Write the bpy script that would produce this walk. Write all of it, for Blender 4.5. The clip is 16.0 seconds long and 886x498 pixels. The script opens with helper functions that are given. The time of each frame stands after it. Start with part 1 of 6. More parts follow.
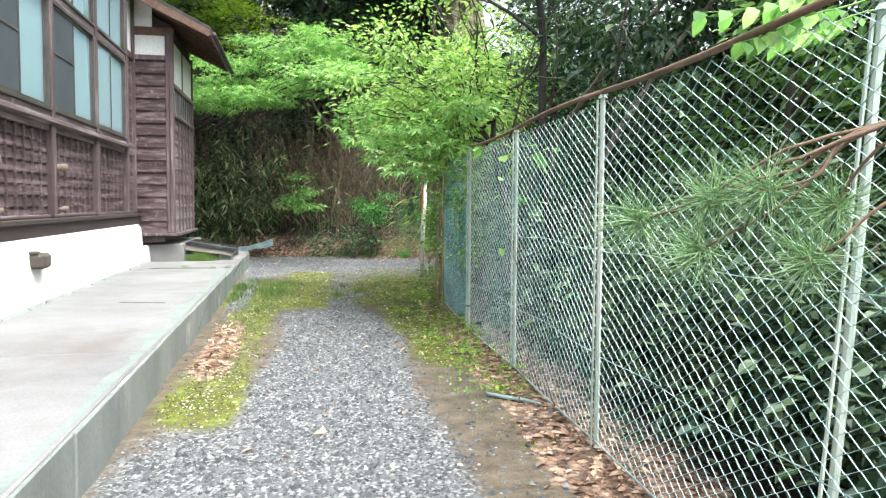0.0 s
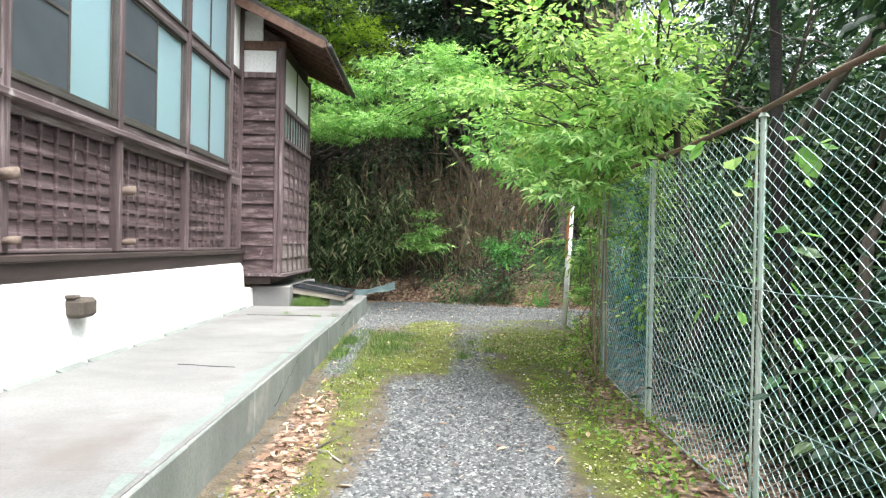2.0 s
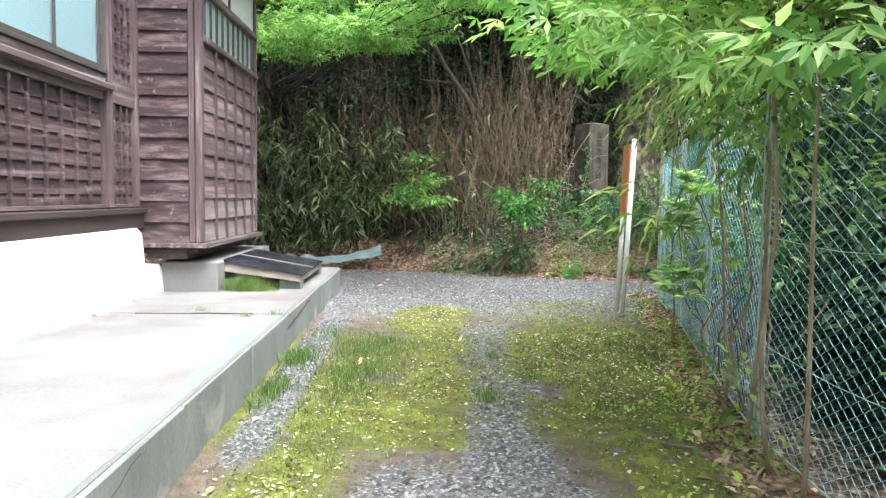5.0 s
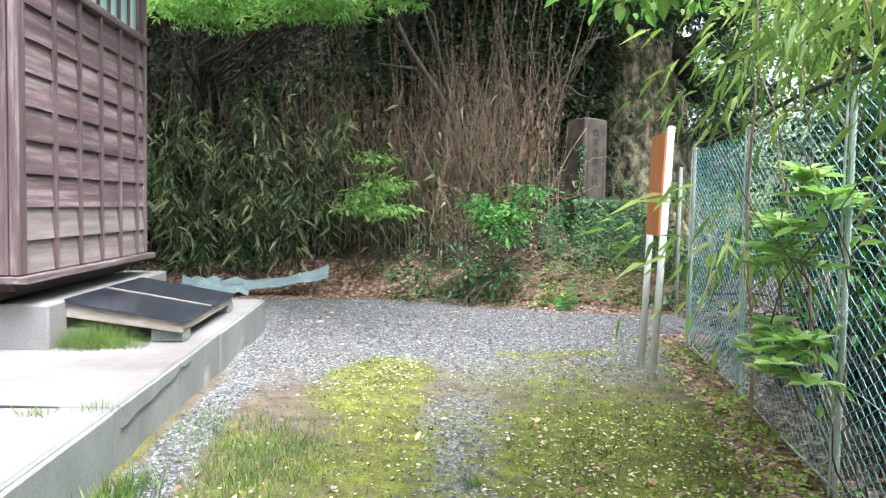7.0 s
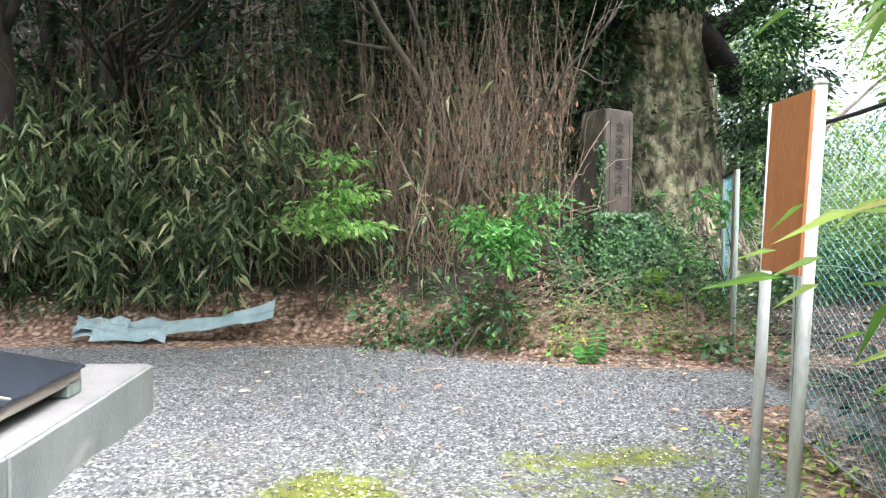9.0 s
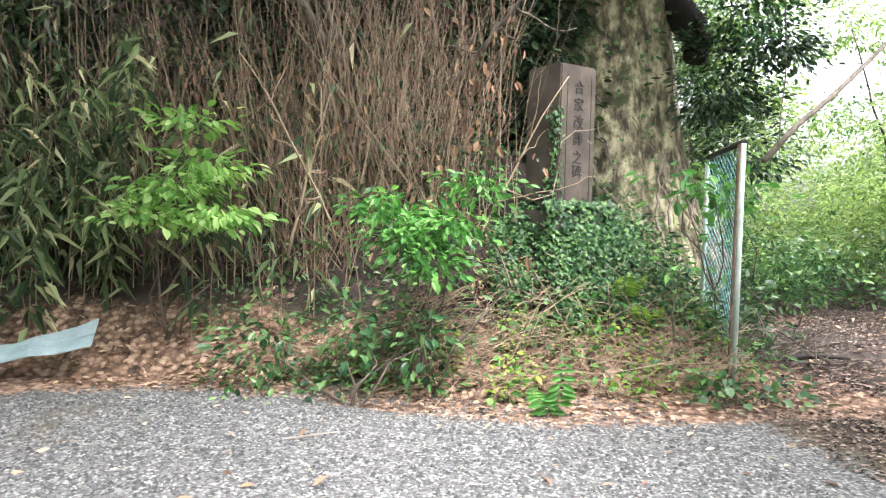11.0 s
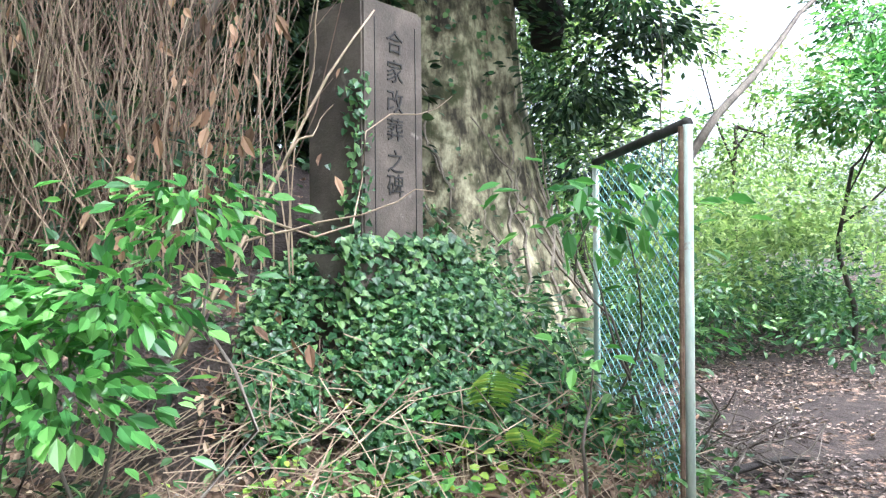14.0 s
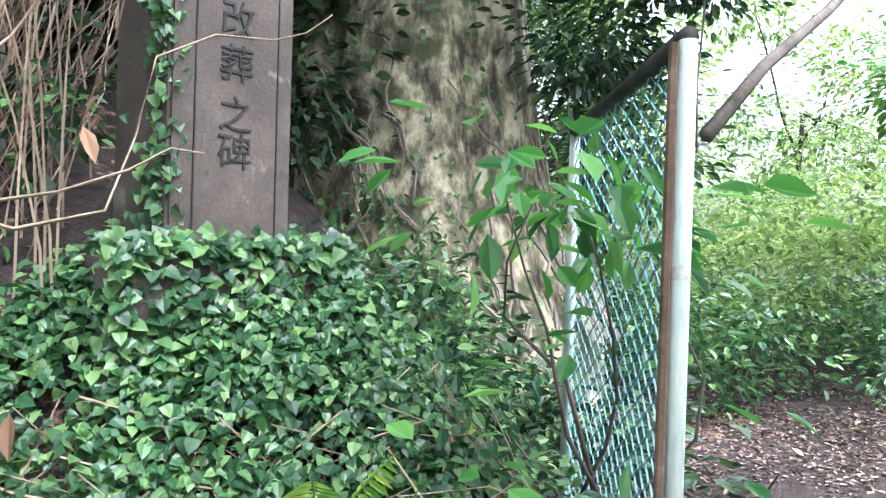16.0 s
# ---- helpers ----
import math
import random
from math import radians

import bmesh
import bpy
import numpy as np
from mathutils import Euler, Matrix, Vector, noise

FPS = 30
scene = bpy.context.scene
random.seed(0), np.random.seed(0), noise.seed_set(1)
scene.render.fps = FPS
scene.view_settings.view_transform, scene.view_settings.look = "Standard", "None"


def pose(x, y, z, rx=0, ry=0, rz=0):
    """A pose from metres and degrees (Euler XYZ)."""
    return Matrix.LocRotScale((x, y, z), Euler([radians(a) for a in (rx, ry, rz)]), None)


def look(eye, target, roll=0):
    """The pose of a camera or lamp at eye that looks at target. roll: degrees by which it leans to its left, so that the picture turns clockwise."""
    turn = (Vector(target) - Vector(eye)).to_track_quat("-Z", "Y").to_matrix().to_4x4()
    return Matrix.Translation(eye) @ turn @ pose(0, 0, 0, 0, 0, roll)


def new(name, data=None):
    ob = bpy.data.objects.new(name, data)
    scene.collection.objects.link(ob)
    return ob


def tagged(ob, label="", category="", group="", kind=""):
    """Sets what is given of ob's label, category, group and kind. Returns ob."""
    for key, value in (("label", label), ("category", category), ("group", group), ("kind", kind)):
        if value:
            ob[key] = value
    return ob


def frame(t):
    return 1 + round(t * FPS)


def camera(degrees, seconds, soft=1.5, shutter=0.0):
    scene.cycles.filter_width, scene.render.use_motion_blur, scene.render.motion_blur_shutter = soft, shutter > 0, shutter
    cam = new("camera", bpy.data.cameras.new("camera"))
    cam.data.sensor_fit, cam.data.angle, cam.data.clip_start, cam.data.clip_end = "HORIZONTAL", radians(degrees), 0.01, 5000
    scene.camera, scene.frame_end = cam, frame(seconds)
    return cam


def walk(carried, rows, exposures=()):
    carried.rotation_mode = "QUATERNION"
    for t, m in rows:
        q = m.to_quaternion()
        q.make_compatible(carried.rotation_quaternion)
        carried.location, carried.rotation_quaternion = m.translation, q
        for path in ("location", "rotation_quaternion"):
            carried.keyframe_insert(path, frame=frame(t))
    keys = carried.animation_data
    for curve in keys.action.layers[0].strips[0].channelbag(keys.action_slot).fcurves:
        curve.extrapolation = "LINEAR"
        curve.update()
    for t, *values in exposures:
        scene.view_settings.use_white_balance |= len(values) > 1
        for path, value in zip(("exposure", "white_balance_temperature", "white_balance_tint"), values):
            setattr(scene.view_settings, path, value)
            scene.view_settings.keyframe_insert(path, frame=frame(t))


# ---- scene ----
cam = camera(61.7, 16.0, 1.3)
METRES, EYE, TILT, LEAN, TURN = 18.6, 1.40, 0.0, 0.0, -11.2
ROWS = [
    (0.0, 0.0, 0.0, 0.0, 0.03, -3.47, -0.43),
    (0.5, -0.0023, 0.0284, -0.0028, 3.75, -4.02, -0.38),
    (1.0, -0.007, 0.0581, -0.002, 7.11, -2.15, -0.81),
    (1.5, -0.0117, 0.0884, -0.0031, 8.64, -0.54, -0.66),
    (2.0, -0.0167, 0.1239, -0.0038, 9.98, -0.25, -1.12),
    (2.5, -0.0249, 0.1582, -0.0051, 8.43, -1.37, -1.38),
    (3.0, -0.0328, 0.1929, -0.0058, 8.57, -2.43, -1.36),
    (3.5, -0.0421, 0.226, -0.005, 8.99, -3.5, -1.01),
    (4.0, -0.0462, 0.2592, -0.0045, 9.46, -3.9, -0.78),
    (4.5, -0.0523, 0.2928, -0.003, 9.68, -3.97, -0.78),
    (7.0, -0.0735, 0.4663, -0.0018, 7.31, -3.23, -1.12),
    (7.5, -0.0785, 0.502, 0.0004, 6.8, -2.15, -1.21),
    (8.0, -0.0847, 0.5358, 0.0008, 5.76, -0.8, -0.92),
    (8.5, -0.0864, 0.5717, -0.0003, 6.43, -1.47, -0.78),
    (11.0, -0.0943, 0.7358, -0.002, -0.18, -2.54, -1.52),
    (11.5, -0.094, 0.7641, -0.0021, -3.85, -1.61, -0.79),
    (12.0, -0.0929, 0.7964, -0.0013, -3.56, -0.85, -1.06),
    (12.5, -0.0897, 0.8238, -0.0013, -10.85, -1.95, -0.72),
    (13.0, -0.0842, 0.8523, 0.0011, -10.05, 1.63, -0.43),
    (13.5, -0.0784, 0.8757, 0.0016, -12.77, 1.09, -0.33),
    (14.0, -0.064, 0.8953, 0.0024, -13.52, 0.27, 0.44),
    (14.5, -0.0513, 0.9145, 0.0019, -14.71, -1.03, -0.43),
    (15.0, -0.0366, 0.9328, 0.0033, -15.91, -1.78, -0.25),
    (15.5, -0.0203, 0.9491, 0.0048, -13.83, -0.51, -0.91),
    (16.0, -0.0103, 0.9668, 0.0062, -9.33, -0.41, -1.75),
]
walk(cam, [(t, pose(0, 0, EYE, TILT, LEAN, TURN) @ pose(METRES * x, METRES * y, METRES * z, 90 + pitch, roll, yaw)) for t, x, y, z, yaw, pitch, roll in ROWS], [(0.0, 2.0, 6150, 7), (3.0, 2.06, 6250, 7), (7.0, 2.36, 6000, 13), (8.5, 2.40, 6000, 13), (11.0, 2.70, 6350, 15), (12.5, 2.78, 5900, 11), (16.0, 2.72, 5600, 17)])

# ---- light ----
world = bpy.data.worlds.new("world")
scene.world = world
world.use_nodes = True
wn = world.node_tree.nodes
sky = wn.new("ShaderNodeTexSky")
sky.sky_type, sky.sun_disc = "NISHITA", False
sky.sun_elevation, sky.sun_rotation = radians(64.4), radians(144.3)
sky.air_density, sky.dust_density, sky.ozone_density = 1.0, 6.0, 1.0
hsv = wn.new("ShaderNodeHueSaturation")
hsv.inputs["Saturation"].default_value = 0.25
world.node_tree.links.new(sky.outputs[0], hsv.inputs["Color"])
world.node_tree.links.new(hsv.outputs[0], wn["Background"].inputs[0])
wn["Background"].inputs[1].default_value = 0.15
sun = new("sun", bpy.data.lights.new("sun", "SUN"))
sun.data.energy, sun.data.angle, sun.data.color = 1.5, radians(40), (1.0, 0.97, 0.92)
sun.matrix_world = look((2.8, -3.9, 10.0), (0.0, 0.0, 0.0))

# ---- materials ----


def nodes_of(name):
    m = bpy.data.materials.new(name)
    m.use_nodes = True
    nt = m.node_tree
    return m, nt, nt.nodes, nt.links, nt.nodes["Principled BSDF"]


def ramp(nt, source, stops):
    r = nt.nodes.new("ShaderNodeValToRGB")
    while len(r.color_ramp.elements) < len(stops):
        r.color_ramp.elements.new(0.5)
    for e, (p, c) in zip(r.color_ramp.elements, stops):
        e.position, e.color = p, (*c, 1)
    nt.links.new(source, r.inputs[0])
    return r.outputs[0]


def tex(nt, scale, detail=6, stretch=(1, 1, 1), rough=0.6, dist=0.0):
    tc = nt.nodes.new("ShaderNodeTexCoord")
    mp = nt.nodes.new("ShaderNodeMapping")
    mp.inputs["Scale"].default_value = stretch
    n = nt.nodes.new("ShaderNodeTexNoise")
    n.inputs["Scale"].default_value, n.inputs["Detail"].default_value = scale, detail
    n.inputs["Roughness"].default_value, n.inputs["Distortion"].default_value = rough, dist
    nt.links.new(tc.outputs["Object"], mp.inputs[0])
    nt.links.new(mp.outputs[0], n.inputs["Vector"])
    return n.outputs[0]


def mixed(nt, fac, a, b, mode="MIX"):
    m = nt.nodes.new("ShaderNodeMix")
    m.data_type, m.blend_type = "RGBA", mode
    for s, v in ((m.inputs[0], fac), (m.inputs[6], a), (m.inputs[7], b)):
        if isinstance(v, (int, float)):
            s.default_value = v
        elif isinstance(v, tuple):
            s.default_value = (*v, 1)
        else:
            nt.links.new(v, s)
    return m.outputs[2]


def bumped(nt, bsdf, height, strength, distance=0.01):
    b = nt.nodes.new("ShaderNodeBump")
    b.inputs["Strength"].default_value, b.inputs["Distance"].default_value = strength, distance
    nt.links.new(height, b.inputs["Height"])
    nt.links.new(b.outputs[0], bsdf.inputs["Normal"])


def surface(name, stops, scale=4.0, stretch=(1, 1, 1), rough=0.8, bump=0.4, fine=60.0, blotch=None, metal=0.0, vary=0.0):
    """Two scales of noise for colour, a finer one for relief."""
    m, nt, nn, lk, b = nodes_of(name)
    a = tex(nt, scale, 8, stretch, 0.65)
    col = ramp(nt, a, stops)
    f = tex(nt, fine, 4, stretch)
    col = mixed(nt, 0.35, col, ramp(nt, f, [(0.3, (0.35, 0.35, 0.35)), (0.7, (1, 1, 1))]), "MULTIPLY")
    if blotch:
        col = mixed(nt, ramp(nt, tex(nt, blotch[0], 5, (1, 1, 1), 0.6, 0.4), [(blotch[1], (0, 0, 0)), (blotch[1] + 0.12, (1, 1, 1))]), col, blotch[2])
    if vary:
        oi = nn.new("ShaderNodeObjectInfo")
        col = mixed(nt, vary, col, ramp(nt, oi.outputs["Random"], [(0.0, (0.45, 0.43, 0.42)), (1.0, (1, 1, 1))]), "MULTIPLY")
    lk.new(col, b.inputs["Base Color"])
    b.inputs["Roughness"].default_value, b.inputs["Metallic"].default_value = rough, metal
    bumped(nt, b, f, bump)
    return m


def leafy(name, dark, mid, light, gloss=0.45, thin=0.4, rare=None):
    """Leaves: each one its own shade, some light passing through."""
    m, nt, nn, lk, b = nodes_of(name)
    g = nn.new("ShaderNodeNewGeometry")
    stops = [(0.0, dark), (0.55, mid), (0.93, light)]
    if rare:
        stops.append((0.97, rare))
    col = ramp(nt, g.outputs["Random Per Island"], stops)
    big = tex(nt, 1.3, 3)
    col = mixed(nt, 0.6, col, ramp(nt, big, [(0.3, (0.55, 0.6, 0.55)), (0.7, (1.25, 1.2, 1.0))]), "MULTIPLY")
    lk.new(col, b.inputs["Base Color"])
    b.inputs["Roughness"].default_value = gloss
    b.inputs["Specular IOR Level"].default_value = 0.4
    t = nn.new("ShaderNodeBsdfTranslucent")
    lk.new(mixed(nt, 1.0, col, (1.1, 1.2, 0.8), "MULTIPLY"), t.inputs[0])
    mx = nn.new("ShaderNodeMixShader")
    mx.inputs[0].default_value = thin
    lk.new(b.outputs[0], mx.inputs[1])
    lk.new(t.outputs[0], mx.inputs[2])
    lk.new(mx.outputs[0], nn["Material Output"].inputs[0])
    return m


def ground_material():
    """Gravel, moss, leaf litter and bare soil, mixed by a painted mask and broken up by noise."""
    m, nt, nn, lk, b = nodes_of("lot_ground")
    at = nn.new("ShaderNodeVertexColor")
    at.layer_name = "cover"
    sep = nn.new("ShaderNodeSeparateColor")
    lk.new(at.outputs[0], sep.inputs[0])
    soil = ramp(nt, tex(nt, 6, 8), [(0.3, (0.055, 0.044, 0.032)), (0.7, (0.145, 0.118, 0.085))])
    vor = nn.new("ShaderNodeTexVoronoi")
    vor.inputs["Scale"].default_value = 52
    tc = nn.new("ShaderNodeTexCoord")
    lk.new(tc.outputs["Object"], vor.inputs["Vector"])
    stone = ramp(nt, vor.outputs["Color"], [(0.1, (0.055, 0.057, 0.06)), (0.5, (0.14, 0.143, 0.146)), (0.9, (0.34, 0.34, 0.335))])
    # Shade between the stones, multiplied into their colour.
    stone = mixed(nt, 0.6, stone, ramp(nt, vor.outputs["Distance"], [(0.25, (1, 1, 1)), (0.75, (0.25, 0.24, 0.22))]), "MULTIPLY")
    moss = ramp(nt, tex(nt, 7, 9, rough=0.72), [(0.3, (0.085, 0.070, 0.030)), (0.46, (0.115, 0.120, 0.028)), (0.58, (0.165, 0.195, 0.032)), (0.74, (0.225, 0.27, 0.05))])
    moss = mixed(nt, ramp(nt, tex(nt, 2.2, 6, rough=0.7), [(0.42, (0, 0, 0)), (0.62, (0.8, 0.8, 0.8))]), moss, ramp(nt, tex(nt, 25, 5), [(0.3, (0.045, 0.055, 0.016)), (0.7, (0.13, 0.135, 0.045))]))
    moss = mixed(nt, 0.6, moss, ramp(nt, tex(nt, 110, 3), [(0.35, (0.4, 0.4, 0.4)), (0.65, (1.2, 1.2, 1.2))]), "MULTIPLY")
    vl = nn.new("ShaderNodeTexVoronoi")
    vl.inputs["Scale"].default_value = 19
    vl.inputs["Randomness"].default_value = 1
    lk.new(tc.outputs["Object"], vl.inputs["Vector"])
    litter = ramp(nt, vl.outputs["Color"], [(0.1, (0.09, 0.06, 0.045)), (0.5, (0.26, 0.165, 0.12)), (0.9, (0.47, 0.34, 0.26))])
    # The same for leaves: gap shade darkens each cell's rim.
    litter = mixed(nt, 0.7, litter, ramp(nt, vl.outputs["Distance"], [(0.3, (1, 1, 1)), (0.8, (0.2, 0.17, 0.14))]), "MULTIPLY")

    def edge(channel, scale, lo=0.90, hi=1.08):
        add = nn.new("ShaderNodeMath")
        add.operation = "ADD"
        lk.new(sep.outputs[channel], add.inputs[0])
        lk.new(tex(nt, scale, 7, rough=0.75), add.inputs[1])
        return ramp(nt, add.outputs[0], [(lo, (0, 0, 0)), (hi, (1, 1, 1))])

    # Alpha mixes in a darker mould brown that carries the tree shade.
    soil = mixed(nt, at.outputs["Alpha"], soil, ramp(nt, tex(nt, 9, 8), [(0.3, (0.014, 0.011, 0.010)), (0.7, (0.055, 0.043, 0.038))]))
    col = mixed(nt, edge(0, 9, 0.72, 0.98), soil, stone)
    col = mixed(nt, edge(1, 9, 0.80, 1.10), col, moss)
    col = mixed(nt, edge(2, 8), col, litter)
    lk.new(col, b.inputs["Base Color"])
    b.inputs["Roughness"].default_value = 0.95
    b.inputs["Specular IOR Level"].default_value = 0.2
    bumped(nt, b, vor.outputs["Distance"], 0.5, 0.02)
    return m


def glass():
    m, nt, nn, lk, b = nodes_of("window_glass")
    tr, gl, mx, fr = (nn.new(k) for k in ("ShaderNodeBsdfTransparent", "ShaderNodeBsdfGlossy", "ShaderNodeMixShader", "ShaderNodeFresnel"))
    tr.inputs[0].default_value = (0.94, 0.98, 0.98, 1)
    gl.inputs["Roughness"].default_value = 0.35
    gl.inputs["Color"].default_value = (0.9, 0.97, 1.0, 1)
    fr.inputs[0].default_value = 1.4
    lk.new(fr.outputs[0], mx.inputs[0])
    lk.new(tr.outputs[0], mx.inputs[1])
    lk.new(gl.outputs[0], mx.inputs[2])
    lk.new(mx.outputs[0], nn["Material Output"].inputs[0])
    return m


WOOD = surface("weathered_dark_wood", [(0.32, (0.027, 0.015, 0.016)), (0.5, (0.078, 0.046, 0.048)), (0.68, (0.23, 0.167, 0.172))], 3.0, (1, 0.25, 5), 0.8, 0.6, 40, blotch=(11.0, 0.63, (0.27, 0.225, 0.215)), vary=0.5)
# Wall wood made paler: light from the open lot is put into the colour.
FRONTWOOD = surface("lit_front_wood", [(0.30, (0.055, 0.034, 0.036)), (0.5, (0.15, 0.10, 0.105)), (0.68, (0.36, 0.28, 0.285))], 3.0, (1, 0.25, 5), 0.75, 0.6, 40, blotch=(9.0, 0.66, (0.30, 0.25, 0.245)), vary=0.4)
POSTWOOD = surface("weathered_post_wood", [(0.25, (0.048, 0.030, 0.030)), (0.55, (0.125, 0.085, 0.087)), (0.75, (0.34, 0.27, 0.275))], 4.0, (4, 4, 0.3), 0.8, 0.5, 50, vary=0.3)
RAILWOOD = surface("weathered_rail_wood", [(0.25, (0.05, 0.034, 0.034)), (0.52, (0.14, 0.10, 0.10)), (0.70, (0.40, 0.34, 0.34))], 3.0, (5, 0.25, 5), 0.8, 0.5, 30, blotch=(6.0, 0.64, (0.42, 0.38, 0.37)), vary=0.2)
SILLWOOD = surface("dark_sill_wood", [(0.3, (0.025, 0.016, 0.014)), (0.7, (0.075, 0.05, 0.045))], 3.0, (4, 0.3, 4), 0.75, 0.4, 40)
ROOFWOOD = surface("brown_eave_wood", [(0.3, (0.07, 0.035, 0.022)), (0.7, (0.17, 0.095, 0.065))], 4.0, (4, 0.4, 4), 0.75, 0.4, 50)
PLASTER = surface("white_plaster", [(0.3, (0.74, 0.735, 0.72)), (0.7, (0.83, 0.825, 0.81))], 1.5, rough=0.9, bump=0.15, fine=35, blotch=(1.1, 0.70, (0.60, 0.59, 0.57)))
CONCRETE = surface("pale_concrete", [(0.25, (0.125, 0.12, 0.116)), (0.5, (0.19, 0.184, 0.179)), (0.75, (0.245, 0.239, 0.233))], 0.9, rough=0.9, bump=0.25, fine=55, blotch=(0.5, 0.55, (0.125, 0.110, 0.102)))
CONCSIDE = surface("grey_green_concrete_edge", [(0.25, (0.12, 0.13, 0.12)), (0.5, (0.19, 0.205, 0.19)), (0.8, (0.26, 0.275, 0.25))], 1.6, (1, 1, 0.6), 0.9, 0.35, 60, blotch=(1.3, 0.60, (0.33, 0.31, 0.28)))
STONE = surface("dark_monument_stone", [(0.25, (0.045, 0.036, 0.029)), (0.5, (0.085, 0.068, 0.055)), (0.8, (0.165, 0.135, 0.108))], 3.0, rough=0.85, bump=0.4, fine=70, blotch=(5.0, 0.63, (0.27, 0.24, 0.20)))
LETTER = surface("cut_letter_dark", [(0.3, (0.012, 0.011, 0.010)), (0.7, (0.03, 0.027, 0.025))], 10)
BARK = surface("old_trunk_bark", [(0.38, (0.045, 0.038, 0.025)), (0.48, (0.20, 0.175, 0.11)), (0.60, (0.54, 0.49, 0.32))], 7.0, (1, 1, 0.55), 0.95, 1.0, 34, blotch=(2.3, 0.50, (0.065, 0.070, 0.030)))
BRANCH = surface("grey_brown_branch", [(0.3, (0.06, 0.048, 0.037)), (0.7, (0.20, 0.17, 0.14))], 9, (1, 1, 0.4), 0.9, 0.6, 60)
DRYSTEM = surface("dry_tan_stem", [(0.3, (0.17, 0.115, 0.075)), (0.7, (0.43, 0.335, 0.23))], 5, rough=0.8)
DARKLIMB = surface("black_dead_wood", [(0.3, (0.010, 0.008, 0.007)), (0.7, (0.035, 0.028, 0.024))], 8, rough=0.9, bump=0.8)
WIRE = surface("faded_teal_wire", [(0.3, (0.16, 0.34, 0.31)), (0.5, (0.37, 0.49, 0.48)), (0.75, (0.58, 0.66, 0.65))], 3.5, rough=0.45, bump=0.0)
WIREBLUE = surface("teal_blue_wire", [(0.3, (0.05, 0.25, 0.28)), (0.7, (0.24, 0.47, 0.51))], 3.5, rough=0.45, bump=0.0)
POSTPAINT = surface("pale_green_post_paint", [(0.3, (0.30, 0.42, 0.36)), (0.6, (0.52, 0.57, 0.50)), (0.8, (0.68, 0.66, 0.58))], 6, (1, 1, 0.3), 0.5, 0.2, 60, blotch=(9.0, 0.64, (0.20, 0.10, 0.06)))
RUSTY = surface("rusty_rail", [(0.3, (0.09, 0.05, 0.03)), (0.6, (0.20, 0.13, 0.085)), (0.8, (0.34, 0.28, 0.22))], 9, (1, 0.3, 1), 0.8, 0.4, 60)
BLACKRAIL = surface("dark_weathered_rail", [(0.3, (0.015, 0.015, 0.013)), (0.7, (0.06, 0.055, 0.05))], 9, rough=0.8)
WHITEPOST = surface("white_sign_post", [(0.3, (0.74, 0.74, 0.73)), (0.7, (0.85, 0.85, 0.84))], 6, (1, 1, 0.3), 0.5, 0.1, 60)
ORANGE = surface("orange_sign_board", [(0.3, (0.46, 0.16, 0.055)), (0.7, (0.62, 0.25, 0.10))], 5, (1, 1, 0.3), 0.7, 0.15, 60)
ALU = surface("bronze_window_frame", [(0.3, (0.05, 0.042, 0.038)), (0.7, (0.10, 0.088, 0.08))], 5, rough=0.4, bump=0.05)
SCREEN = surface("grey_insect_screen", [(0.3, (0.040, 0.050, 0.060)), (0.7, (0.065, 0.078, 0.09))], 2, rough=0.7, bump=0.1, fine=300)
# Frosted panes: the sky they reflect is put into this pale teal.
SKYPANE = surface("sky_teal_pane_backing", [(0.3, (0.36, 0.52, 0.53)), (0.5, (0.48, 0.65, 0.66)), (0.72, (0.62, 0.77, 0.77))], 0.7, rough=0.35, bump=0.0)
SLATE = surface("black_lid_sheet", [(0.3, (0.013, 0.015, 0.022)), (0.7, (0.040, 0.046, 0.062))], 3, rough=0.16, bump=0.08, blotch=(4.0, 0.66, (0.12, 0.10, 0.085)))
LIDWOOD = surface("grey_lid_wood", [(0.3, (0.20, 0.17, 0.14)), (0.7, (0.40, 0.36, 0.31))], 5, (1, 0.3, 5), 0.85, 0.4)
GREENSTONE = surface("green_grey_block", [(0.3, (0.10, 0.13, 0.11)), (0.7, (0.25, 0.29, 0.26))], 6, rough=0.9)
BLUETIN = surface("pale_blue_sheet", [(0.3, (0.17, 0.25, 0.27)), (0.7, (0.34, 0.43, 0.45))], 4, rough=0.5, bump=0.2, blotch=(7.0, 0.62, (0.22, 0.15, 0.10)))


def pebbles():
    """Crushed stone: each piece its own grey."""
    m, nt, nn, lk, b = nodes_of("gravel_stones")
    g = nn.new("ShaderNodeNewGeometry")
    col = ramp(nt, g.outputs["Random Per Island"], [(0.0, (0.04, 0.042, 0.045)), (0.5, (0.098, 0.100, 0.104)), (0.88, (0.150, 0.150, 0.148)), (1.0, (0.29, 0.285, 0.275))])
    f = tex(nt, 90, 4)
    lk.new(mixed(nt, 0.3, col, ramp(nt, f, [(0.3, (0.4, 0.4, 0.4)), (0.7, (1, 1, 1))]), "MULTIPLY"), b.inputs["Base Color"])
    b.inputs["Roughness"].default_value = 0.9
    bumped(nt, b, f, 0.4)
    return m


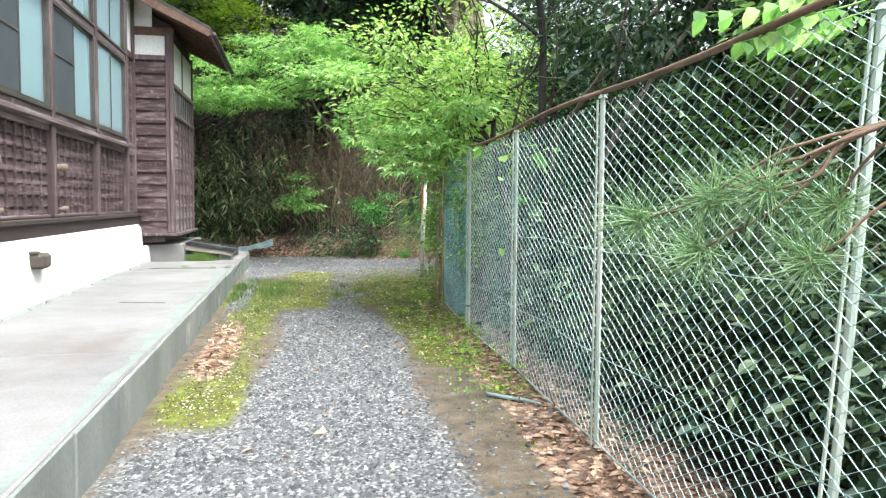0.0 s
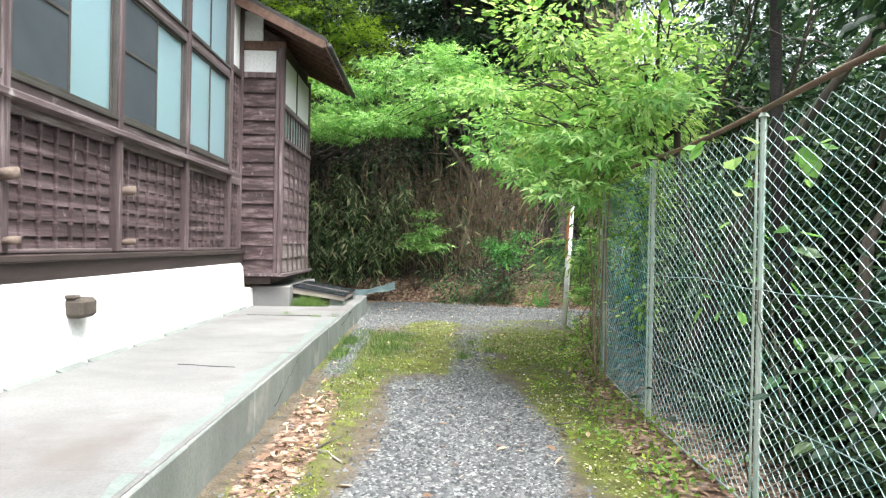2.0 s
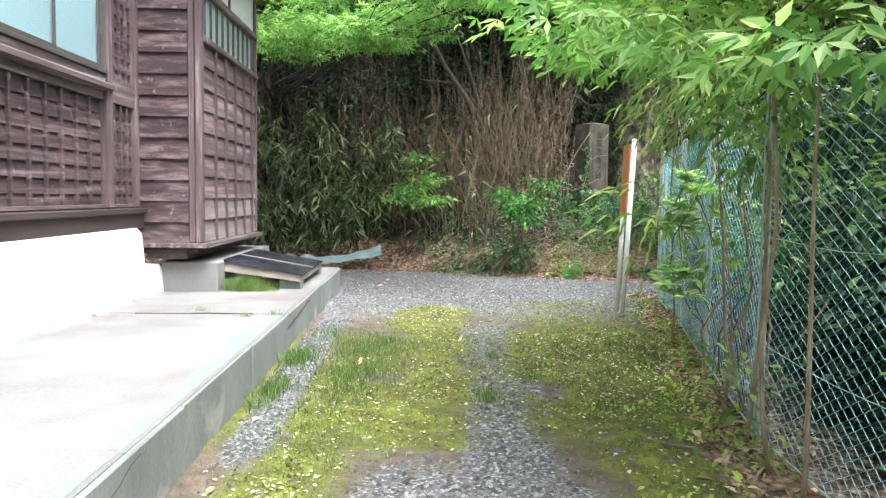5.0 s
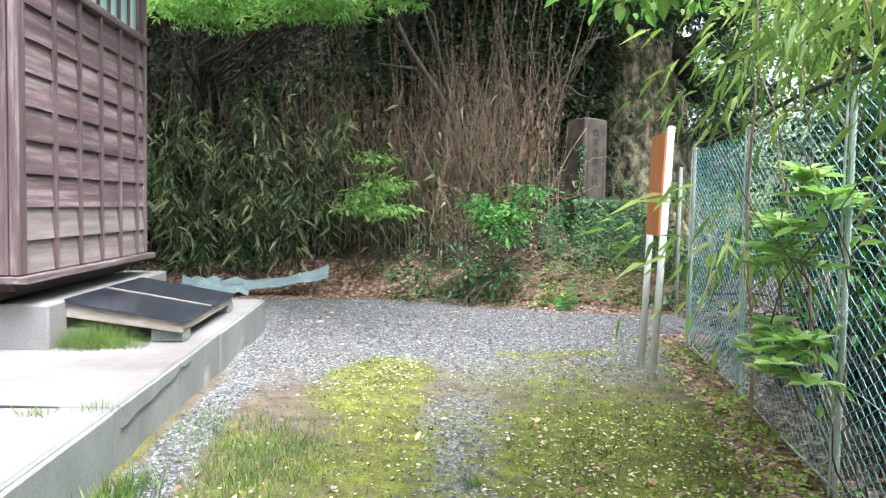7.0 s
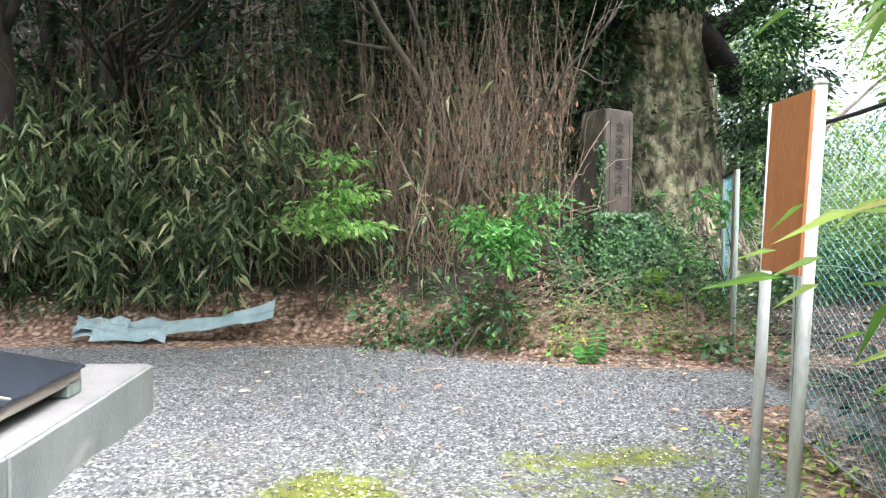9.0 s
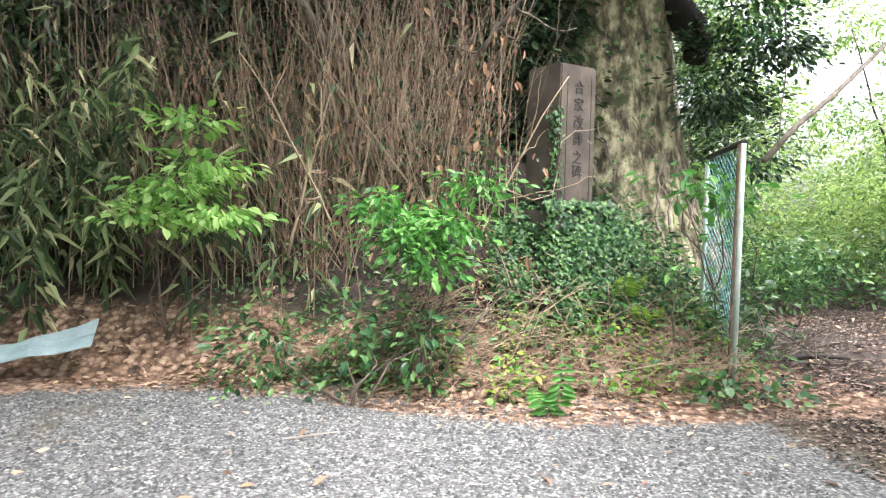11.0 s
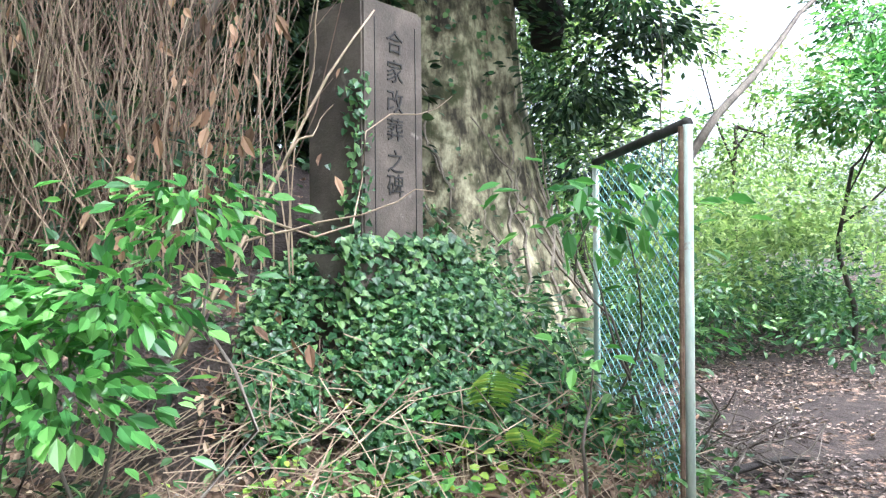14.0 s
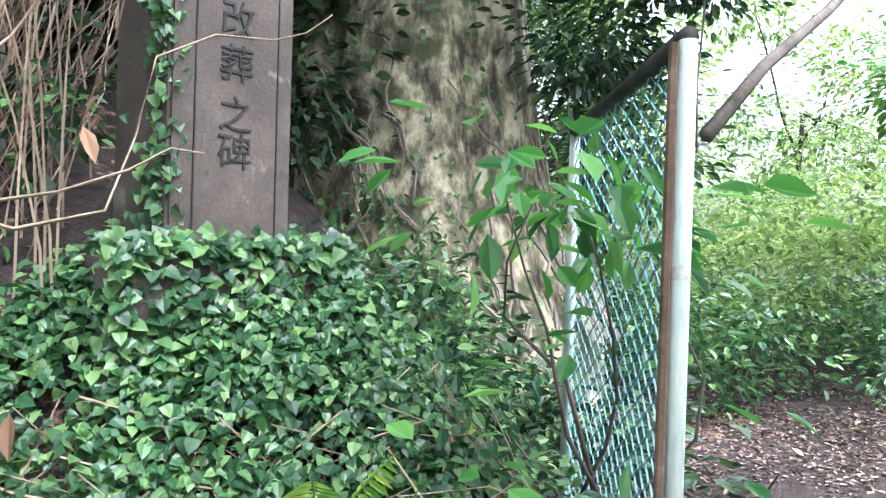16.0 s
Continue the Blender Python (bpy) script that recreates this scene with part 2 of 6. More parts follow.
PEBBLE = pebbles()
LICHEN = surface("pale_teal_edge_stain", [(0.3, (0.150, 0.178, 0.164)), (0.7, (0.205, 0.228, 0.212))], 3.0, rough=0.9, bump=0.2, fine=50)
CREEPER = surface("pale_creeper_bark", [(0.3, (0.13, 0.105, 0.08)), (0.7, (0.36, 0.31, 0.24))], 9, rough=0.9, bump=0.5)
DARKBARK = surface("dark_brown_bark", [(0.3, (0.018, 0.014, 0.011)), (0.7, (0.07, 0.056, 0.044))], 8, (1, 1, 0.4), 0.95, 0.7, 60)
PALEWOOD = surface("bleached_board", [(0.3, (0.13, 0.105, 0.10)), (0.7, (0.34, 0.29, 0.27))], 3.0, (1, 0.25, 5), 0.85, 0.5, 40, blotch=(2.2, 0.60, (0.16, 0.12, 0.118)), vary=0.35)
BROWNSTEM = surface("red_brown_dead_stem", [(0.3, (0.09, 0.057, 0.040)), (0.7, (0.275, 0.19, 0.138))], 5, rough=0.85)
PEGWOOD = surface("brown_peg_wood", [(0.3, (0.10, 0.07, 0.055)), (0.7, (0.27, 0.205, 0.165))], 12, rough=0.85)
BUD = surface("red_brown_bud", [(0.3, (0.22, 0.07, 0.035)), (0.7, (0.38, 0.15, 0.07))], 60, rough=0.7)
GLASS = glass()
GROUND = ground_material()
L_MAPLE = leafy("maple_leaf", (0.11, 0.26, 0.07), (0.24, 0.44, 0.14), (0.46, 0.62, 0.30), 0.42, 0.55)
L_YELLOW = leafy("yellow_green_leaf", (0.126, 0.220, 0.030), (0.243, 0.370, 0.038), (0.378, 0.500, 0.068), 0.5, 0.5)
L_FRESH = leafy("fresh_fine_leaf", (0.11, 0.22, 0.055), (0.26, 0.42, 0.12), (0.50, 0.62, 0.27), 0.45, 0.55)
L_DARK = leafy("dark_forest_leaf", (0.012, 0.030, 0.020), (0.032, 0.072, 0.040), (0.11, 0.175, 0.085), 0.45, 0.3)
L_SASA = leafy("bamboo_grass_leaf", (0.020, 0.045, 0.020), (0.10, 0.155, 0.075), (0.42, 0.48, 0.30), 0.42, 0.4, (0.60, 0.54, 0.40))
L_BAMBOO = leafy("bamboo_leaf", (0.13, 0.25, 0.07), (0.27, 0.41, 0.12), (0.52, 0.60, 0.28), 0.45, 0.5, (0.58, 0.50, 0.32))
L_SHRUB = leafy("glossy_shrub_leaf", (0.030, 0.110, 0.035), (0.085, 0.255, 0.065), (0.20, 0.44, 0.13), 0.3, 0.4)
L_IVY = leafy("ivy_leaf", (0.022, 0.065, 0.032), (0.055, 0.145, 0.06), (0.19, 0.33, 0.13), 0.32, 0.35)
L_FERN = leafy("fern_leaf", (0.126, 0.260, 0.053), (0.234, 0.380, 0.068), (0.396, 0.500, 0.098), 0.5, 0.45)
L_PINE = leafy("pine_needle", (0.10, 0.20, 0.10), (0.20, 0.33, 0.17), (0.36, 0.48, 0.29), 0.4, 0.3)
L_LITTER = leafy("fallen_leaf", (0.10, 0.062, 0.045), (0.30, 0.185, 0.135), (0.58, 0.43, 0.335), 0.8, 0.1)
L_DEAD = leafy("dead_hanging_leaf", (0.08, 0.045, 0.03), (0.20, 0.115, 0.075), (0.38, 0.24, 0.16), 0.8, 0.2)
L_BITS = leafy("pale_leaf_bit", (0.16, 0.13, 0.08), (0.32, 0.30, 0.20), (0.55, 0.53, 0.40), 0.8, 0.1)
# The sky's gloss on the whorl leaves is put into this pale green.
L_WHORL = leafy("sky_gloss_whorl_leaf", (0.18, 0.32, 0.11), (0.34, 0.53, 0.21), (0.54, 0.70, 0.38), 0.32, 0.5)
L_PATH = leafy("dark_path_leaf", (0.04, 0.028, 0.026), (0.13, 0.092, 0.085), (0.34, 0.26, 0.235), 0.7, 0.05)
L_MOSS = leafy("moss_tuft", (0.075, 0.08, 0.022), (0.16, 0.195, 0.035), (0.33, 0.38, 0.07), 0.8, 0.3)
L_GRASS = leafy("grass_blade", (0.05, 0.10, 0.03), (0.115, 0.20, 0.055), (0.24, 0.32, 0.11), 0.5, 0.4)
# Sunlight on the far thicket is put into this paler leaf green.
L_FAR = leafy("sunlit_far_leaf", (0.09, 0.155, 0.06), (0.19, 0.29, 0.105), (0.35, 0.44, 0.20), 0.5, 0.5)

# ---- mesh building ----
rng = np.random.default_rng(7)


class Geo:
    """Collects points and faces for one mesh."""

    def __init__(self):
        self.v, self.q, self.n = [], [], 0

    def add(self, verts, faces):
        verts = np.asarray(verts, float).reshape(-1, 3)
        self.v.append(verts)
        self.q.append(np.asarray(faces, int) + self.n)
        self.n += len(verts)
        return self

    def box(self, lo, hi, m=None):
        (a, b, c), (d, e, f) = lo, hi
        w = np.array([(a, b, c), (d, b, c), (d, e, c), (a, e, c), (a, b, f), (d, b, f), (d, e, f), (a, e, f)], float)
        return self.add(w, [(3, 2, 1, 0), (4, 5, 6, 7), (0, 1, 5, 4), (1, 2, 6, 5), (2, 3, 7, 6), (3, 0, 4, 7)])

    def bevelled(self, lo, hi, r):
        """A box with its edges cut: eight corners of three points."""
        lo, hi = np.array(lo, float), np.array(hi, float)
        c, h = (lo + hi) / 2, (hi - lo) / 2
        r = min(r, *(h * 0.9))
        bm = bmesh.new()
        bmesh.ops.create_cube(bm, size=2.0)
        for v in bm.verts:
            v.co = Vector([c[i] + v.co[i] * h[i] for i in range(3)])
        bmesh.ops.bevel(bm, geom=bm.edges[:], offset=r, segments=1, affect="EDGES")
        bm.verts.index_update()
        vs = np.array([v.co[:] for v in bm.verts])
        fs = [tuple(v.index for v in f.verts) for f in bm.faces]
        bm.free()
        self.v.append(vs)
        for f in fs:
            self.q.append(np.array([f], int) + self.n)
        self.n += len(vs)
        return self

    def tube(self, pts, radii, sides=6, cap=True):
        pts = np.asarray(pts, float)
        k = len(pts)
        radii = np.broadcast_to(np.asarray(radii, float), (k,))
        tan = np.gradient(pts, axis=0)
        tan /= np.linalg.norm(tan, axis=1)[:, None] + 1e-9
        ref = np.where(np.abs(tan[:, 2:3]) > 0.9, [[1.0, 0, 0]], [[0, 0, 1.0]])
        u = np.cross(tan, ref)
        u /= np.linalg.norm(u, axis=1)[:, None] + 1e-9
        w = np.cross(tan, u)
        a = np.arange(sides) * 2 * math.pi / sides
        ring = pts[:, None] + radii[:, None, None] * (np.cos(a)[None, :, None] * u[:, None] + np.sin(a)[None, :, None] * w[:, None])
        i, j = np.meshgrid(np.arange(k - 1), np.arange(sides), indexing="ij")
        j2 = (j + 1) % sides
        f = np.stack([i * sides + j, i * sides + j2, (i + 1) * sides + j2, (i + 1) * sides + j], -1).reshape(-1, 4)
        self.add(ring.reshape(-1, 3), f)
        if cap:
            self.q.append(np.array([[self.n - k * sides + x for x in range(sides)][::-1]], int))
            self.q.append(np.array([[self.n - sides + x for x in range(sides)]], int))
        return self

    def leaves(self, p, d, nrm, size, kind="broad", width=1.0):
        """Leaves at p, along d, facing nrm."""
        tv, tf = LEAF[kind]
        p, d, nrm = (np.asarray(x, float).reshape(-1, 3) for x in (p, d, nrm))
        d = d / (np.linalg.norm(d, axis=1)[:, None] + 1e-9)
        s = np.cross(d, nrm)
        s /= np.linalg.norm(s, axis=1)[:, None] + 1e-9
        u = np.cross(s, d)
        size = np.broadcast_to(np.asarray(size, float), (len(p),))[:, None, None]
        v = p[:, None] + size * (tv[None, :, 0:1] * width * s[:, None] + tv[None, :, 1:2] * d[:, None] + tv[None, :, 2:3] * u[:, None])
        f = tf[None] + (np.arange(len(p)) * len(tv))[:, None, None]
        return self.add(v.reshape(-1, 3), f.reshape(-1, tf.shape[1]))

    def mesh(self, name, smooth=False):
        me = bpy.data.meshes.new(name)
        v = np.concatenate(self.v)
        sizes = np.concatenate([np.full(len(q), q.shape[1]) for q in self.q])
        loops = np.concatenate([q.ravel() for q in self.q])
        me.vertices.add(len(v))
        me.vertices.foreach_set("co", v.astype(np.float32).ravel())
        me.loops.add(len(loops))
        me.loops.foreach_set("vertex_index", loops.astype(np.int32))
        me.polygons.add(len(sizes))
        starts = np.concatenate([[0], np.cumsum(sizes)[:-1]])
        me.polygons.foreach_set("loop_start", starts.astype(np.int32))
        me.update(calc_edges=True)
        me.validate()
        me.polygons.foreach_set("use_smooth", np.full(len(me.polygons), smooth))
        return me


LEAF = {
    "broad": (np.array([(0, 0, 0), (0.24, 0.3, 0.05), (0.22, 0.65, 0.04), (0, 1, -0.10), (-0.22, 0.65, 0.04), (-0.24, 0.3, 0.05)]), np.array([(0, 1, 2, 3), (0, 3, 4, 5)])),
    "round": (np.array([(0, 0, 0), (0.42, 0.15, 0.06), (0.40, 0.65, 0.03), (0, 1, -0.10), (-0.40, 0.65, 0.03), (-0.42, 0.15, 0.06)]), np.array([(0, 1, 2, 3), (0, 3, 4, 5)])),
    "lance": (np.array([(0, 0, 0), (0.075, 0.3, 0.03), (0, 1, -0.28), (-0.075, 0.3, 0.03)]), np.array([(0, 1, 2), (0, 2, 3)])),
    "ivy": (np.array([(0, 0, 0), (0.46, 0.05, 0.05), (0.37, 0.50, 0.03), (0, 1, -0.12), (-0.37, 0.50, 0.03), (-0.46, 0.05, 0.05)]), np.array([(0, 1, 2, 3), (0, 3, 4, 5)])),
    "palm": (np.array([(0, 0, 0), (0.14, 0.5, 0.02), (0, 1, -0.12), (-0.14, 0.5, 0.02), (0.42, 0.12, 0), (0.72, 0.5, -0.1), (0.3, 0.38, 0), (-0.42, 0.12, 0), (-0.72, 0.5, -0.1), (-0.3, 0.38, 0)]), np.array([(0, 1, 2, 3), (0, 4, 5, 6), (0, 9, 8, 7)])),
    "blade": (np.array([(-0.03, 0, 0), (0.03, 0, 0), (0.022, 0.5, 0), (-0.022, 0.5, 0), (0, 1, -0.1)]), np.array([(0, 1, 2), (0, 2, 3), (3, 2, 4)])),
}


def thing(name, at, label, category, group="", kind=""):
    e = new(name)
    e.empty_display_size = 0.2
    e.matrix_world = Matrix.Translation(at)
    return tagged(e, label, category, group, kind)


def base_of(ob):
    p = Vector((0, 0, 0))
    while ob is not None:
        p += ob.matrix_basis.translation + ob.matrix_parent_inverse.translation
        ob = ob.parent
    return p


def part(name, geo, material, parent=None, label="", smooth=False, kind=""):
    """One mesh, built in world metres, under a thing or a part."""
    me = geo if isinstance(geo, bpy.types.Mesh) else geo.mesh(name, smooth)
    if not me.materials:
        me.materials.append(material)
    ob = new(name, me)
    if parent is not None:
        ob.parent = parent
        ob.matrix_parent_inverse = Matrix.Translation(-base_of(parent))
    return tagged(ob, label, kind=kind)


def vnoise(x, y, scale, seed):
    """Smooth random values from 0 to 1 over a plan."""
    g = np.random.default_rng(seed).random((64, 64))
    x, y = np.asarray(x, float) / scale + 1000.3, np.asarray(y, float) / scale + 1000.7
    i, j = np.floor(x).astype(int), np.floor(y).astype(int)
    fx, fy = x - i, y - j
    fx, fy = fx * fx * (3 - 2 * fx), fy * fy * (3 - 2 * fy)
    a, b, c, d = g[i % 64, j % 64], g[(i + 1) % 64, j % 64], g[i % 64, (j + 1) % 64], g[(i + 1) % 64, (j + 1) % 64]
    return a * (1 - fx) * (1 - fy) + b * fx * (1 - fy) + c * (1 - fx) * fy + d * fx * fy


def smooth01(x):
    x = np.clip(x, 0, 1)
    return x * x * (3 - 2 * x)


def bank_depth(x, y):
    """How far a place lies inside the bank, in metres."""
    x, y = np.asarray(x, float), np.asarray(y, float)
    foot = 20.25 - 1.25 * smooth01((x - 0.2) / 2.6)
    return np.minimum(y - foot, (4.95 + 0.35 * np.maximum(y - 20, 0) - x) * 1.3)


def fence_x(y):
    return np.interp(y, FENCE_Y, FENCE_X)


FENCE_Y = [-4.0, 2.0, 3.95, 5.97, 8.0, 10.2, 12.15, 14.1, 16.1]
FENCE_X = [1.24, 1.60, 1.69, 1.80, 1.88, 2.04, 2.50, 2.96, 3.38]


def height(x, y):
    x, y = np.asarray(x, float), np.asarray(y, float)
    d = np.maximum(bank_depth(x, y), 0)
    bank = np.where(d < 1.7, 0.78 * d - 0.06 * np.sin(d * 2), 1.326 + 0.62 * (d - 1.7))
    bank = np.minimum(bank, 12 + 0.02 * d)
    wob = (vnoise(x, y, 0.9, 3) - 0.5) * (0.05 + 0.25 * smooth01(d / 2)) + (vnoise(x, y, 0.23, 5) - 0.5) * 0.03
    path = 0.05 * np.maximum(x - 5, 0) * (y > 12)
    wild = smooth01((x - fence_x(np.clip(y, -4, 16.1)) - 0.3) / 2) * (y < 16.5) * -0.25
    far = np.hypot(x, y - 10) > 90
    return np.where(far, np.minimum(bank, 14), bank + np.minimum(path, 1.5) + wob + wild)

# ---- ground ----


def cover(x, y):
    """Shares of gravel, moss and leaf litter over the plan."""
    x, y = np.asarray(x, float), np.asarray(y, float)
    n1, n2, n3 = vnoise(x, y, 1.1, 11), vnoise(x, y, 0.38, 12), vnoise(x, y, 2.3, 13)
    n4 = vnoise(x, y, 0.16, 14)
    mid = 0.30 + 0.03 * (y - 5)
    mix = 0.5 * n1 + 0.3 * n2 + 0.2 * n4
    # the worn track, broad again where the lot opens
    near = smooth01((0.82 + 0.4 * (n3 - 0.5) - np.abs(x - mid)) / 0.45) * smooth01((10.8 - y) / 2.2)
    belt = smooth01((0.50 + 0.4 * (n3 - 0.5) - np.abs(x - 0.62 - 0.05 * (y - 10))) / 0.45) * smooth01((y - 9.0) / 1.0) * smooth01((15.0 - y) / 2.0) * 0.85
    open_lot = smooth01((y - 13.2) / 2.6) * (0.40 + 0.75 * mix)
    side = smooth01(1 - np.abs(x + 0.80) / 0.26) * smooth01((y - 9.4) / 1.0)
    start = smooth01(1 - np.hypot((x + 0.55) / 0.8, (y - 3.9) / 1.6))
    gravel = np.maximum.reduce([near, belt, open_lot, side, start]) * (0.66 + 0.45 * mix)
    gravel = np.where((x < -1.0) & (y > 16.8), np.maximum(gravel, 0.75), gravel)
    moss = smooth01(1 - np.abs(np.abs(x - mid) - 0.95) / 0.6) * smooth01((y - 4.2) / 1.2) * smooth01((13.6 - y) / 1.5) * 0.8
    moss = np.maximum(moss, smooth01((y - 9.4) / 1.2) * smooth01((14.6 - y) / 1.6) * 0.92)
    moss = np.maximum(moss, smooth01(1 - np.hypot((x - 2.0) / 1.7, (y - 15.7) / 0.55)) * 0.8)
    moss = np.maximum(moss, smooth01(1 - np.hypot((x - 0.15) / 1.0, (y - 13.8) / 2.5)) * 1.0)
    moss = np.maximum(moss, smooth01(1.1 - np.hypot((x - 0.35) / 0.65, (y - 14.9) / 1.0)) * 1.1)
    moss = np.maximum(moss, smooth01((y - 13.0) / 1.0) * smooth01((17.2 - y) / 1.5) * 0.36)
    moss = np.maximum(moss, smooth01(1 - np.hypot((x - 1.4) / 0.5, (y - 4.4) / 1.5)) * 0.7)
    moss = np.maximum(moss, smooth01(1 - np.hypot((x - 1.35) / 0.75, (y - 9.2) / 3.6)) * 0.95)
    moss = moss * (0.45 + 0.9 * mix) * (0.66 + 0.5 * smooth01((n3 - 0.3) / 0.4)) * (1 - 0.55 * np.maximum(belt, near)) * (1 - 0.8 * side)
    for bx, by, rx, ry in ((-0.15, 11.6, 0.22, 0.25), (-0.80, 12.3, 0.16, 0.8), (1.05, 11.2, 0.28, 0.4), (0.05, 9.2, 0.3, 0.3), (1.15, 5.2, 0.4, 1.3)):
        moss = moss * (1 - 0.85 * smooth01(1.2 - np.hypot((x - bx) / rx, (y - by) / ry) + 0.6 * (n2 - 0.5)))
    fx = fence_x(np.clip(y, -4, 16.1))
    leaf = smooth01((x - fx + 0.62) / 0.45) * (y < 16.8) * (0.50 + 0.5 * n2) * (1 - 0.5 * smooth01((x - fx - 0.2) / 0.5))
    leaf = np.maximum(leaf, smooth01(1 - np.abs(x + 0.72) / 0.38) * smooth01((y - 5.5) / 1) * smooth01((9.8 - y) / 1.5) * (0.4 + 0.7 * mix))
    d = bank_depth(x, y)
    leaf = np.maximum(leaf, smooth01((d + 1.15) / 0.9) * (0.62 + 0.4 * n2) * (1 - 0.58 * smooth01((d - 0.3) / 0.5)))
    leaf = np.maximum(leaf, smooth01((x - 4.0) / 1.2) * (y > 16.3) * (0.20 + 0.25 * n1))
    lot = smooth01((x + 3.6) / 0.4) * smooth01((fx + 0.9 - x) / 0.6) * smooth01((y + 3) / 2)
    lot = np.where(y > 16.0, smooth01((x + 9) / 2) * smooth01((4.6 - x) / 1.0), lot)
    lot = lot * (1 - smooth01((d + 0.15) / 0.3))
    return gravel * lot, moss * lot, leaf


def shady_mould(x, y):
    """Where tree shade is put into the dark leaf-mould soil: the path, the bank and the woods."""
    fx = fence_x(np.clip(y, -4, 16.1))
    path = smooth01((x - 3.9) / 1.0) * (y > 16.2)
    return np.maximum.reduce([path, smooth01((bank_depth(x, y) - 0.2) / 0.7), smooth01((x - fx) / 0.4) * (y <= 16.2)])


def build_ground():
    xs = np.concatenate([np.linspace(-600, -12, 14), np.linspace(-10, -3.2, 18), np.arange(-3.0, 6.51, 0.07), np.linspace(6.8, 16, 30), np.linspace(18, 600, 16)])
    ys = np.concatenate([np.linspace(-600, -12, 14), np.linspace(-10, 1.6, 26), np.arange(1.8, 22.5, 0.07), np.linspace(22.8, 45, 46), np.linspace(48, 700, 16)])
    X, Y = np.meshgrid(xs, ys, indexing="xy")
    Z = height(X, Y)
    v = np.stack([X, Y, Z], -1).reshape(-1, 3)
    nx, ny = len(xs), len(ys)
    i, j = np.meshgrid(np.arange(ny - 1), np.arange(nx - 1), indexing="ij")
    f = np.stack([i * nx + j, i * nx + j + 1, (i + 1) * nx + j + 1, (i + 1) * nx + j], -1).reshape(-1, 4)
    g = Geo().add(v, f)
    me = g.mesh("ground", True)
    a, b, c = cover(v[:, 0], v[:, 1])
    col = me.color_attributes.new("cover", "FLOAT_COLOR", "POINT")
    col.data.foreach_set("color", np.stack([a, b, c, shady_mould(v[:, 0], v[:, 1])], -1).astype(np.float32).ravel())
    ob = part("ground", me, GROUND)
    tagged(ob, "gravel track with moss, leaf litter and a wooded bank", "ground", kind="structure")


build_ground()


def scatter_ground():
    # loose stones
    n = 120000
    x, y = rng.uniform(-1.0, 3.6, n), rng.uniform(2.2, 19.8, n)
    a, b, c = cover(x, y)
    keep = ((0.12 + 0.88 * a) * (1 - 0.85 * np.minimum(b * 1.5, 1)) * (1 - 0.6 * c) > rng.random(n) * 0.95) & ((x > -0.97) | (y > 16.9))
    x, y = x[keep], y[keep]
    tv = np.array([(1, 0, 0), (0, 1, 0), (-1, 0, 0), (0, -1, 0), (0, 0, 0.7), (0, 0, -0.5)])
    tf = np.array([(0, 1, 4), (1, 2, 4), (2, 3, 4), (3, 0, 4)])
    s = rng.uniform(0.006, 0.019, len(x)) * rng.choice([1, 1, 1, 1.5], len(x)) * (1 - 0.15 * smooth01((y - 11) / 4))
    jit = rng.uniform(0.6, 1.3, (len(x), 6, 3))
    ang = rng.uniform(0, 6.28, len(x))
    v = tv[None] * jit * s[:, None, None]
    ca, sa = np.cos(ang)[:, None], np.sin(ang)[:, None]
    v = np.stack([v[..., 0] * ca - v[..., 1] * sa, v[..., 0] * sa + v[..., 1] * ca, v[..., 2]], -1)
    v += np.stack([x, y, height(x, y)], -1)[:, None]
    f = tf[None] + (np.arange(len(x)) * 6)[:, None, None]
    ob = part("gravel", Geo().add(v.reshape(-1, 3), f.reshape(-1, 3)), PEBBLE)
    tagged(ob, "loose grey crushed gravel on the track", "gravel", kind="stuff")
    # moss tufts
    n = 90000
    x, y = rng.uniform(-0.95, 3.2, n), rng.uniform(2.4, 17.0, n)
    b = cover(x, y)[1]
    keep = (b > 0.25 + 0.6 * rng.random(n)) & (vnoise(x, y, 0.12, 41) > 0.45)
    x, y = x[keep], y[keep]
    k = len(x)
    d = np.stack([rng.normal(size=k) * 0.7, rng.normal(size=k) * 0.7, np.ones(k) * 0.8], -1)
    ob = part("moss", Geo().leaves(np.stack([x, y, height(x, y)], -1), d, rng.normal(size=(k, 3)), rng.uniform(0.008, 0.026, k), "broad", 1.0), L_MOSS)
    tagged(ob, "soft yellow-green moss tufts among the gravel", "moss", kind="stuff")
    n = 30000
    x, y = rng.uniform(-0.9, 2.6, n), rng.uniform(4.0, 16.5, n)
    keep = cover(x, y)[1] > 0.35 + 0.5 * rng.random(n)
    x, y = x[keep], y[keep]
    k = len(x)
    d = np.stack([rng.normal(size=k), rng.normal(size=k), rng.normal(size=k) * 0.2], -1)
    ob = part("leaf_bits", Geo().leaves(np.stack([x, y, height(x, y) + 0.008], -1), d, np.stack([rng.normal(size=k) * 0.3, rng.normal(size=k) * 0.3, np.ones(k)], -1), rng.uniform(0.010, 0.028, k), "round", 0.9), L_BITS)
    tagged(ob, "pale dry leaf bits scattered on the moss", "leaf litter", kind="stuff")
    # fallen leaves
    n = 90000
    x, y = rng.uniform(-1.0, 9.0, n), rng.uniform(2.0, 24.0, n)
    keep = (cover(x, y)[2] * (1 - 0.3 * shady_mould(x, y)) > 0.42 + 0.6 * rng.random(n)) | (rng.random(n) < 0.012)
    keep &= (x > -0.95) | (y > 17)
    x, y = x[keep], y[keep]
    k = len(x)
    p = np.stack([x, y, height(x, y) + 0.012], -1)
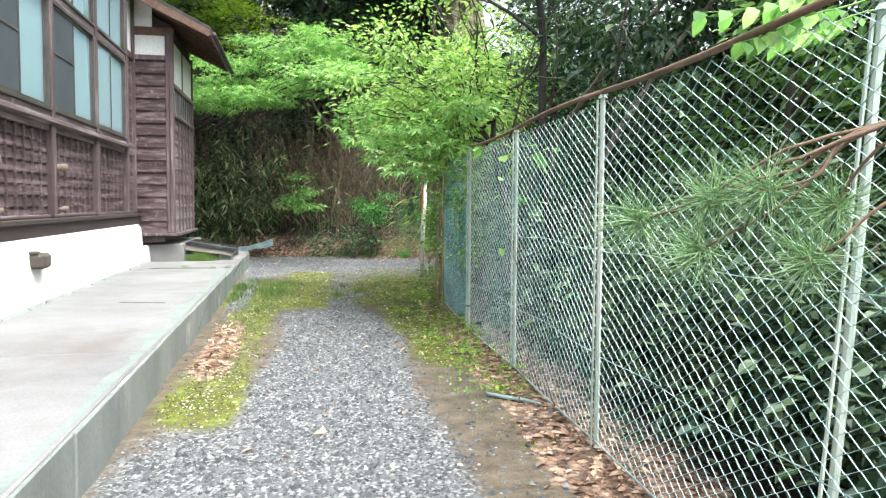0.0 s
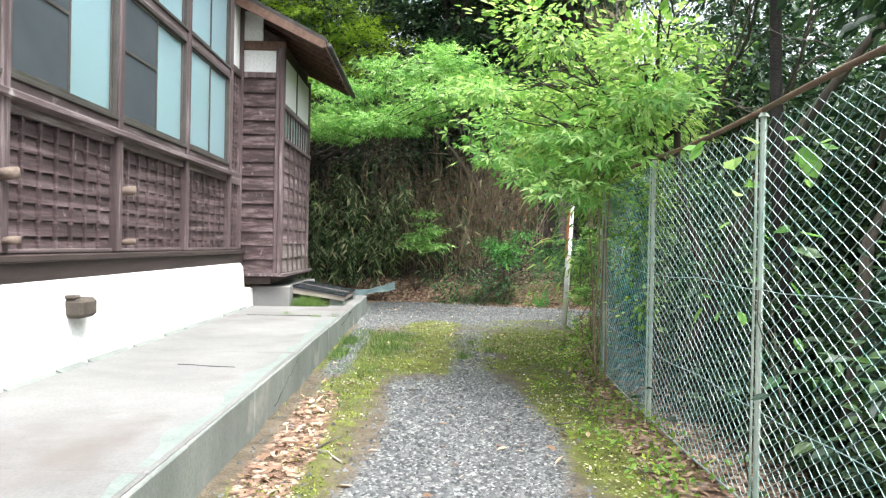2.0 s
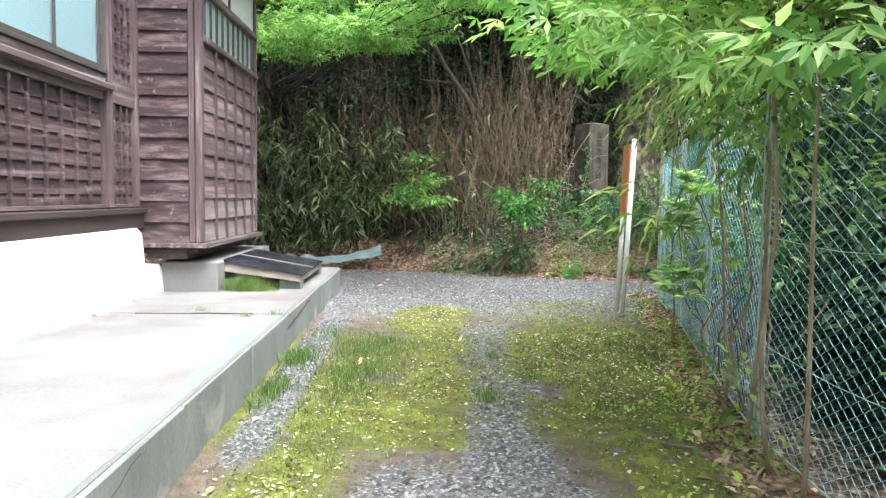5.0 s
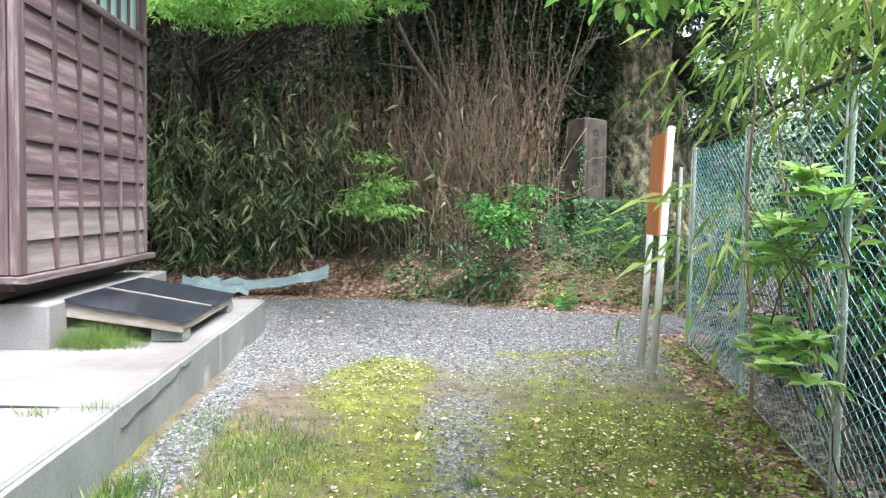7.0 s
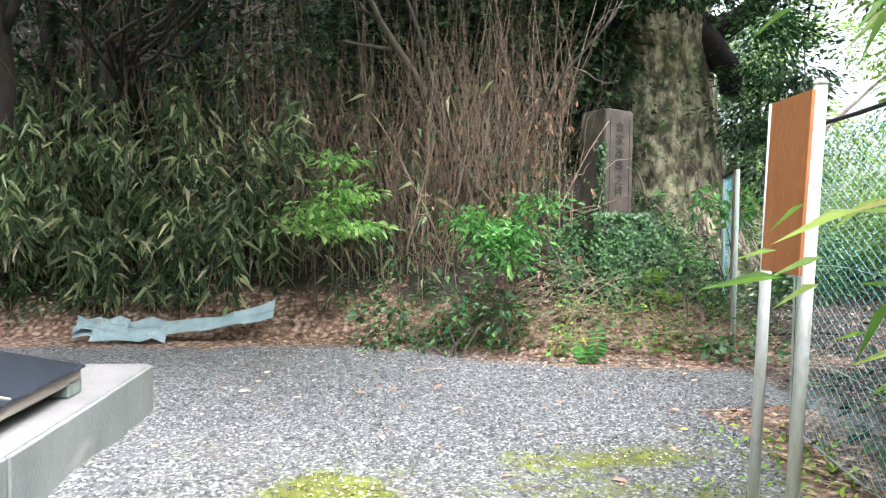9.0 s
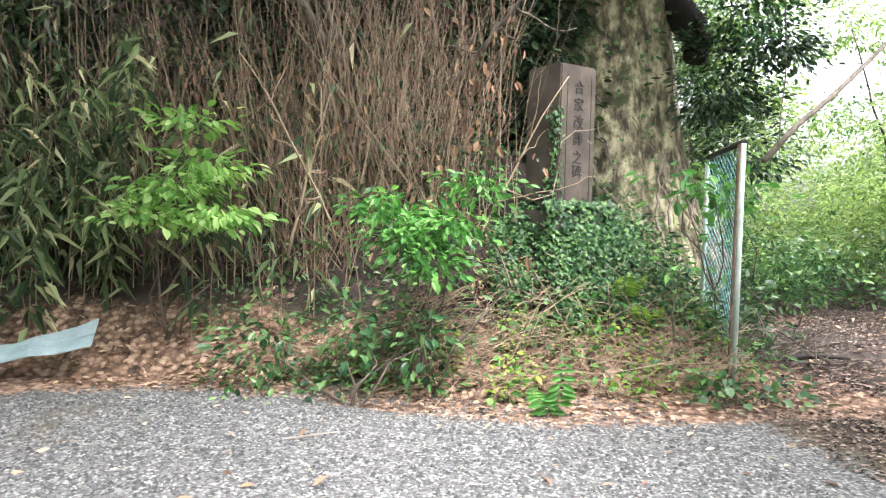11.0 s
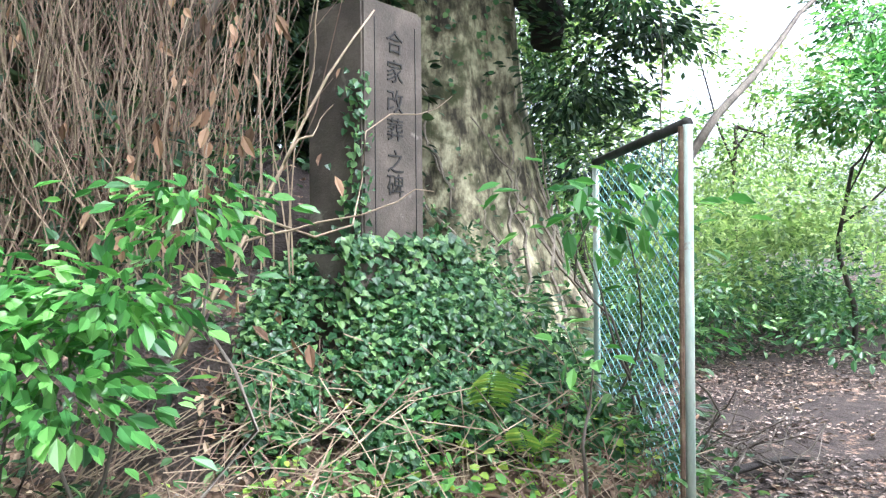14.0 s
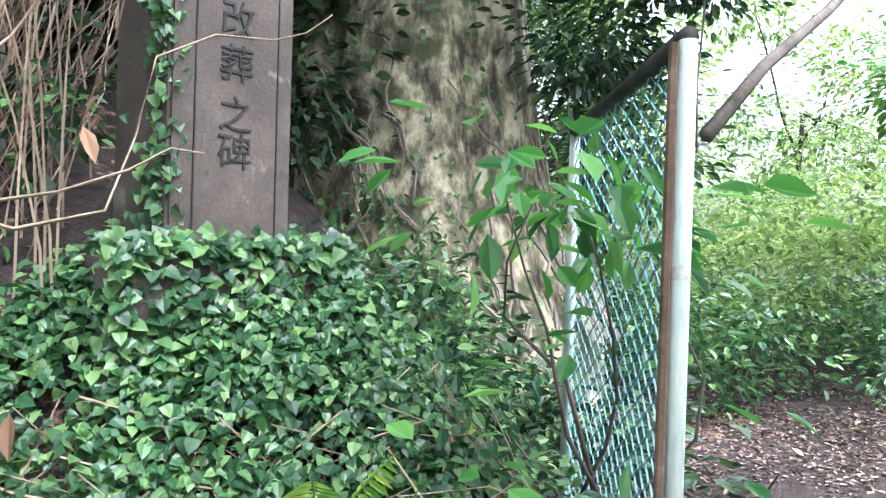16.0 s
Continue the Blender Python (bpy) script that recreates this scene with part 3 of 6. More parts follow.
    d = np.stack([rng.normal(size=k), rng.normal(size=k), rng.normal(size=k) * 0.25], -1)
    u = np.stack([rng.normal(size=k) * 0.3, rng.normal(size=k) * 0.3, np.ones(k)], -1)
    ob = part("leaf_litter", Geo().leaves(p, d, u, rng.uniform(0.035, 0.10, k), "broad", 0.8), L_LITTER)
    tagged(ob, "dry brown fallen leaves on the ground", "leaf litter", kind="stuff")
    # small dark leaves on the path
    n = 42000
    x, y = rng.uniform(4.0, 10.0, n), rng.uniform(16.8, 25.0, n)
    keep = (bank_depth(x, y) < 0.1) & (vnoise(x, y, 0.5, 51) + 0.3 * rng.random(n) > 0.5)
    x, y = x[keep], y[keep]
    k = len(x)
    d = np.stack([rng.normal(size=k), rng.normal(size=k), rng.normal(size=k) * 0.2], -1)
    u = np.stack([rng.normal(size=k) * 0.3, rng.normal(size=k) * 0.3, np.ones(k)], -1)
    ob = part("leaf_litter", Geo().leaves(np.stack([x, y, height(x, y) + 0.01], -1), d, u, rng.uniform(0.02, 0.06, k), "broad", 0.9), L_PATH)
    tagged(ob, "small dark leaves on the earth path", "leaf litter", kind="stuff")


scatter_ground()


def grass(name, spots, label):
    g = Geo()
    for cx, cy, rx, ry, n, tall in spots:
        x, y = cx + rng.normal(size=n) * rx * 0.5, cy + rng.normal(size=n) * ry * 0.5
        x = np.maximum(x, -0.97)
        z = height(x, y)
        d = np.stack([rng.normal(size=n) * 0.35, rng.normal(size=n) * 0.35, np.ones(n)], -1)
        u = np.stack([rng.normal(size=n), rng.normal(size=n), np.zeros(n)], -1)
        g.leaves(np.stack([x, y, z], -1), d, u, tall * rng.uniform(0.5, 1.1, n), "blade", 1.1)
    ob = part(name, g, L_GRASS)
    tagged(ob, label, "grass", kind="stuff")


grass("grass", [(-0.5, 10.3, 0.4, 0.8, 1500, 0.05), (-0.35, 11.6, 0.35, 0.8, 1600, 0.08), (-0.75, 13.2, 0.2, 0.5, 450, 0.06), (-0.6, 8.6, 0.4, 0.6, 500, 0.05),
                (-0.32, 12.7, 0.45, 0.7, 1800, 0.075), (0.75, 12.3, 0.06, 0.06, 60, 0.09), (0.95, 11.6, 0.08, 0.06, 70, 0.08), (1.5, 12.5, 0.5, 2.0, 1800, 0.06), (0.5, 12.6, 0.9, 1.2, 1500, 0.03), (1.5, 9.5, 0.35, 1.6, 1500, 0.04), (1.3, 5.2, 0.3, 1.2, 900, 0.04), (-0.88, 11.2, 0.1, 0.4, 350, 0.12),
                (-0.85, 12.1, 0.12, 0.3, 350, 0.12), (0.6, 11.0, 0.12, 0.12, 90, 0.12)], "short green grass and moss beside the gravel")


def apron_grass():
    g = Geo()
    n = 2600
    x, y = -1.74 + np.clip(rng.normal(size=n) * 0.17, -0.34, 0.34), 14.13 + rng.normal(size=n) * 0.07
    d = np.stack([rng.normal(size=n) * 0.55, rng.normal(size=n) * 0.5 - 0.2, np.ones(n)], -1)
    u = np.stack([rng.normal(size=n), rng.normal(size=n), np.zeros(n)], -1)
    g.leaves(np.stack([x, y, np.full(n, 0.33)], -1), d, u, rng.uniform(0.06, 0.22, n) * (1.15 - 1.6 * np.abs(x + 1.74)), "blade", 0.22)
    for cx, cy in ((-1.35, 12.4), (-1.12, 12.5), (-1.8, 12.7)):
        k = 60
        d = np.stack([rng.normal(size=k) * 0.5, rng.normal(size=k) * 0.5, np.ones(k)], -1)
        g.leaves(np.stack([cx + rng.normal(size=k) * 0.05, cy + rng.normal(size=k) * 0.03, np.full(k, 0.33)], -1), d, rng.normal(size=(k, 3)), rng.uniform(0.03, 0.07, k), "blade", 1.0)
    ob = part("grass_tuft", g, L_GRASS)
    tagged(ob, "feathery green grass growing out of the concrete by the lid", "grass", kind="stuff")


apron_grass()

# ---- concrete apron ----


def build_apron():
    ap = thing("pavement", (-1.8, 8.0, 0.0), "pale concrete apron along the house with a mossy edge", "pavement", kind="structure")
    joints = [-4.0, 1.6, 5.55, 9.1, 12.55, 16.92]
    for a, b in zip(joints, joints[1:]):
        part("slab", Geo().bevelled((-2.75, a + 0.004, -0.3), (-1.045, b - 0.004, 0.33), 0.012), CONCRETE, ap)
    y = -4.0
    r = random.Random(4)
    while y < 16.8:
        ln = min(r.uniform(0.7, 1.6), 16.91 - y)
        part("edge_face", Geo().bevelled((-1.047, y + 0.003, -0.3), (-1.027 + r.uniform(0, 0.012), y + ln - 0.003, 0.318), 0.008), CONCSIDE, ap, "grey-green rendered edge")
        y += ln
    # a ragged crack along the edge and one across the slab
    g = Geo()
    pts = [(-1.018, 12.6 + 0.11 * i, 0.19 + 0.10 * (i / 12) + r.uniform(-0.018, 0.018)) for i in range(13)]
    g.tube(pts, 0.004, 4)
    g.tube([(-1.018, 8.1 + 0.11 * i, 0.05 + 0.024 * i + r.uniform(-0.018, 0.018)) for i in range(11)], 0.003, 4)
    g.tube([(-1.85 + 0.12 * i, 8.35 - 0.03 * i + r.uniform(-0.02, 0.02), 0.331) for i in range(5)], 0.005, 4)
    g.tube([(-2.3 + 0.2 * i, 12.55 + r.uniform(-0.03, 0.03), 0.331) for i in range(6)], 0.006, 4)
    part("crack", g, LETTER, ap, "dark crack")
    # teal lichen and old paint along the outer edge
    for y0, y1 in ((2.5, 5.5), (5.6, 9.0), (9.15, 12.5)):
        n = 30
        ys = np.linspace(y0, y1, n)
        w = 0.02 + 0.16 * vnoise(ys, ys * 0 + y0, 0.35, 61) * np.sin(np.linspace(0.15, 3.0, n)) ** 0.4
        v = [p for k in range(n) for p in ((-1.06 - w[k], ys[k], 0.3315), (-1.06, ys[k], 0.3325))]
        part("edge_stain", Geo().add(v, [(2 * k, 2 * k + 1, 2 * k + 3, 2 * k + 2) for k in range(n - 1)]), LICHEN, ap, "pale teal stain")


build_apron()

# ---- house ----
house = thing("house", (-6.0, 6.0, 0.0), "old timber house with dark weathered boards on a white plaster base", "house")
WX = -2.80


def quad_prism(corners, x0, x1):
    """A prism from a profile in y and z, between two x."""
    k = len(corners)
    v = [(x0, a, b) for a, b in corners] + [(x1, a, b) for a, b in corners]
    g = Geo().add(v, [(i, (i + 1) % k, (i + 1) % k + k, i + k) for i in range(k)])
    g.q.append(np.array([list(range(k))[::-1]]))
    g.q.append(np.array([list(range(k, 2 * k))]))
    return g


def y_prism(profile, y0, y1):
    """A prism from a profile in x and z, between two y."""
    k = len(profile)
    v = [(a, y0, b) for a, b in profile] + [(a, y1, b) for a, b in profile]
    g = Geo().add(v, [(i, i + k, (i + 1) % k + k, (i + 1) % k) for i in range(k)])
    g.q.append(np.array([list(range(k))]))
    g.q.append(np.array([list(range(k, 2 * k))[::-1]]))
    return g


def build_house_body():
    part("wall", Geo().box((-11.0, -4.0, 0.0), (WX - 0.06, 2.2, 5.7)).box((-11.0, 2.2, 0.0), (WX - 0.06, 13.84, 2.42)).box((-11.0, 2.2, 4.9), (WX - 0.06, 13.84, 5.7)).box((-11.0, 2.2, 2.42), (WX - 0.35, 13.84, 4.9)), SILLWOOD, house)
    part("foundation", y_prism([(-3.0, 0.3), (-2.585, 0.3), (-2.64, 0.95), (-2.69, 1.01), (-3.0, 1.01)], -4.0, 13.62), PLASTER, house, "white plastered foundation wall")
    part("foundation", y_prism([(-3.0, 0.3), (-2.56, 0.3), (-2.58, 0.60), (-2.62, 0.625), (-3.0, 0.625)], 13.60, 14.0), PLASTER, house, "lower white foundation step")
    part("sill_beam", y_prism([(-3.0, 1.005), (-2.70, 1.005), (-2.70, 1.15), (-2.66, 1.165), (-2.66, 1.2), (-2.80, 1.21), (-3.0, 1.21)], -4.0, 13.84), SILLWOOD, house, "dark sill beam")
    part("window_rail", y_prism([(-3.0, 2.20), (-2.76, 2.20), (-2.76, 2.27), (-2.68, 2.29), (-2.68, 2.33), (-2.74, 2.36), (-2.74, 2.42), (-3.0, 2.42)], -4.0, 13.12), RAILWOOD, house, "weathered rail under the windows")
    part("window_rail", y_prism([(-3.0, 2.20), (-2.76, 2.20), (-2.74, 2.38), (-3.0, 2.38)], 13.17, 13.84), RAILWOOD, house)
    part("head_beam", Geo().bevelled((-3.0, -4.0, 4.9), (-2.74, 13.12, 5.08), 0.01), RAILWOOD, house)
    part("plaster_panel", Geo().bevelled((-2.86, -4.0, 5.08), (-2.79, 13.84, 5.72), 0.004), PLASTER, house, "white plaster above the windows")
    part("plaster_panel", Geo().bevelled((-2.86, 13.21, 3.95), (-2.79, 13.84, 5.08), 0.004), PLASTER, house, "white plaster panel")
    part("head_beam", Geo().bevelled((-2.9, 13.17, 3.83), (-2.75, 13.84, 3.95), 0.01), SILLWOOD, house)
    for y in (1.7, 3.6, 5.5, 7.4, 9.28, 11.22, 13.12):
        w = 0.055
        part("post", Geo().bevelled((-2.95, y - w, 1.21), (-2.715, y + w, 5.1), 0.012), POSTWOOD, house, "weathered grey-brown post")
    part("post", Geo().bevelled((-2.95, 13.78, 1.21), (-2.74, 13.86, 5.1), 0.012), POSTWOOD, house)


build_house_body()


def cladding(y0, y1, z0, z1, rows, battens, front=WX):
    """Overlapped boards with upright battens over them."""
    c = part("cladding", Geo().box((front - 0.05, y0, z0), (front - 0.03, y1, z1)), SILLWOOD, house)
    h = (z1 - z0) / rows
    gap = (y1 - y0) / (battens + 1)
    for i in range(rows):
        a = z0 + i * h
        b = a + h + (0.006 if i < rows - 1 else 0)
        part("board", y_prism([(front - 0.03, a), (front + 0.012, a), (front - 0.008, b), (front - 0.03, b)], y0 + 0.002, y1 - 0.002), WOOD, c)
    for k in range(1, battens + 1):
        y = y0 + gap * k
        part("batten", Geo().bevelled((front - 0.012, y - 0.017, z0), (front + 0.034, y + 0.017, z1), 0.005), WOOD, c)
    part("edge_strip", Geo().bevelled((front - 0.015, y0, z0 - 0.006), (front + 0.040, y1, z0 + 0.028), 0.005), RAILWOOD, c)


BAYS = [(1.755, 3.545), (3.655, 5.445), (5.555, 7.345), (7.455, 9.225), (9.335, 11.165), (11.275, 13.065)]
for a, b in BAYS:
    cladding(a, b, 1.22, 2.195, 8, 6)
cladding(13.175, 13.78, 1.22, 2.195, 8, 3)
cladding(13.175, 13.78, 2.385, 3.825, 11, 3)


def window(y0, y1, z0, z1, screen):
    """A sliding window in its frame: two sashes, one behind the other."""
    w = part("window", Geo().bevelled((-2.80, y0, z0), (-2.73, y0 + 0.03, z1), 0.004).bevelled((-2.80, y1 - 0.03, z0), (-2.73, y1, z1), 0.004).bevelled((-2.80, y0, z0), (-2.715, y1, z0 + 0.035), 0.004).bevelled((-2.80, y0, z1 - 0.03), (-2.73, y1, z1), 0.004), ALU, house, "bronze sliding window frame")
    mid = (y0 + y1) / 2
    for k, (a, b, x) in enumerate(((y0 + 0.03, mid + 0.02, -2.765), (mid - 0.02, y1 - 0.03, -2.785))):
        t = 0.028
        g = Geo()
        for lo, hi in (((x - 0.012, a, z0 + 0.035), (x + 0.012, a + t, z1 - 0.03)), ((x - 0.012, b - t, z0 + 0.035), (x + 0.012, b, z1 - 0.03)), ((x - 0.012, a + t, z0 + 0.035), (x + 0.012, b - t, z0 + 0.085)), ((x - 0.012, a + t, z1 - 0.06), (x + 0.012, b - t, z1 - 0.03))):
            g.bevelled(lo, hi, 0.003)
        if screen and k == 0:
            zm = z0 + (z1 - z0) * 0.55
            g.bevelled((x - 0.012, a + t, zm - 0.015), (x + 0.012, b - t, zm + 0.015), 0.003)
        part("sash", g, ALU, w)
        if screen and k == 0:
            part("insect_screen", Geo().box((x - 0.002, a + t, z0 + 0.085), (x + 0.001, b - t, z1 - 0.06)), SCREEN, w, "grey insect screen")
        else:
            p = part("pane", Geo().box((x - 0.002, a + t, z0 + 0.085), (x + 0.002, b - t, z1 - 0.06)), GLASS, w)
            p.visible_shadow = False
            part("frosted_sheet", Geo().box((x - 0.03, a + t * 0.5, z0 + 0.06), (x - 0.022, b - t * 0.5, z1 - 0.04)), SKYPANE, w, "frosted inner sheet with the sky's reflection in its pale teal")


for k, (a, b) in enumerate(BAYS):
    window(a, b, 2.425, 3.70, k < 5)
    part("transom", Geo().bevelled((-2.9, a, 3.70), (-2.735, b, 3.80), 0.008), RAILWOOD, house)
    window(a, b, 3.80, 4.895, False)


def build_porch():
    """The projecting bay at the end of the wall with its own lean-to roof."""
    x0, x1, y0, y1 = -2.78, -2.12, 13.87, 16.42
    part("porch_footing", Geo().bevelled((-2.62, 14.05, 0.30), (-2.02, 16.75, 0.64), 0.015), CONCRETE, house, "concrete footing of the bay")
    part("porch_footing", Geo().bevelled((-2.60, 14.0, 0.30), (-2.00, 14.30, 0.645), 0.015), CONCRETE, house, "pale corner footing block")
    part("porch_wall", y_prism([(-4.4, 0.74), (x1 - 0.06, 0.74), (x1 - 0.06, 4.5), (-4.4, 5.6)], y0 + 0.05, y1 - 0.01), SILLWOOD, house)
    part("porch_sill", Geo().bevelled((-2.80, y0 - 0.05, 0.80), (x1 + 0.07, y1 + 0.06, 0.85), 0.008), RAILWOOD, house, "weathered sill under the bay")
    # Dark block added for the deep shade in the gap below the sill.
    part("porch_beam", Geo().bevelled((-2.7, y0 + 0.02, 0.68), (x1 - 0.16, y1 - 0.15, 0.80), 0.008), SILLWOOD, house)
    # side boards
    c = part("cladding", Geo().box((x0, y0 + 0.03, 0.85), (x1 - 0.1, y0 + 0.05, 3.95)), SILLWOOD, house)
    rows = 14
    h = (3.86 - 0.85) / rows
    for i in range(rows):
        a, b = 0.85 + i * h, 0.85 + (i + 1) * h + 0.006
        part("board", quad_prism([(y0 + 0.04, a), (y0 - 0.012, a), (y0 + 0.014, b), (y0 + 0.04, b)], x0 + 0.03, x1 - 0.12), WOOD, c)
    part("corner_strip", Geo().bevelled((x0, y0 - 0.02, 0.85), (x0 + 0.035, y0 + 0.04, 3.9), 0.006), POSTWOOD, c)
    for xa, xb in ((x1 - 0.125, x1 - 0.065), (x1 - 0.06, x1 + 0.01)):
        part("post", Geo().bevelled((xa, y0 - 0.03, 0.85), (xb, y0 + 0.09, 4.35), 0.012), POSTWOOD, house, "weathered corner post")
    part("post", Geo().bevelled((x1 - 0.08, y1 - 0.09, 0.85), (x1 + 0.01, y1, 4.35), 0.012), POSTWOOD, house)
    part("head_beam", Geo().bevelled((x0, y0 - 0.02, 3.87), (x1 - 0.06, y0 + 0.05, 3.96), 0.008), POSTWOOD, house)
    part("plaster_panel", Geo().bevelled((x0 + 0.03, y0 + 0.01, 3.96), (x1 - 0.12, y0 + 0.05, 4.30), 0.004), PLASTER, house, "white plaster panel")
    part("head_beam", Geo().bevelled((x0, y0 - 0.02, 4.30), (x1 + 0.02, y0 + 0.05, 4.44), 0.008), ROOFWOOD, house)
    part("plaster_panel", quad_prism([(y0 + 0.01, 4.44), (y0 + 0.05, 4.44), (y0 + 0.05, 4.9), (y0 + 0.01, 4.9)], x0 + 0.03, x0 + 0.32), PLASTER, house, "white plaster gable")
    # front boards with battens
    c = part("cladding", Geo().box((x1 - 0.06, y0 + 0.09, 0.85), (x1 - 0.04, y1 - 0.09, 2.92)), SILLWOOD, house)
    rows = 9
    h = (2.90 - 0.86) / rows
    for i in range(rows):
        a, b = 0.86 + i * h, 0.86 + (i + 1) * h + 0.006
        part("board", y_prism([(x1 - 0.045, a), (x1 + 0.004, a), (x1 - 0.022, b), (x1 - 0.045, b)], y0 + 0.09, y1 - 0.09), PALEWOOD if i < 2 else FRONTWOOD, c)
    for k in range(1, 6):
        y = y0 + 0.09 + k * (y1 - y0 - 0.18) / 5.5
        part("batten", Geo().bevelled((x1 - 0.03, y - 0.02, 0.86), (x1 + 0.022, y + 0.02, 2.9), 0.005), POSTWOOD, c)
    part("window_sill", Geo().bevelled((x1 - 0.06, y0 + 0.06, 2.90), (x1 + 0.035, y1 - 0.02, 2.97), 0.008), RAILWOOD, house)
    part("head_beam", Geo().bevelled((x1 - 0.06, y0 + 0.06, 3.42), (x1 + 0.02, y1 - 0.02, 3.50), 0.008), RAILWOOD, house)
    w = part("window", Geo().box((x1 - 0.055, y0 + 0.09, 2.97), (x1 - 0.048, y1 - 0.09, 3.42)), SKYPANE, house, "barred window with frosted panes")
    n = 10
    for k in range(n):
        y = y0 + 0.2 + k * (y1 - y0 - 0.4) / (n - 1)
        part("bar", Geo().bevelled((x1 - 0.03, y - 0.014, 2.97), (x1 - 0.005, y + 0.014, 3.42), 0.004), POSTWOOD, w)
    part("plaster_panel", Geo().bevelled((x1 - 0.055, y0 + 0.09, 3.50), (x1 - 0.02, 15.05, 4.24), 0.004), PLASTER, house, "white plaster panel")
    part("plaster_panel", Geo().bevelled((x1 - 0.055, 15.13, 3.50), (x1 - 0.02, y1 - 0.09, 4.24), 0.004), PLASTER, house, "white plaster panel")
    part("post", Geo().bevelled((x1 - 0.06, 15.05, 3.50), (x1 - 0.01, 15.13, 4.24), 0.006), SILLWOOD, house)
    # lean-to roof
    sl = lambda x: 4.30 + (-1.45 - x) * 0.50
    ya, yb = 13.42, 17.0
    part("lean_to_roof", y_prism([(-4.6, sl(-4.6) + 0.05), (-1.42, sl(-1.42) + 0.05), (-1.42, sl(-1.42) + 0.11), (-4.6, sl(-4.6) + 0.13)], ya, yb), BLACKRAIL, house, "dark lean-to roof over the bay")
    for y in (ya, yb - 0.05):
        part("barge_board", y_prism([(-2.85, sl(-2.85) - 0.10), (-1.46, sl(-1.46) - 0.07), (-1.46, sl(-1.46) + 0.055), (-2.85, sl(-2.85) + 0.055)], y, y + 0.04), ROOFWOOD, house, "brown barge board")
    part("soffit", y_prism([(-2.85, sl(-2.85) - 0.0), (-1.47, sl(-1.47) - 0.0), (-1.47, sl(-1.47) + 0.05), (-2.85, sl(-2.85) + 0.05)], ya + 0.04, yb - 0.05), ROOFWOOD, house)
    for k in range(9):
        y = ya + 0.12 + k * 0.41
        part("rafter", y_prism([(-2.8, sl(-2.8) - 0.06), (-1.48, sl(-1.48) - 0.06), (-1.48, sl(-1.48)), (-2.8, sl(-2.8))], y, y + 0.05), ROOFWOOD, house)
    part("eave_board", Geo().bevelled((-1.46, ya, sl(-1.46) - 0.05), (-1.43, yb, sl(-1.46) + 0.06), 0.005), ROOFWOOD, house)
    part("gutter", Geo().tube([(-1.37, ya - 0.02, 4.26), (-1.37, yb + 0.02, 4.24)], 0.045, 8), BLACKRAIL, house, "dark eave gutter", True)


build_porch()


def build_main_roof():
    part("roof", y_prism([(-11.5, 8.6), (-2.25, 5.73), (-2.25, 5.83), (-11.5, 8.8)], -5.0, 14.6), BLACKRAIL, house, "dark tiled roof")
    part("fascia", Geo().bevelled((-2.29, -5.0, 5.62), (-2.25, 14.6, 5.77), 0.006), ROOFWOOD, house)
    for k in range(42):
        y = -4.8 + k * 0.46
        part("rafter", y_prism([(-2.9, 5.86), (-2.3, 5.68), (-2.3, 5.73), (-2.9, 5.92)], y, y + 0.055), ROOFWOOD, house)


build_main_roof()


def wall_fittings():
    # beam ends and pegs standing out of the wall
    t = thing("stone_block", (-2.6, 8.2, 0.77), "rough grey stone block set in the white wall", "stone")
    part("block", Geo().bevelled((-2.67, 8.08, 0.71), (-2.50, 8.36, 0.865), 0.03), STONE, t)
    part("chip", Geo().bevelled((-2.67, 8.08, 0.86), (-2.55, 8.17, 0.89), 0.01), STONE, t)
    for y, z in ((7.35, 1.75), (9.35, 1.78), (7.38, 1.30), (9.36, 1.30)):
        t = thing("timber_peg", (-2.72, y, z), "pale cut end of a wooden peg on the wall post", "peg", "pegs on the wall")
        part("peg", Geo().tube([(-2.74, y, z), (-2.66, y + 0.01, z + 0.01), (-2.61, y + 0.02, z + 0.015)], [0.04, 0.045, 0.04] if z > 1.5 else [0.025, 0.03, 0.025], 8), PEGWOOD, t, "", True)


wall_fittings()


def pit_lid():
    t = thing("pit_cover", (-1.7, 15.2, 0.33), "low wooden pit cover with two black sheets, on concrete blocks", "cover")
    for x, y in ((-1.95, 14.4), (-1.30, 14.4), (-1.95, 15.9), (-1.30, 15.9)):
        part("block", Geo().bevelled((x - 0.12, y - 0.07, 0.33), (x + 0.12, y + 0.12, 0.43), 0.01), GREENSTONE, t, "mossy concrete block")
    part("box_side", Geo().bevelled((-1.95, 14.5, 0.33), (-1.30, 15.9, 0.42), 0.01), BLACKRAIL, t)
    zt = lambda x: 0.62 + (x + 2.0) * -0.17
    part("frame", y_prism([(-2.02, zt(-2.02) - 0.10), (-1.18, zt(-1.18) - 0.07), (-1.18, zt(-1.18)), (-2.02, zt(-2.02))], 14.28, 16.0), LIDWOOD, t, "grey wooden lid frame")
    for a, b in ((14.26, 15.12), (15.14, 16.02)):
        part("sheet", y_prism([(-2.04, zt(-2.04) + 0.002), (-1.16, zt(-1.16) + 0.002), (-1.16, zt(-1.16) + 0.016), (-2.04, zt(-2.04) + 0.016)], a, b), SLATE, t, "black glossy sheet")

    part("seam", y_prism([(-2.03, zt(-2.03) + 0.001), (-1.17, zt(-1.17) + 0.001), (-1.17, zt(-1.17) + 0.022), (-2.03, zt(-2.03) + 0.022)], 15.118, 15.138), LIDWOOD, t, "pale wooden seam between the sheets")


pit_lid()


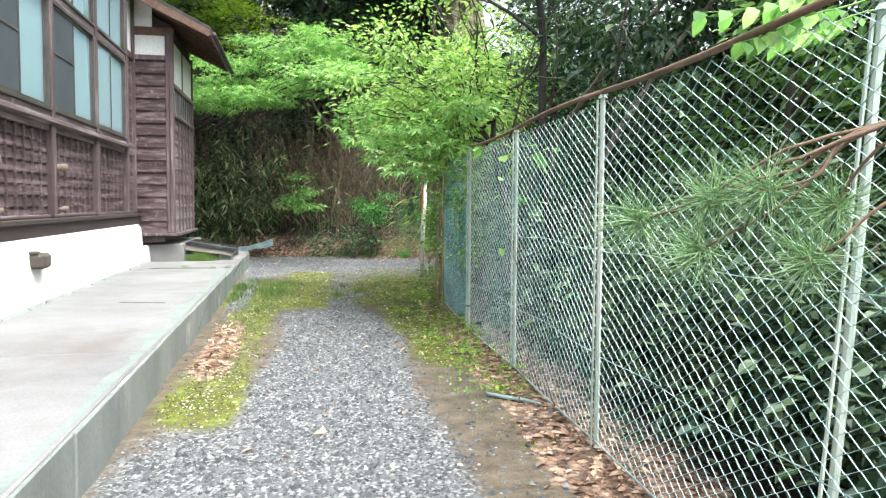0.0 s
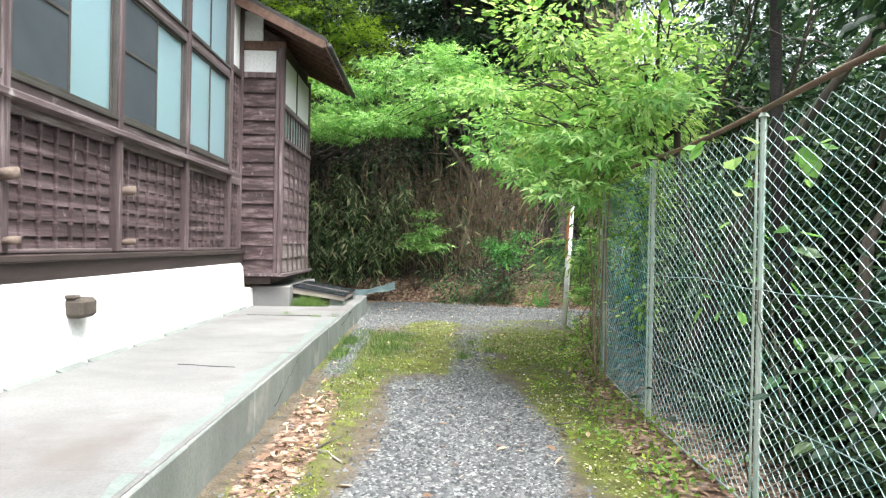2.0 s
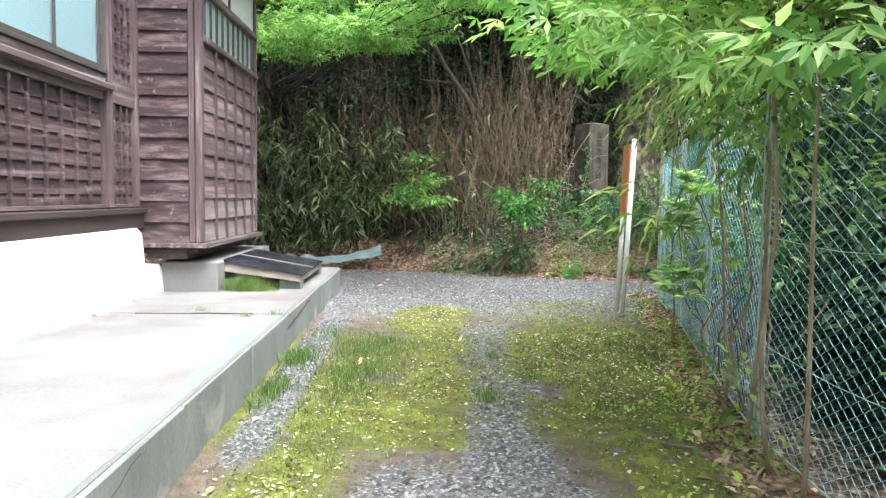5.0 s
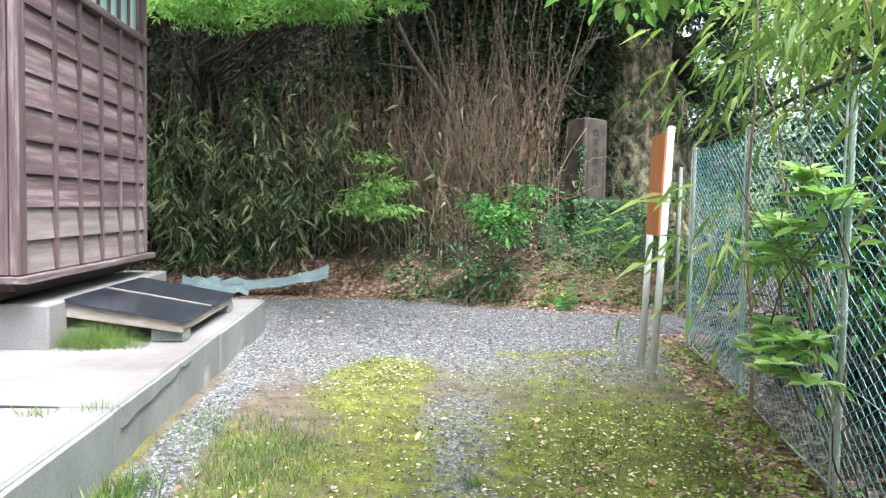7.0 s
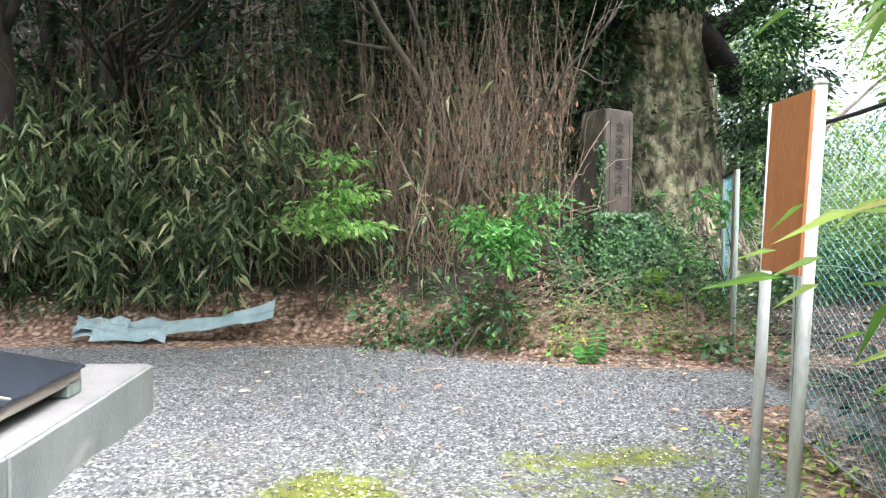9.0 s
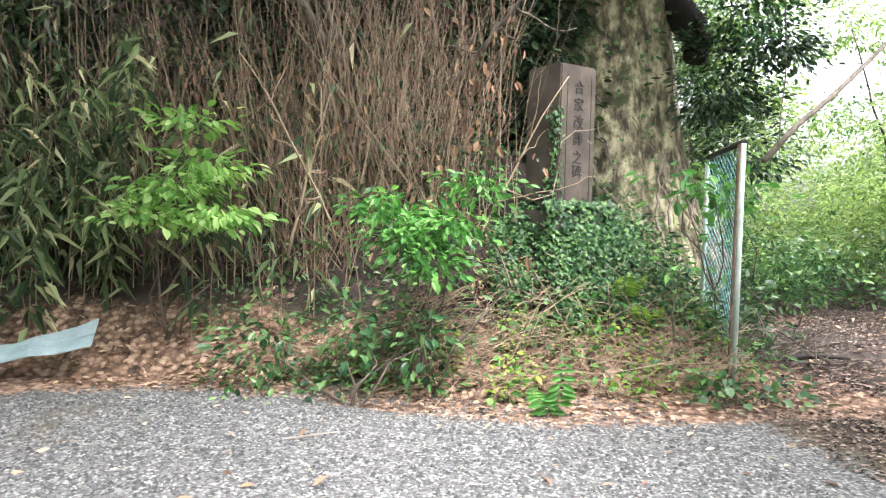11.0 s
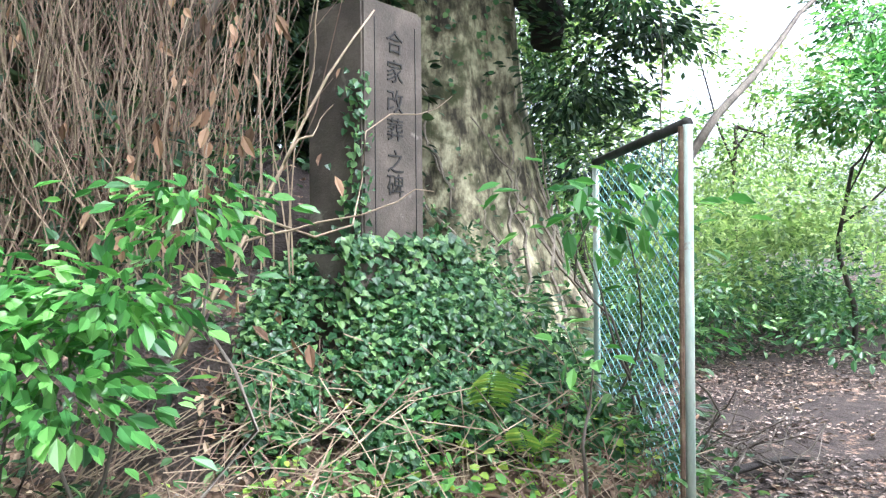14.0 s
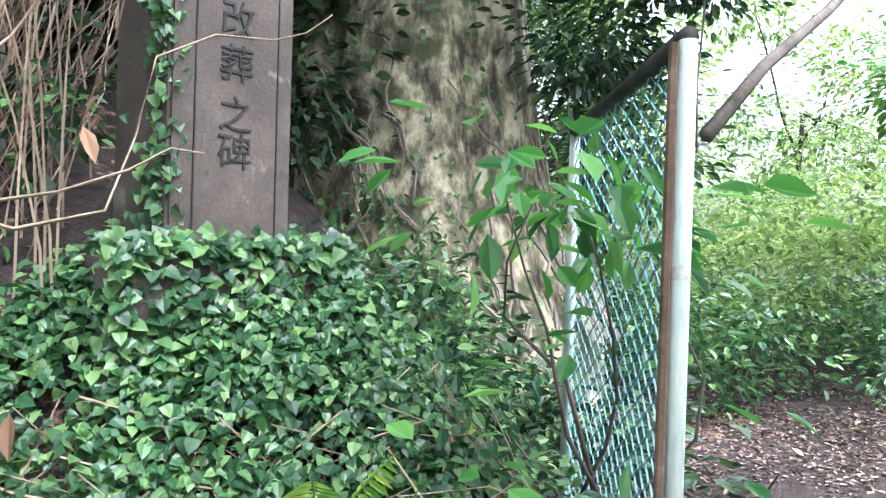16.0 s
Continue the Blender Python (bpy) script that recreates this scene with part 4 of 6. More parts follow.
def blue_sheets():
    t = thing("gutter_piece", (-1.6, 20.2, 0.05), "bent lengths of pale blue plastic sheet lying on the leaves", "sheet")
    r = random.Random(9)
    for a, b, w, n in (((-2.75, 19.93, 0.10), (-0.62, 20.15, 0.30), 0.12, 15), ((-2.5, 19.70, 0.06), (-1.75, 19.85, 0.07), 0.07, 7), ((-2.75, 19.9, 0.16), (-2.2, 19.95, 0.12), 0.09, 6)):
        v = []
        for i in range(n):
            q = i / (n - 1)
            x, y = a[0] + (b[0] - a[0]) * q, a[1] + (b[1] - a[1]) * q + r.uniform(-0.015, 0.015)
            z = max(a[2] + (b[2] - a[2]) * q ** 3, float(height(x, y)) + 0.05) + r.uniform(-0.02, 0.025)
            tw = r.uniform(-0.03, 0.03)
            prof = [(-w, -0.02 + tw), (-w * 0.4, 0.02), (w * 0.3, 0.055 + tw), (w, 0.10 - tw)]
            v += [(x + r.uniform(-0.02, 0.02), y + p, z + h) for p, h in prof] + [(x, y + p * 0.97, z + h + 0.008) for p, h in prof[::-1]]
        part("sheet", Geo().add(v, [(i * 8 + j, i * 8 + (j + 1) % 8, (i + 1) * 8 + (j + 1) % 8, (i + 1) * 8 + j) for i in range(n - 1) for j in range(8)]), BLUETIN, t)


blue_sheets()


def ground_scraps():
    t = thing("plastic_strip", (1.45, 4.95, 0.02), "flat grey-blue plastic strip lying by the fence", "strip")
    p = [(1.33, 5.07, 0.03), (1.43, 4.98, 0.028), (1.54, 4.90, 0.035), (1.64, 4.80, 0.03)]
    v = [(x + dx, y + dy, float(height(x, y)) + 0.012 + dz) for x, y, z in p for dx, dy, dz in ((0, -0.035, 0), (0, 0.035, 0), (0, 0.035, 0.012), (0, -0.035, 0.012))]
    part("strip", Geo().add(v, [(i * 4 + j, i * 4 + (j + 1) % 4, (i + 1) * 4 + (j + 1) % 4, (i + 1) * 4 + j) for i in range(3) for j in range(4)] + [(3, 2, 1, 0), (12, 13, 14, 15)]), BLUETIN, t)
    r = random.Random(5)
    for x, y, a, L in ((1.5, 8.3, 1.9, 0.45), (1.15, 7.9, 0.4, 0.22), (1.75, 9.6, 0.9, 0.5), (1.6, 10.0, 2.6, 0.35), (-0.55, 7.1, 1.2, 0.4), (-0.35, 6.8, 2.2, 0.3), (1.45, 6.7, 0.2, 0.3), (1.7, 11.2, 1.0, 0.4), (0.9, 18.3, 0.1, 0.35)):
        t = thing("twig", (x, y, float(height(x, y))), "dry fallen twig on the ground", "twig", "fallen twigs")
        pts = [(x + math.cos(a) * L * q + r.uniform(-0.015, 0.015), y + math.sin(a) * L * q + r.uniform(-0.015, 0.015), float(height(x + math.cos(a) * L * q, y + math.sin(a) * L * q)) + 0.01 + r.uniform(0, 0.015)) for q in (0, 0.3, 0.6, 1.0)]
        part("stick", Geo().tube(pts, [0.008, 0.007, 0.006, 0.003], 5), BRANCH if r.random() < 0.6 else LIDWOOD, t)
    # dirt along the foot of the wall
    y = 3.0
    while y < 13.5:
        L = r.uniform(0.25, 0.9)
        h = r.uniform(0.008, 0.03)
        part("dirt_fillet", y_prism([(-2.60, 0.33), (-2.585 + r.uniform(0.02, 0.06), 0.331), (-2.589, 0.33 + h)], y, y + L), CONCSIDE, house, "grey dirt at the wall foot")
        y += L + r.uniform(0.0, 0.25)


ground_scraps()

# ---- fence ----


def chain_link(p, q, z0, z1, pitch=0.057, radius=0.0027):
    """Woven wire between two posts: upright zigzag wires that meet their neighbours."""
    p, q = np.array(p, float), np.array(q, float)
    length = np.linalg.norm(q - p)
    along = (q - p) / length
    across = np.array([along[1], -along[0]])
    cols = int(length / pitch)
    pitch = length / cols
    rows = int((z1 - z0) / (pitch * 0.55))
    z = np.linspace(z0, z1, rows + 1)
    i = np.arange(rows + 1)
    g = Geo()
    for k in range(cols):
        s = (k + (i + k) % 2) * pitch
        side = np.where((i + k) % 2 == 0, -1, 1) * 0.002
        bulge = 0.03 * np.sin(math.pi * np.clip(s / length, 0, 1)) * np.sin(math.pi * (z - z0) / (z1 - z0))
        xy = p[None] + along[None] * s[:, None] + across[None] * (side + bulge)[:, None]
        g.tube(np.column_stack([xy, z]), radius, 3, False)
    return g


def build_fence():
    f = thing("fence", (2.0, 8.0, 0.0), "tall faded teal chain-link fence overgrown with shrubs", "fence")
    pts = list(zip(FENCE_X, FENCE_Y))
    pts = [(1.35, -2.0), (1.47, 0.05)] + pts[1:]
    tops = []
    for k, (x, y) in enumerate(pts):
        z = float(height(x, y))
        lean = 0.16 if k == 2 else 0.0
        g = Geo()
        g.tube([(x, y, z - 0.2), (x + lean, y, 2.0)], 0.016, 8)
        g.tube([(x - 0.026, y + 0.01, z), (x - 0.026 + lean, y + 0.01, 1.99)], 0.007, 5)
        part("post", g, POSTPAINT, f, "pale green steel post")
        part("post_cap", Geo().tube([(x + lean, y, 2.0), (x + lean, y, 2.02)], [0.028, 0.015], 8), POSTPAINT, f)
        tops.append((x, y, 2.03))
    for k, (a, b) in enumerate(zip(pts, pts[1:])):
        part("mesh_panel", chain_link(a, b, 0.03, 1.98), WIRE if k < 5 else WIREBLUE, f, "woven wire mesh")
        part("bottom_wire", Geo().tube([(a[0] - 0.01, a[1], 0.045), ((a[0] + b[0]) / 2 - 0.015, (a[1] + b[1]) / 2, 0.035), (b[0] - 0.01, b[1], 0.045)], 0.006, 5), WIRE, f, "pale bottom wire")
        for z in (0.55, 1.15):
            n = 9
            s = np.linspace(0, 1, n)
            w = np.column_stack([a[0] + (b[0] - a[0]) * s, a[1] + (b[1] - a[1]) * s, z + 0.012 * np.sin(s * 9 + k)])
            part("tension_wire", Geo().tube(w, 0.0025, 4), WIRE, f)
        (ax, ay), (bx, by) = a, b
        n = 6
        s = np.linspace(0, 1, n)
        sag = 0.02 * np.sin(s * math.pi) * (1 if k % 2 else -1)
        rail = np.column_stack([ax + (bx - ax) * s, ay + (by - ay) * s, 2.035 + sag])
        part("top_rail", Geo().tube(rail, 0.015 if k < 5 else 0.014, 7), RUSTY if k < 6 else BLACKRAIL, f, "rusty top rail", True)


build_fence()


def gate_panel():
    g = thing("gate_panel", (4.6, 19.6, 0.1), "narrow chain-link panel between two steel posts at the path", "fence panel")
    a, b = (4.42, 19.085), (4.93, 20.45)
    za, zb = float(height(*a)), float(height(*b))
    part("post", Geo().tube([(a[0], a[1], -0.2), (a[0], a[1], 2.0)], 0.022, 10), POSTPAINT, g, "pale rusted steel post", True)
    part("post", Geo().tube([(b[0], b[1], 0.0), (b[0], b[1], 2.0)], 0.022, 10), POSTPAINT, g, "", True)
    part("stay", Geo().tube([(a[0] - 0.045, a[1], 0.1), (a[0] - 0.04, a[1], 1.99)], 0.012, 6), RUSTY, g, "rusty edge strip")
    part("top_rail", Geo().tube([(a[0], a[1], 2.01), (b[0], b[1], 2.01)], 0.026, 7), BLACKRAIL, g, "dark mossy top rail", True)
    part("mesh_panel", chain_link(a, b, 0.12, 1.99, 0.062, 0.0036), WIREBLUE, g, "blue-green wire mesh")


gate_panel()


def sign():
    t = thing("signboard", (2.48, 14.75, 0.0), "orange wooden signboard on two white posts, seen from the side", "sign")
    part("post", Geo().tube([(2.44, 14.53, -0.1), (2.535, 14.55, 2.02)], 0.029, 12), WHITEPOST, t, "white post", True)
    part("post", Geo().tube([(2.50, 14.97, -0.1), (2.575, 15.0, 2.0)], 0.028, 12), WHITEPOST, t, "white post", True)
    part("cap", Geo().tube([(2.535, 14.55, 2.02), (2.536, 14.55, 2.04)], [0.036, 0.02], 12), WHITEPOST, t)
    v = []
    for z in (1.17, 1.99):
        xa, xb = 2.44 + 0.095 * z / 2.0, 2.50 + 0.075 * z / 2.0
        v += [(xa - 0.050, 14.53, z), (xa - 0.034, 14.53, z), (xb - 0.040, 14.93, z), (xb - 0.056, 14.93, z)]
    part("board", Geo().add(v, [(3, 2, 1, 0), (4, 5, 6, 7), (0, 1, 5, 4), (1, 2, 6, 5), (2, 3, 7, 6), (3, 0, 4, 7)]), ORANGE, t, "orange-brown painted board")


sign()

# ---- monument ----


def monument():
    t = thing("stone_monument", (3.5, 20.7, 1.3), "tall dark stone memorial pillar with carved characters, ivy on it", "monument")
    c = np.array([3.303, 20.238])
    r, l = np.array([0.913, 0.408]), np.array([-0.408, 0.913])
    W, D = 0.47, 0.455
    bm = bmesh.new()
    z0, z1 = 0.9, 2.79
    tip = 0.06
    lo = [c, c + r * W, c + r * W + l * D, c + l * D]
    ctr = sum(lo) / 4
    vb = [bm.verts.new((p[0], p[1], z0)) for p in lo]
    vt = [bm.verts.new((ctr[0] + (p[0] - ctr[0]) * 0.985, ctr[1] + (p[1] - ctr[1]) * 0.985, z1)) for p in lo]
    peak = bm.verts.new((ctr[0], ctr[1], z1 + tip))
    bm.faces.new(vb[::-1])
    for i in range(4):
        bm.faces.new((vb[i], vb[(i + 1) % 4], vt[(i + 1) % 4], vt[i]))
        bm.faces.new((vt[i], vt[(i + 1) % 4], peak))
    bmesh.ops.bevel(bm, geom=bm.edges[:], offset=0.012, segments=2, affect="EDGES")
    me = bpy.data.meshes.new("pillar")
    bm.to_mesh(me)
    bm.free()
    part("pillar", me, STONE, t)
    # plinth, mostly under the ivy
    g = Geo()
    q = [c - r * 0.15 - l * 0.13, c + r * (W + 0.15) - l * 0.13, c + r * (W + 0.15) + l * (D + 0.15), c + l * (D + 0.15) - r * 0.15]
    g.add([(p[0], p[1], z) for z in (0.6, 1.44) for p in q], [(3, 2, 1, 0), (4, 5, 6, 7), (0, 1, 5, 4), (1, 2, 6, 5), (2, 3, 7, 6), (3, 0, 4, 7)])
    part("plinth", g, STONE, t)
    # border grooves of the lettered panel
    for u in (0.19, 0.86):
        a, b = c + r * W * u, ctr + (c + r * W * u - ctr) * 0.985
        part("groove", Geo().tube([(a[0], a[1], 1.5), (b[0], b[1], 2.70)], 0.004, 4), LETTER, t)
    # carved characters on the broad face
    m = Matrix(((r[0], 0, -l[0], 0), (r[1], 0, -l[1], 0), (0, 1, 0, 0), (0, 0, 0, 1)))
    ctr_f = c + r * W * 0.51
    for ch, z in (("合", 2.58), ("家", 2.42), ("改", 2.258), ("葬", 2.105), ("之", 1.93), ("碑", 1.80)):
        s = (z - z0) / (z1 - z0)
        pos = ctr_f + (ctr - ctr_f) * 0.015 * s - l * 0.002
        cu = bpy.data.curves.new("character", "FONT")
        cu.body, cu.size, cu.extrude, cu.align_x, cu.align_y = ch, 0.135, 0.003, "CENTER", "CENTER"
        ob = new("character_tmp", cu)
        bpy.context.view_layer.update()
        me = bpy.data.meshes.new_from_object(ob)
        bpy.data.objects.remove(ob)
        me.transform(Matrix.Translation((pos[0], pos[1], z)) @ m)
        if len(me.vertices) > 3:
            part("character", me, LETTER, t, "carved dark character")


monument()

# ---- plants ----


def spray(center, radii, n, size, kind="broad", flat=0.5, clusters=None, droop=0.2, width=1.0, hollow=0.5, spread=None):
    """Leaves in small clusters through an egg-shaped crown, thin in places."""
    center, radii = np.asarray(center, float), np.asarray(radii, float)
    clusters = clusters or max(6, n // 28)
    u = rng.normal(size=(clusters, 3))
    u /= np.linalg.norm(u, axis=1)[:, None]
    rad = (hollow + (1 - hollow) * rng.random(clusters)) * (0.75 + 0.35 * rng.random(clusters))
    cc = center + u * rad[:, None] * radii
    k = rng.integers(0, clusters, n)
    r = spread or size * 3.2
    off = rng.normal(size=(n, 3)) * r * 0.5
    off[:, 2] *= flat
    p = cc[k] + off
    d = off * [1, 1, 0.4] + u[k] * r * 0.5 + rng.normal(size=(n, 3)) * r * 0.2
    d[:, 2] -= droop * r
    nr = np.column_stack([rng.normal(size=n) * 0.45, rng.normal(size=n) * 0.45, np.ones(n)])
    return p, d, nr, size * rng.uniform(0.6, 1.25, n), kind, width


def limb(a, b, r0, r1, wob=0.08, k=6, seed=0):
    a, b = np.asarray(a, float), np.asarray(b, float)
    k = max(k, 9)
    s = np.linspace(0, 1, k)[:, None]
    rr = np.random.default_rng(seed)
    off = sum(rr.normal(size=(1, 3)) * amp * np.sin(s * math.pi * m) for m, amp in ((1, 0.8), (2, 0.5), (3, 0.3), (5, 0.12)))
    return a + (b - a) * s + off * wob * np.linalg.norm(b - a), np.linspace(r0, r1, k)


def tree(name, base, fork, r0, crowns, mat, label, leaf=0.08, kind="broad", bark=None, flat=0.4, width=1.0, twigs=3, clump=0, share=1.0):
    """A tapered trunk, a limb to each part of the crown, twigs and many leaves."""
    base = (base[0], base[1], float(height(base[0], base[1])) - 0.1)
    t = thing(name, base, label, "tree")
    g = Geo()
    pts, rad = limb(base, fork, r0, r0 * 0.6, 0.05, 8, len(label))
    g.tube(pts, rad, 8)
    part("trunk", g, bark or DARKBARK, t, "", True)
    for i, (c, rd, n) in enumerate(crowns):
        st = pts[-1 - (i % 3)]
        p2, r2 = limb(st, c, r0 * 0.45, r0 * 0.12, 0.07, 6, i + 3)
        lm = part("limb", Geo().tube(p2, r2, 6), bark or DARKBARK, t, "", True)
        for j in range(twigs):
            end = np.asarray(c) + rng.uniform(-0.8, 0.8, 3) * np.asarray(rd)
            p3, r3 = limb(p2[3 + j % 3], end, r0 * 0.14, 0.006, 0.08, 5, j + i * 7)
            part("twig", Geo().tube(p3, r3, 4), bark or DARKBARK, lm, "", True)
    g = Geo()
    for c, rd, n in crowns:
        n = int(n * share)
        g.leaves(*spray(c, rd, n, leaf, kind, flat, max(5, n // clump) if clump else None, width=width, hollow=0.3 if clump else 0.5, spread=leaf * 4.2 if clump else None))
    part("crown", g, mat, t)
    return t


def shrub(name, base, crowns, mat, label, leaf=0.08, kind="broad", flat=0.6, width=1.0, stems=5, stem_r=0.012, category="shrub", stem_mat=None, droop=0.2, root=None):
    z = float(height(base[0], base[1])) if root is None else root
    t = thing(name, (base[0], base[1], z), label, category)
    for i in range(stems):
        c, rd, n = crowns[i % len(crowns)]
        end = np.asarray(c) + rng.uniform(-0.6, 0.6, 3) * np.asarray(rd)
        p, r = limb((base[0] + rng.normal() * 0.05, base[1] + rng.normal() * 0.05, z - 0.05), end, stem_r, stem_r * 0.3, 0.08, 6, i)
        part("stem", Geo().tube(p, r, 5), stem_mat or BRANCH, t, "", True)
    g = Geo()
    for c, rd, n in crowns:
        g.leaves(*spray(c, rd, n, leaf, kind, flat, width=width, hollow=0.25, droop=droop))
    part("foliage", g, mat, t)
    return t


def stuff(name, geo, mat, label, category):
    ob = part(name, geo, mat)
    return tagged(ob, label, category, kind="stuff")


def undergrowth(name, areas, mat, label, leaf, kind="broad", width=1.0):
    """areas: (x0, x1, y0, y1, z0, z1, clumps, leaves a clump, clump radius)"""
    g = Geo()
    for x0, x1, y0, y1, z0, z1, m, n, rad in areas:
        for _ in range(m):
            x, y = rng.uniform(x0, x1), rng.uniform(y0, y1)
            if y < 17 and x < float(fence_x(min(y, 16.1))) + rad * 1.15 + 0.12:
                continue
            if 16.1 - rad * 0.5 < y < 17:
                continue
            z = float(height(x, y)) + rng.uniform(z0, z1)
            g.leaves(*spray((x, y, z), (rad, rad, rad * 0.7), n, leaf, kind, 0.6, width=width, hollow=0.1))
    return stuff(name, g, mat, label, "undergrowth")


# maples over the end of the track
tree("maple_tree", (-3.3, 22.3), (-2.9, 21.6, 3.6), 0.065,
     [((-1.9, 17.6, 3.75), (0.9, 0.7, 0.30), 1500), ((-0.7, 17.7, 3.85), (0.95, 0.8, 0.32), 1700), ((-2.6, 18.9, 4.3), (0.9, 0.9, 0.35), 1300), ((-1.3, 18.8, 4.6), (1.3, 1.1, 0.5), 2000),
      ((0.3, 18.2, 4.3), (1.0, 0.8, 0.4), 1400), ((-0.2, 19.3, 5.3), (1.5, 1.1, 0.6), 1700), ((1.0, 18.8, 4.9), (0.9, 0.9, 0.4), 1000), ((0.6, 16.4, 4.3), (0.9, 0.8, 0.35), 1500), ((1.3, 15.6, 4.1), (0.8, 0.8, 0.35), 1300), ((0.2, 17.3, 5.0), (1.0, 0.9, 0.4), 1300)], L_MAPLE, "maple with layered bright green leaves over the track", 0.11, "palm", None, 0.16, clump=75, share=0.72)
tree("maple_tree", (-4.4, 21.5), (-4.0, 20.8, 4.0), 0.16,
     [((-3.0, 20.0, 5.3), (1.2, 1.0, 0.6), 2400), ((-1.8, 20.6, 6.1), (1.3, 1.0, 0.7), 2400), ((-3.6, 20.6, 6.8), (1.4, 1.1, 0.7), 2200), ((-2.2, 20.8, 7.2), (1.5, 1.0, 0.6), 2000), ((-4.3, 19.6, 4.6), (1.0, 0.9, 0.5), 1400)],
     L_YELLOW, "maple with yellow-green leaves behind the house", 0.10, "palm", None, 0.18, clump=70, share=0.75)
# trees and shrubs leaning over the fence
tree("overhanging_tree", (2.9, 8.6), (2.5, 9.3, 2.8), 0.05,
     [((2.2, 9.4, 2.8), (0.7, 0.9, 0.7), 2360), ((1.6, 9.3, 2.75), (0.45, 0.8, 0.4), 1264), ((1.25, 8.8, 3.2), (0.5, 0.6, 0.35), 758), ((1.5, 11.0, 2.7), (0.4, 0.9, 0.35), 1096), ((2.0, 10.3, 2.1), (0.22, 0.8, 0.4), 884), ((1.85, 8.6, 2.45), (0.3, 0.7, 0.35), 1020), ((1.8, 9.6, 2.2), (0.25, 0.5, 0.35), 884), ((1.7, 7.7, 2.75), (0.4, 0.5, 0.3), 612), ((1.5, 10.2, 2.45), (0.4, 0.5, 0.3), 884), ((2.0, 10.7, 2.8), (0.7, 0.6, 0.6), 1517), ((2.8, 10.4, 3.8), (1.2, 1.4, 0.9), 620), ((1.7, 11.4, 3.2), (0.7, 0.7, 0.4), 843),
      ((2.7, 12.3, 4.2), (1.0, 1.0, 0.5), 700), ((1.1, 9.6, 3.5), (0.6, 0.6, 0.2), 240), ((1.05, 9.0, 2.55), (0.35, 0.5, 0.12), 160), ((0.95, 10.2, 3.0), (0.5, 0.6, 0.15), 210), ((1.9, 8.2, 3.6), (0.6, 0.6, 0.25), 300), ((1.9, 10.9, 4.2), (0.8, 0.8, 0.35), 220), ((3.4, 8.3, 4.2), (1.1, 1.2, 0.9), 400)],
     L_FRESH, "fine-leaved green tree spilling over the fence", 0.078, "broad", None, 0.5, 1.1, 4, clump=50, share=0.66)
tree("leaning_tree", (2.75, 7.5), (2.15, 7.1, 4.0), 0.055,
     [((1.9, 6.9, 4.6), (0.9, 1.0, 0.5), 300), ((2.8, 7.6, 5.0), (1.2, 1.2, 0.6), 500), ((1.6, 8.6, 4.3), (0.8, 0.9, 0.4), 160)], L_MAPLE, "young tree with a dark leaning trunk behind the fence", 0.08, "broad", DARKLIMB, 0.35)
shrub("maple_shrub", (2.9, 12.3), [((1.45, 12.1, 2.5), (0.4, 0.45, 0.16), 420), ((1.75, 12.0, 2.9), (0.5, 0.6, 0.22), 600), ((1.2, 11.6, 2.9), (0.4, 0.5, 0.15), 350), ((2.25, 13.6, 2.85), (0.35, 0.4, 0.12), 160)], L_MAPLE, "drooping bright green leaves above the fence end", 0.09, "broad", 0.4, stem_r=0.006)
shrub("bamboo", (2.15, 10.6), [((2.15, 11.2, 2.1), (0.3, 0.5, 0.4), 130), ((2.15, 10.6, 1.8), (0.25, 0.4, 0.4), 100)], L_BAMBOO, "thin bamboo with long pale leaves growing through the fence", 0.15, "lance", 0.6, 1.0, 7, 0.011, "bamboo", DRYSTEM, 0.6)
shrub("bamboo", (2.75, 12.4), [((2.5, 12.9, 2.3), (0.3, 0.3, 0.2), 150), ((2.75, 12.6, 2.7), (0.35, 0.4, 0.3), 300), ((3.0, 13.2, 2.9), (0.4, 0.4, 0.35), 260), ((3.3, 12.7, 3.0), (0.5, 0.5, 0.35), 300), ((2.38, 13.0, 1.08), (0.25, 0.3, 0.14), 110)], L_BAMBOO, "bamboo with drooping pale leaves over the fence", 0.19, "lance", 0.6, 1.0, 7, 0.012, "bamboo", DRYSTEM, 0.6)
shrub("evergreen_shrub", (2.75, 12.0), [((2.35, 11.95, 1.4), (0.1, 0.2, 0.10), 24), ((2.34, 12.1, 0.72), (0.08, 0.15, 0.10), 20)], L_MAPLE, "glossy green shrub pushing through the wire mesh", 0.11, "broad", 0.5, stems=3, stem_r=0.004)
shrub("evergreen_shrub", (3.1, 12.6), [((2.98, 12.7, 1.0), (0.25, 0.4, 0.4), 200), ((2.85, 11.6, 0.9), (0.15, 0.3, 0.3), 90)], L_SHRUB, "glossy green shrub behind the wire mesh", 0.09, "broad", 0.7, stem_r=0.006)
shrub("evergreen_shrub", (2.2, 10.9), [((2.1, 10.9, 1.1), (0.2, 0.3, 0.4), 110), ((2.1, 10.4, 1.7), (0.25, 0.4, 0.4), 200), ((2.6, 11.5, 1.3), (0.15, 0.3, 0.4), 70), ((1.95, 10.3, 0.3), (0.12, 0.2, 0.2), 80)], L_FRESH, "leafy shrub tangled in the fence", 0.075, "broad", 0.7, stem_r=0.006)


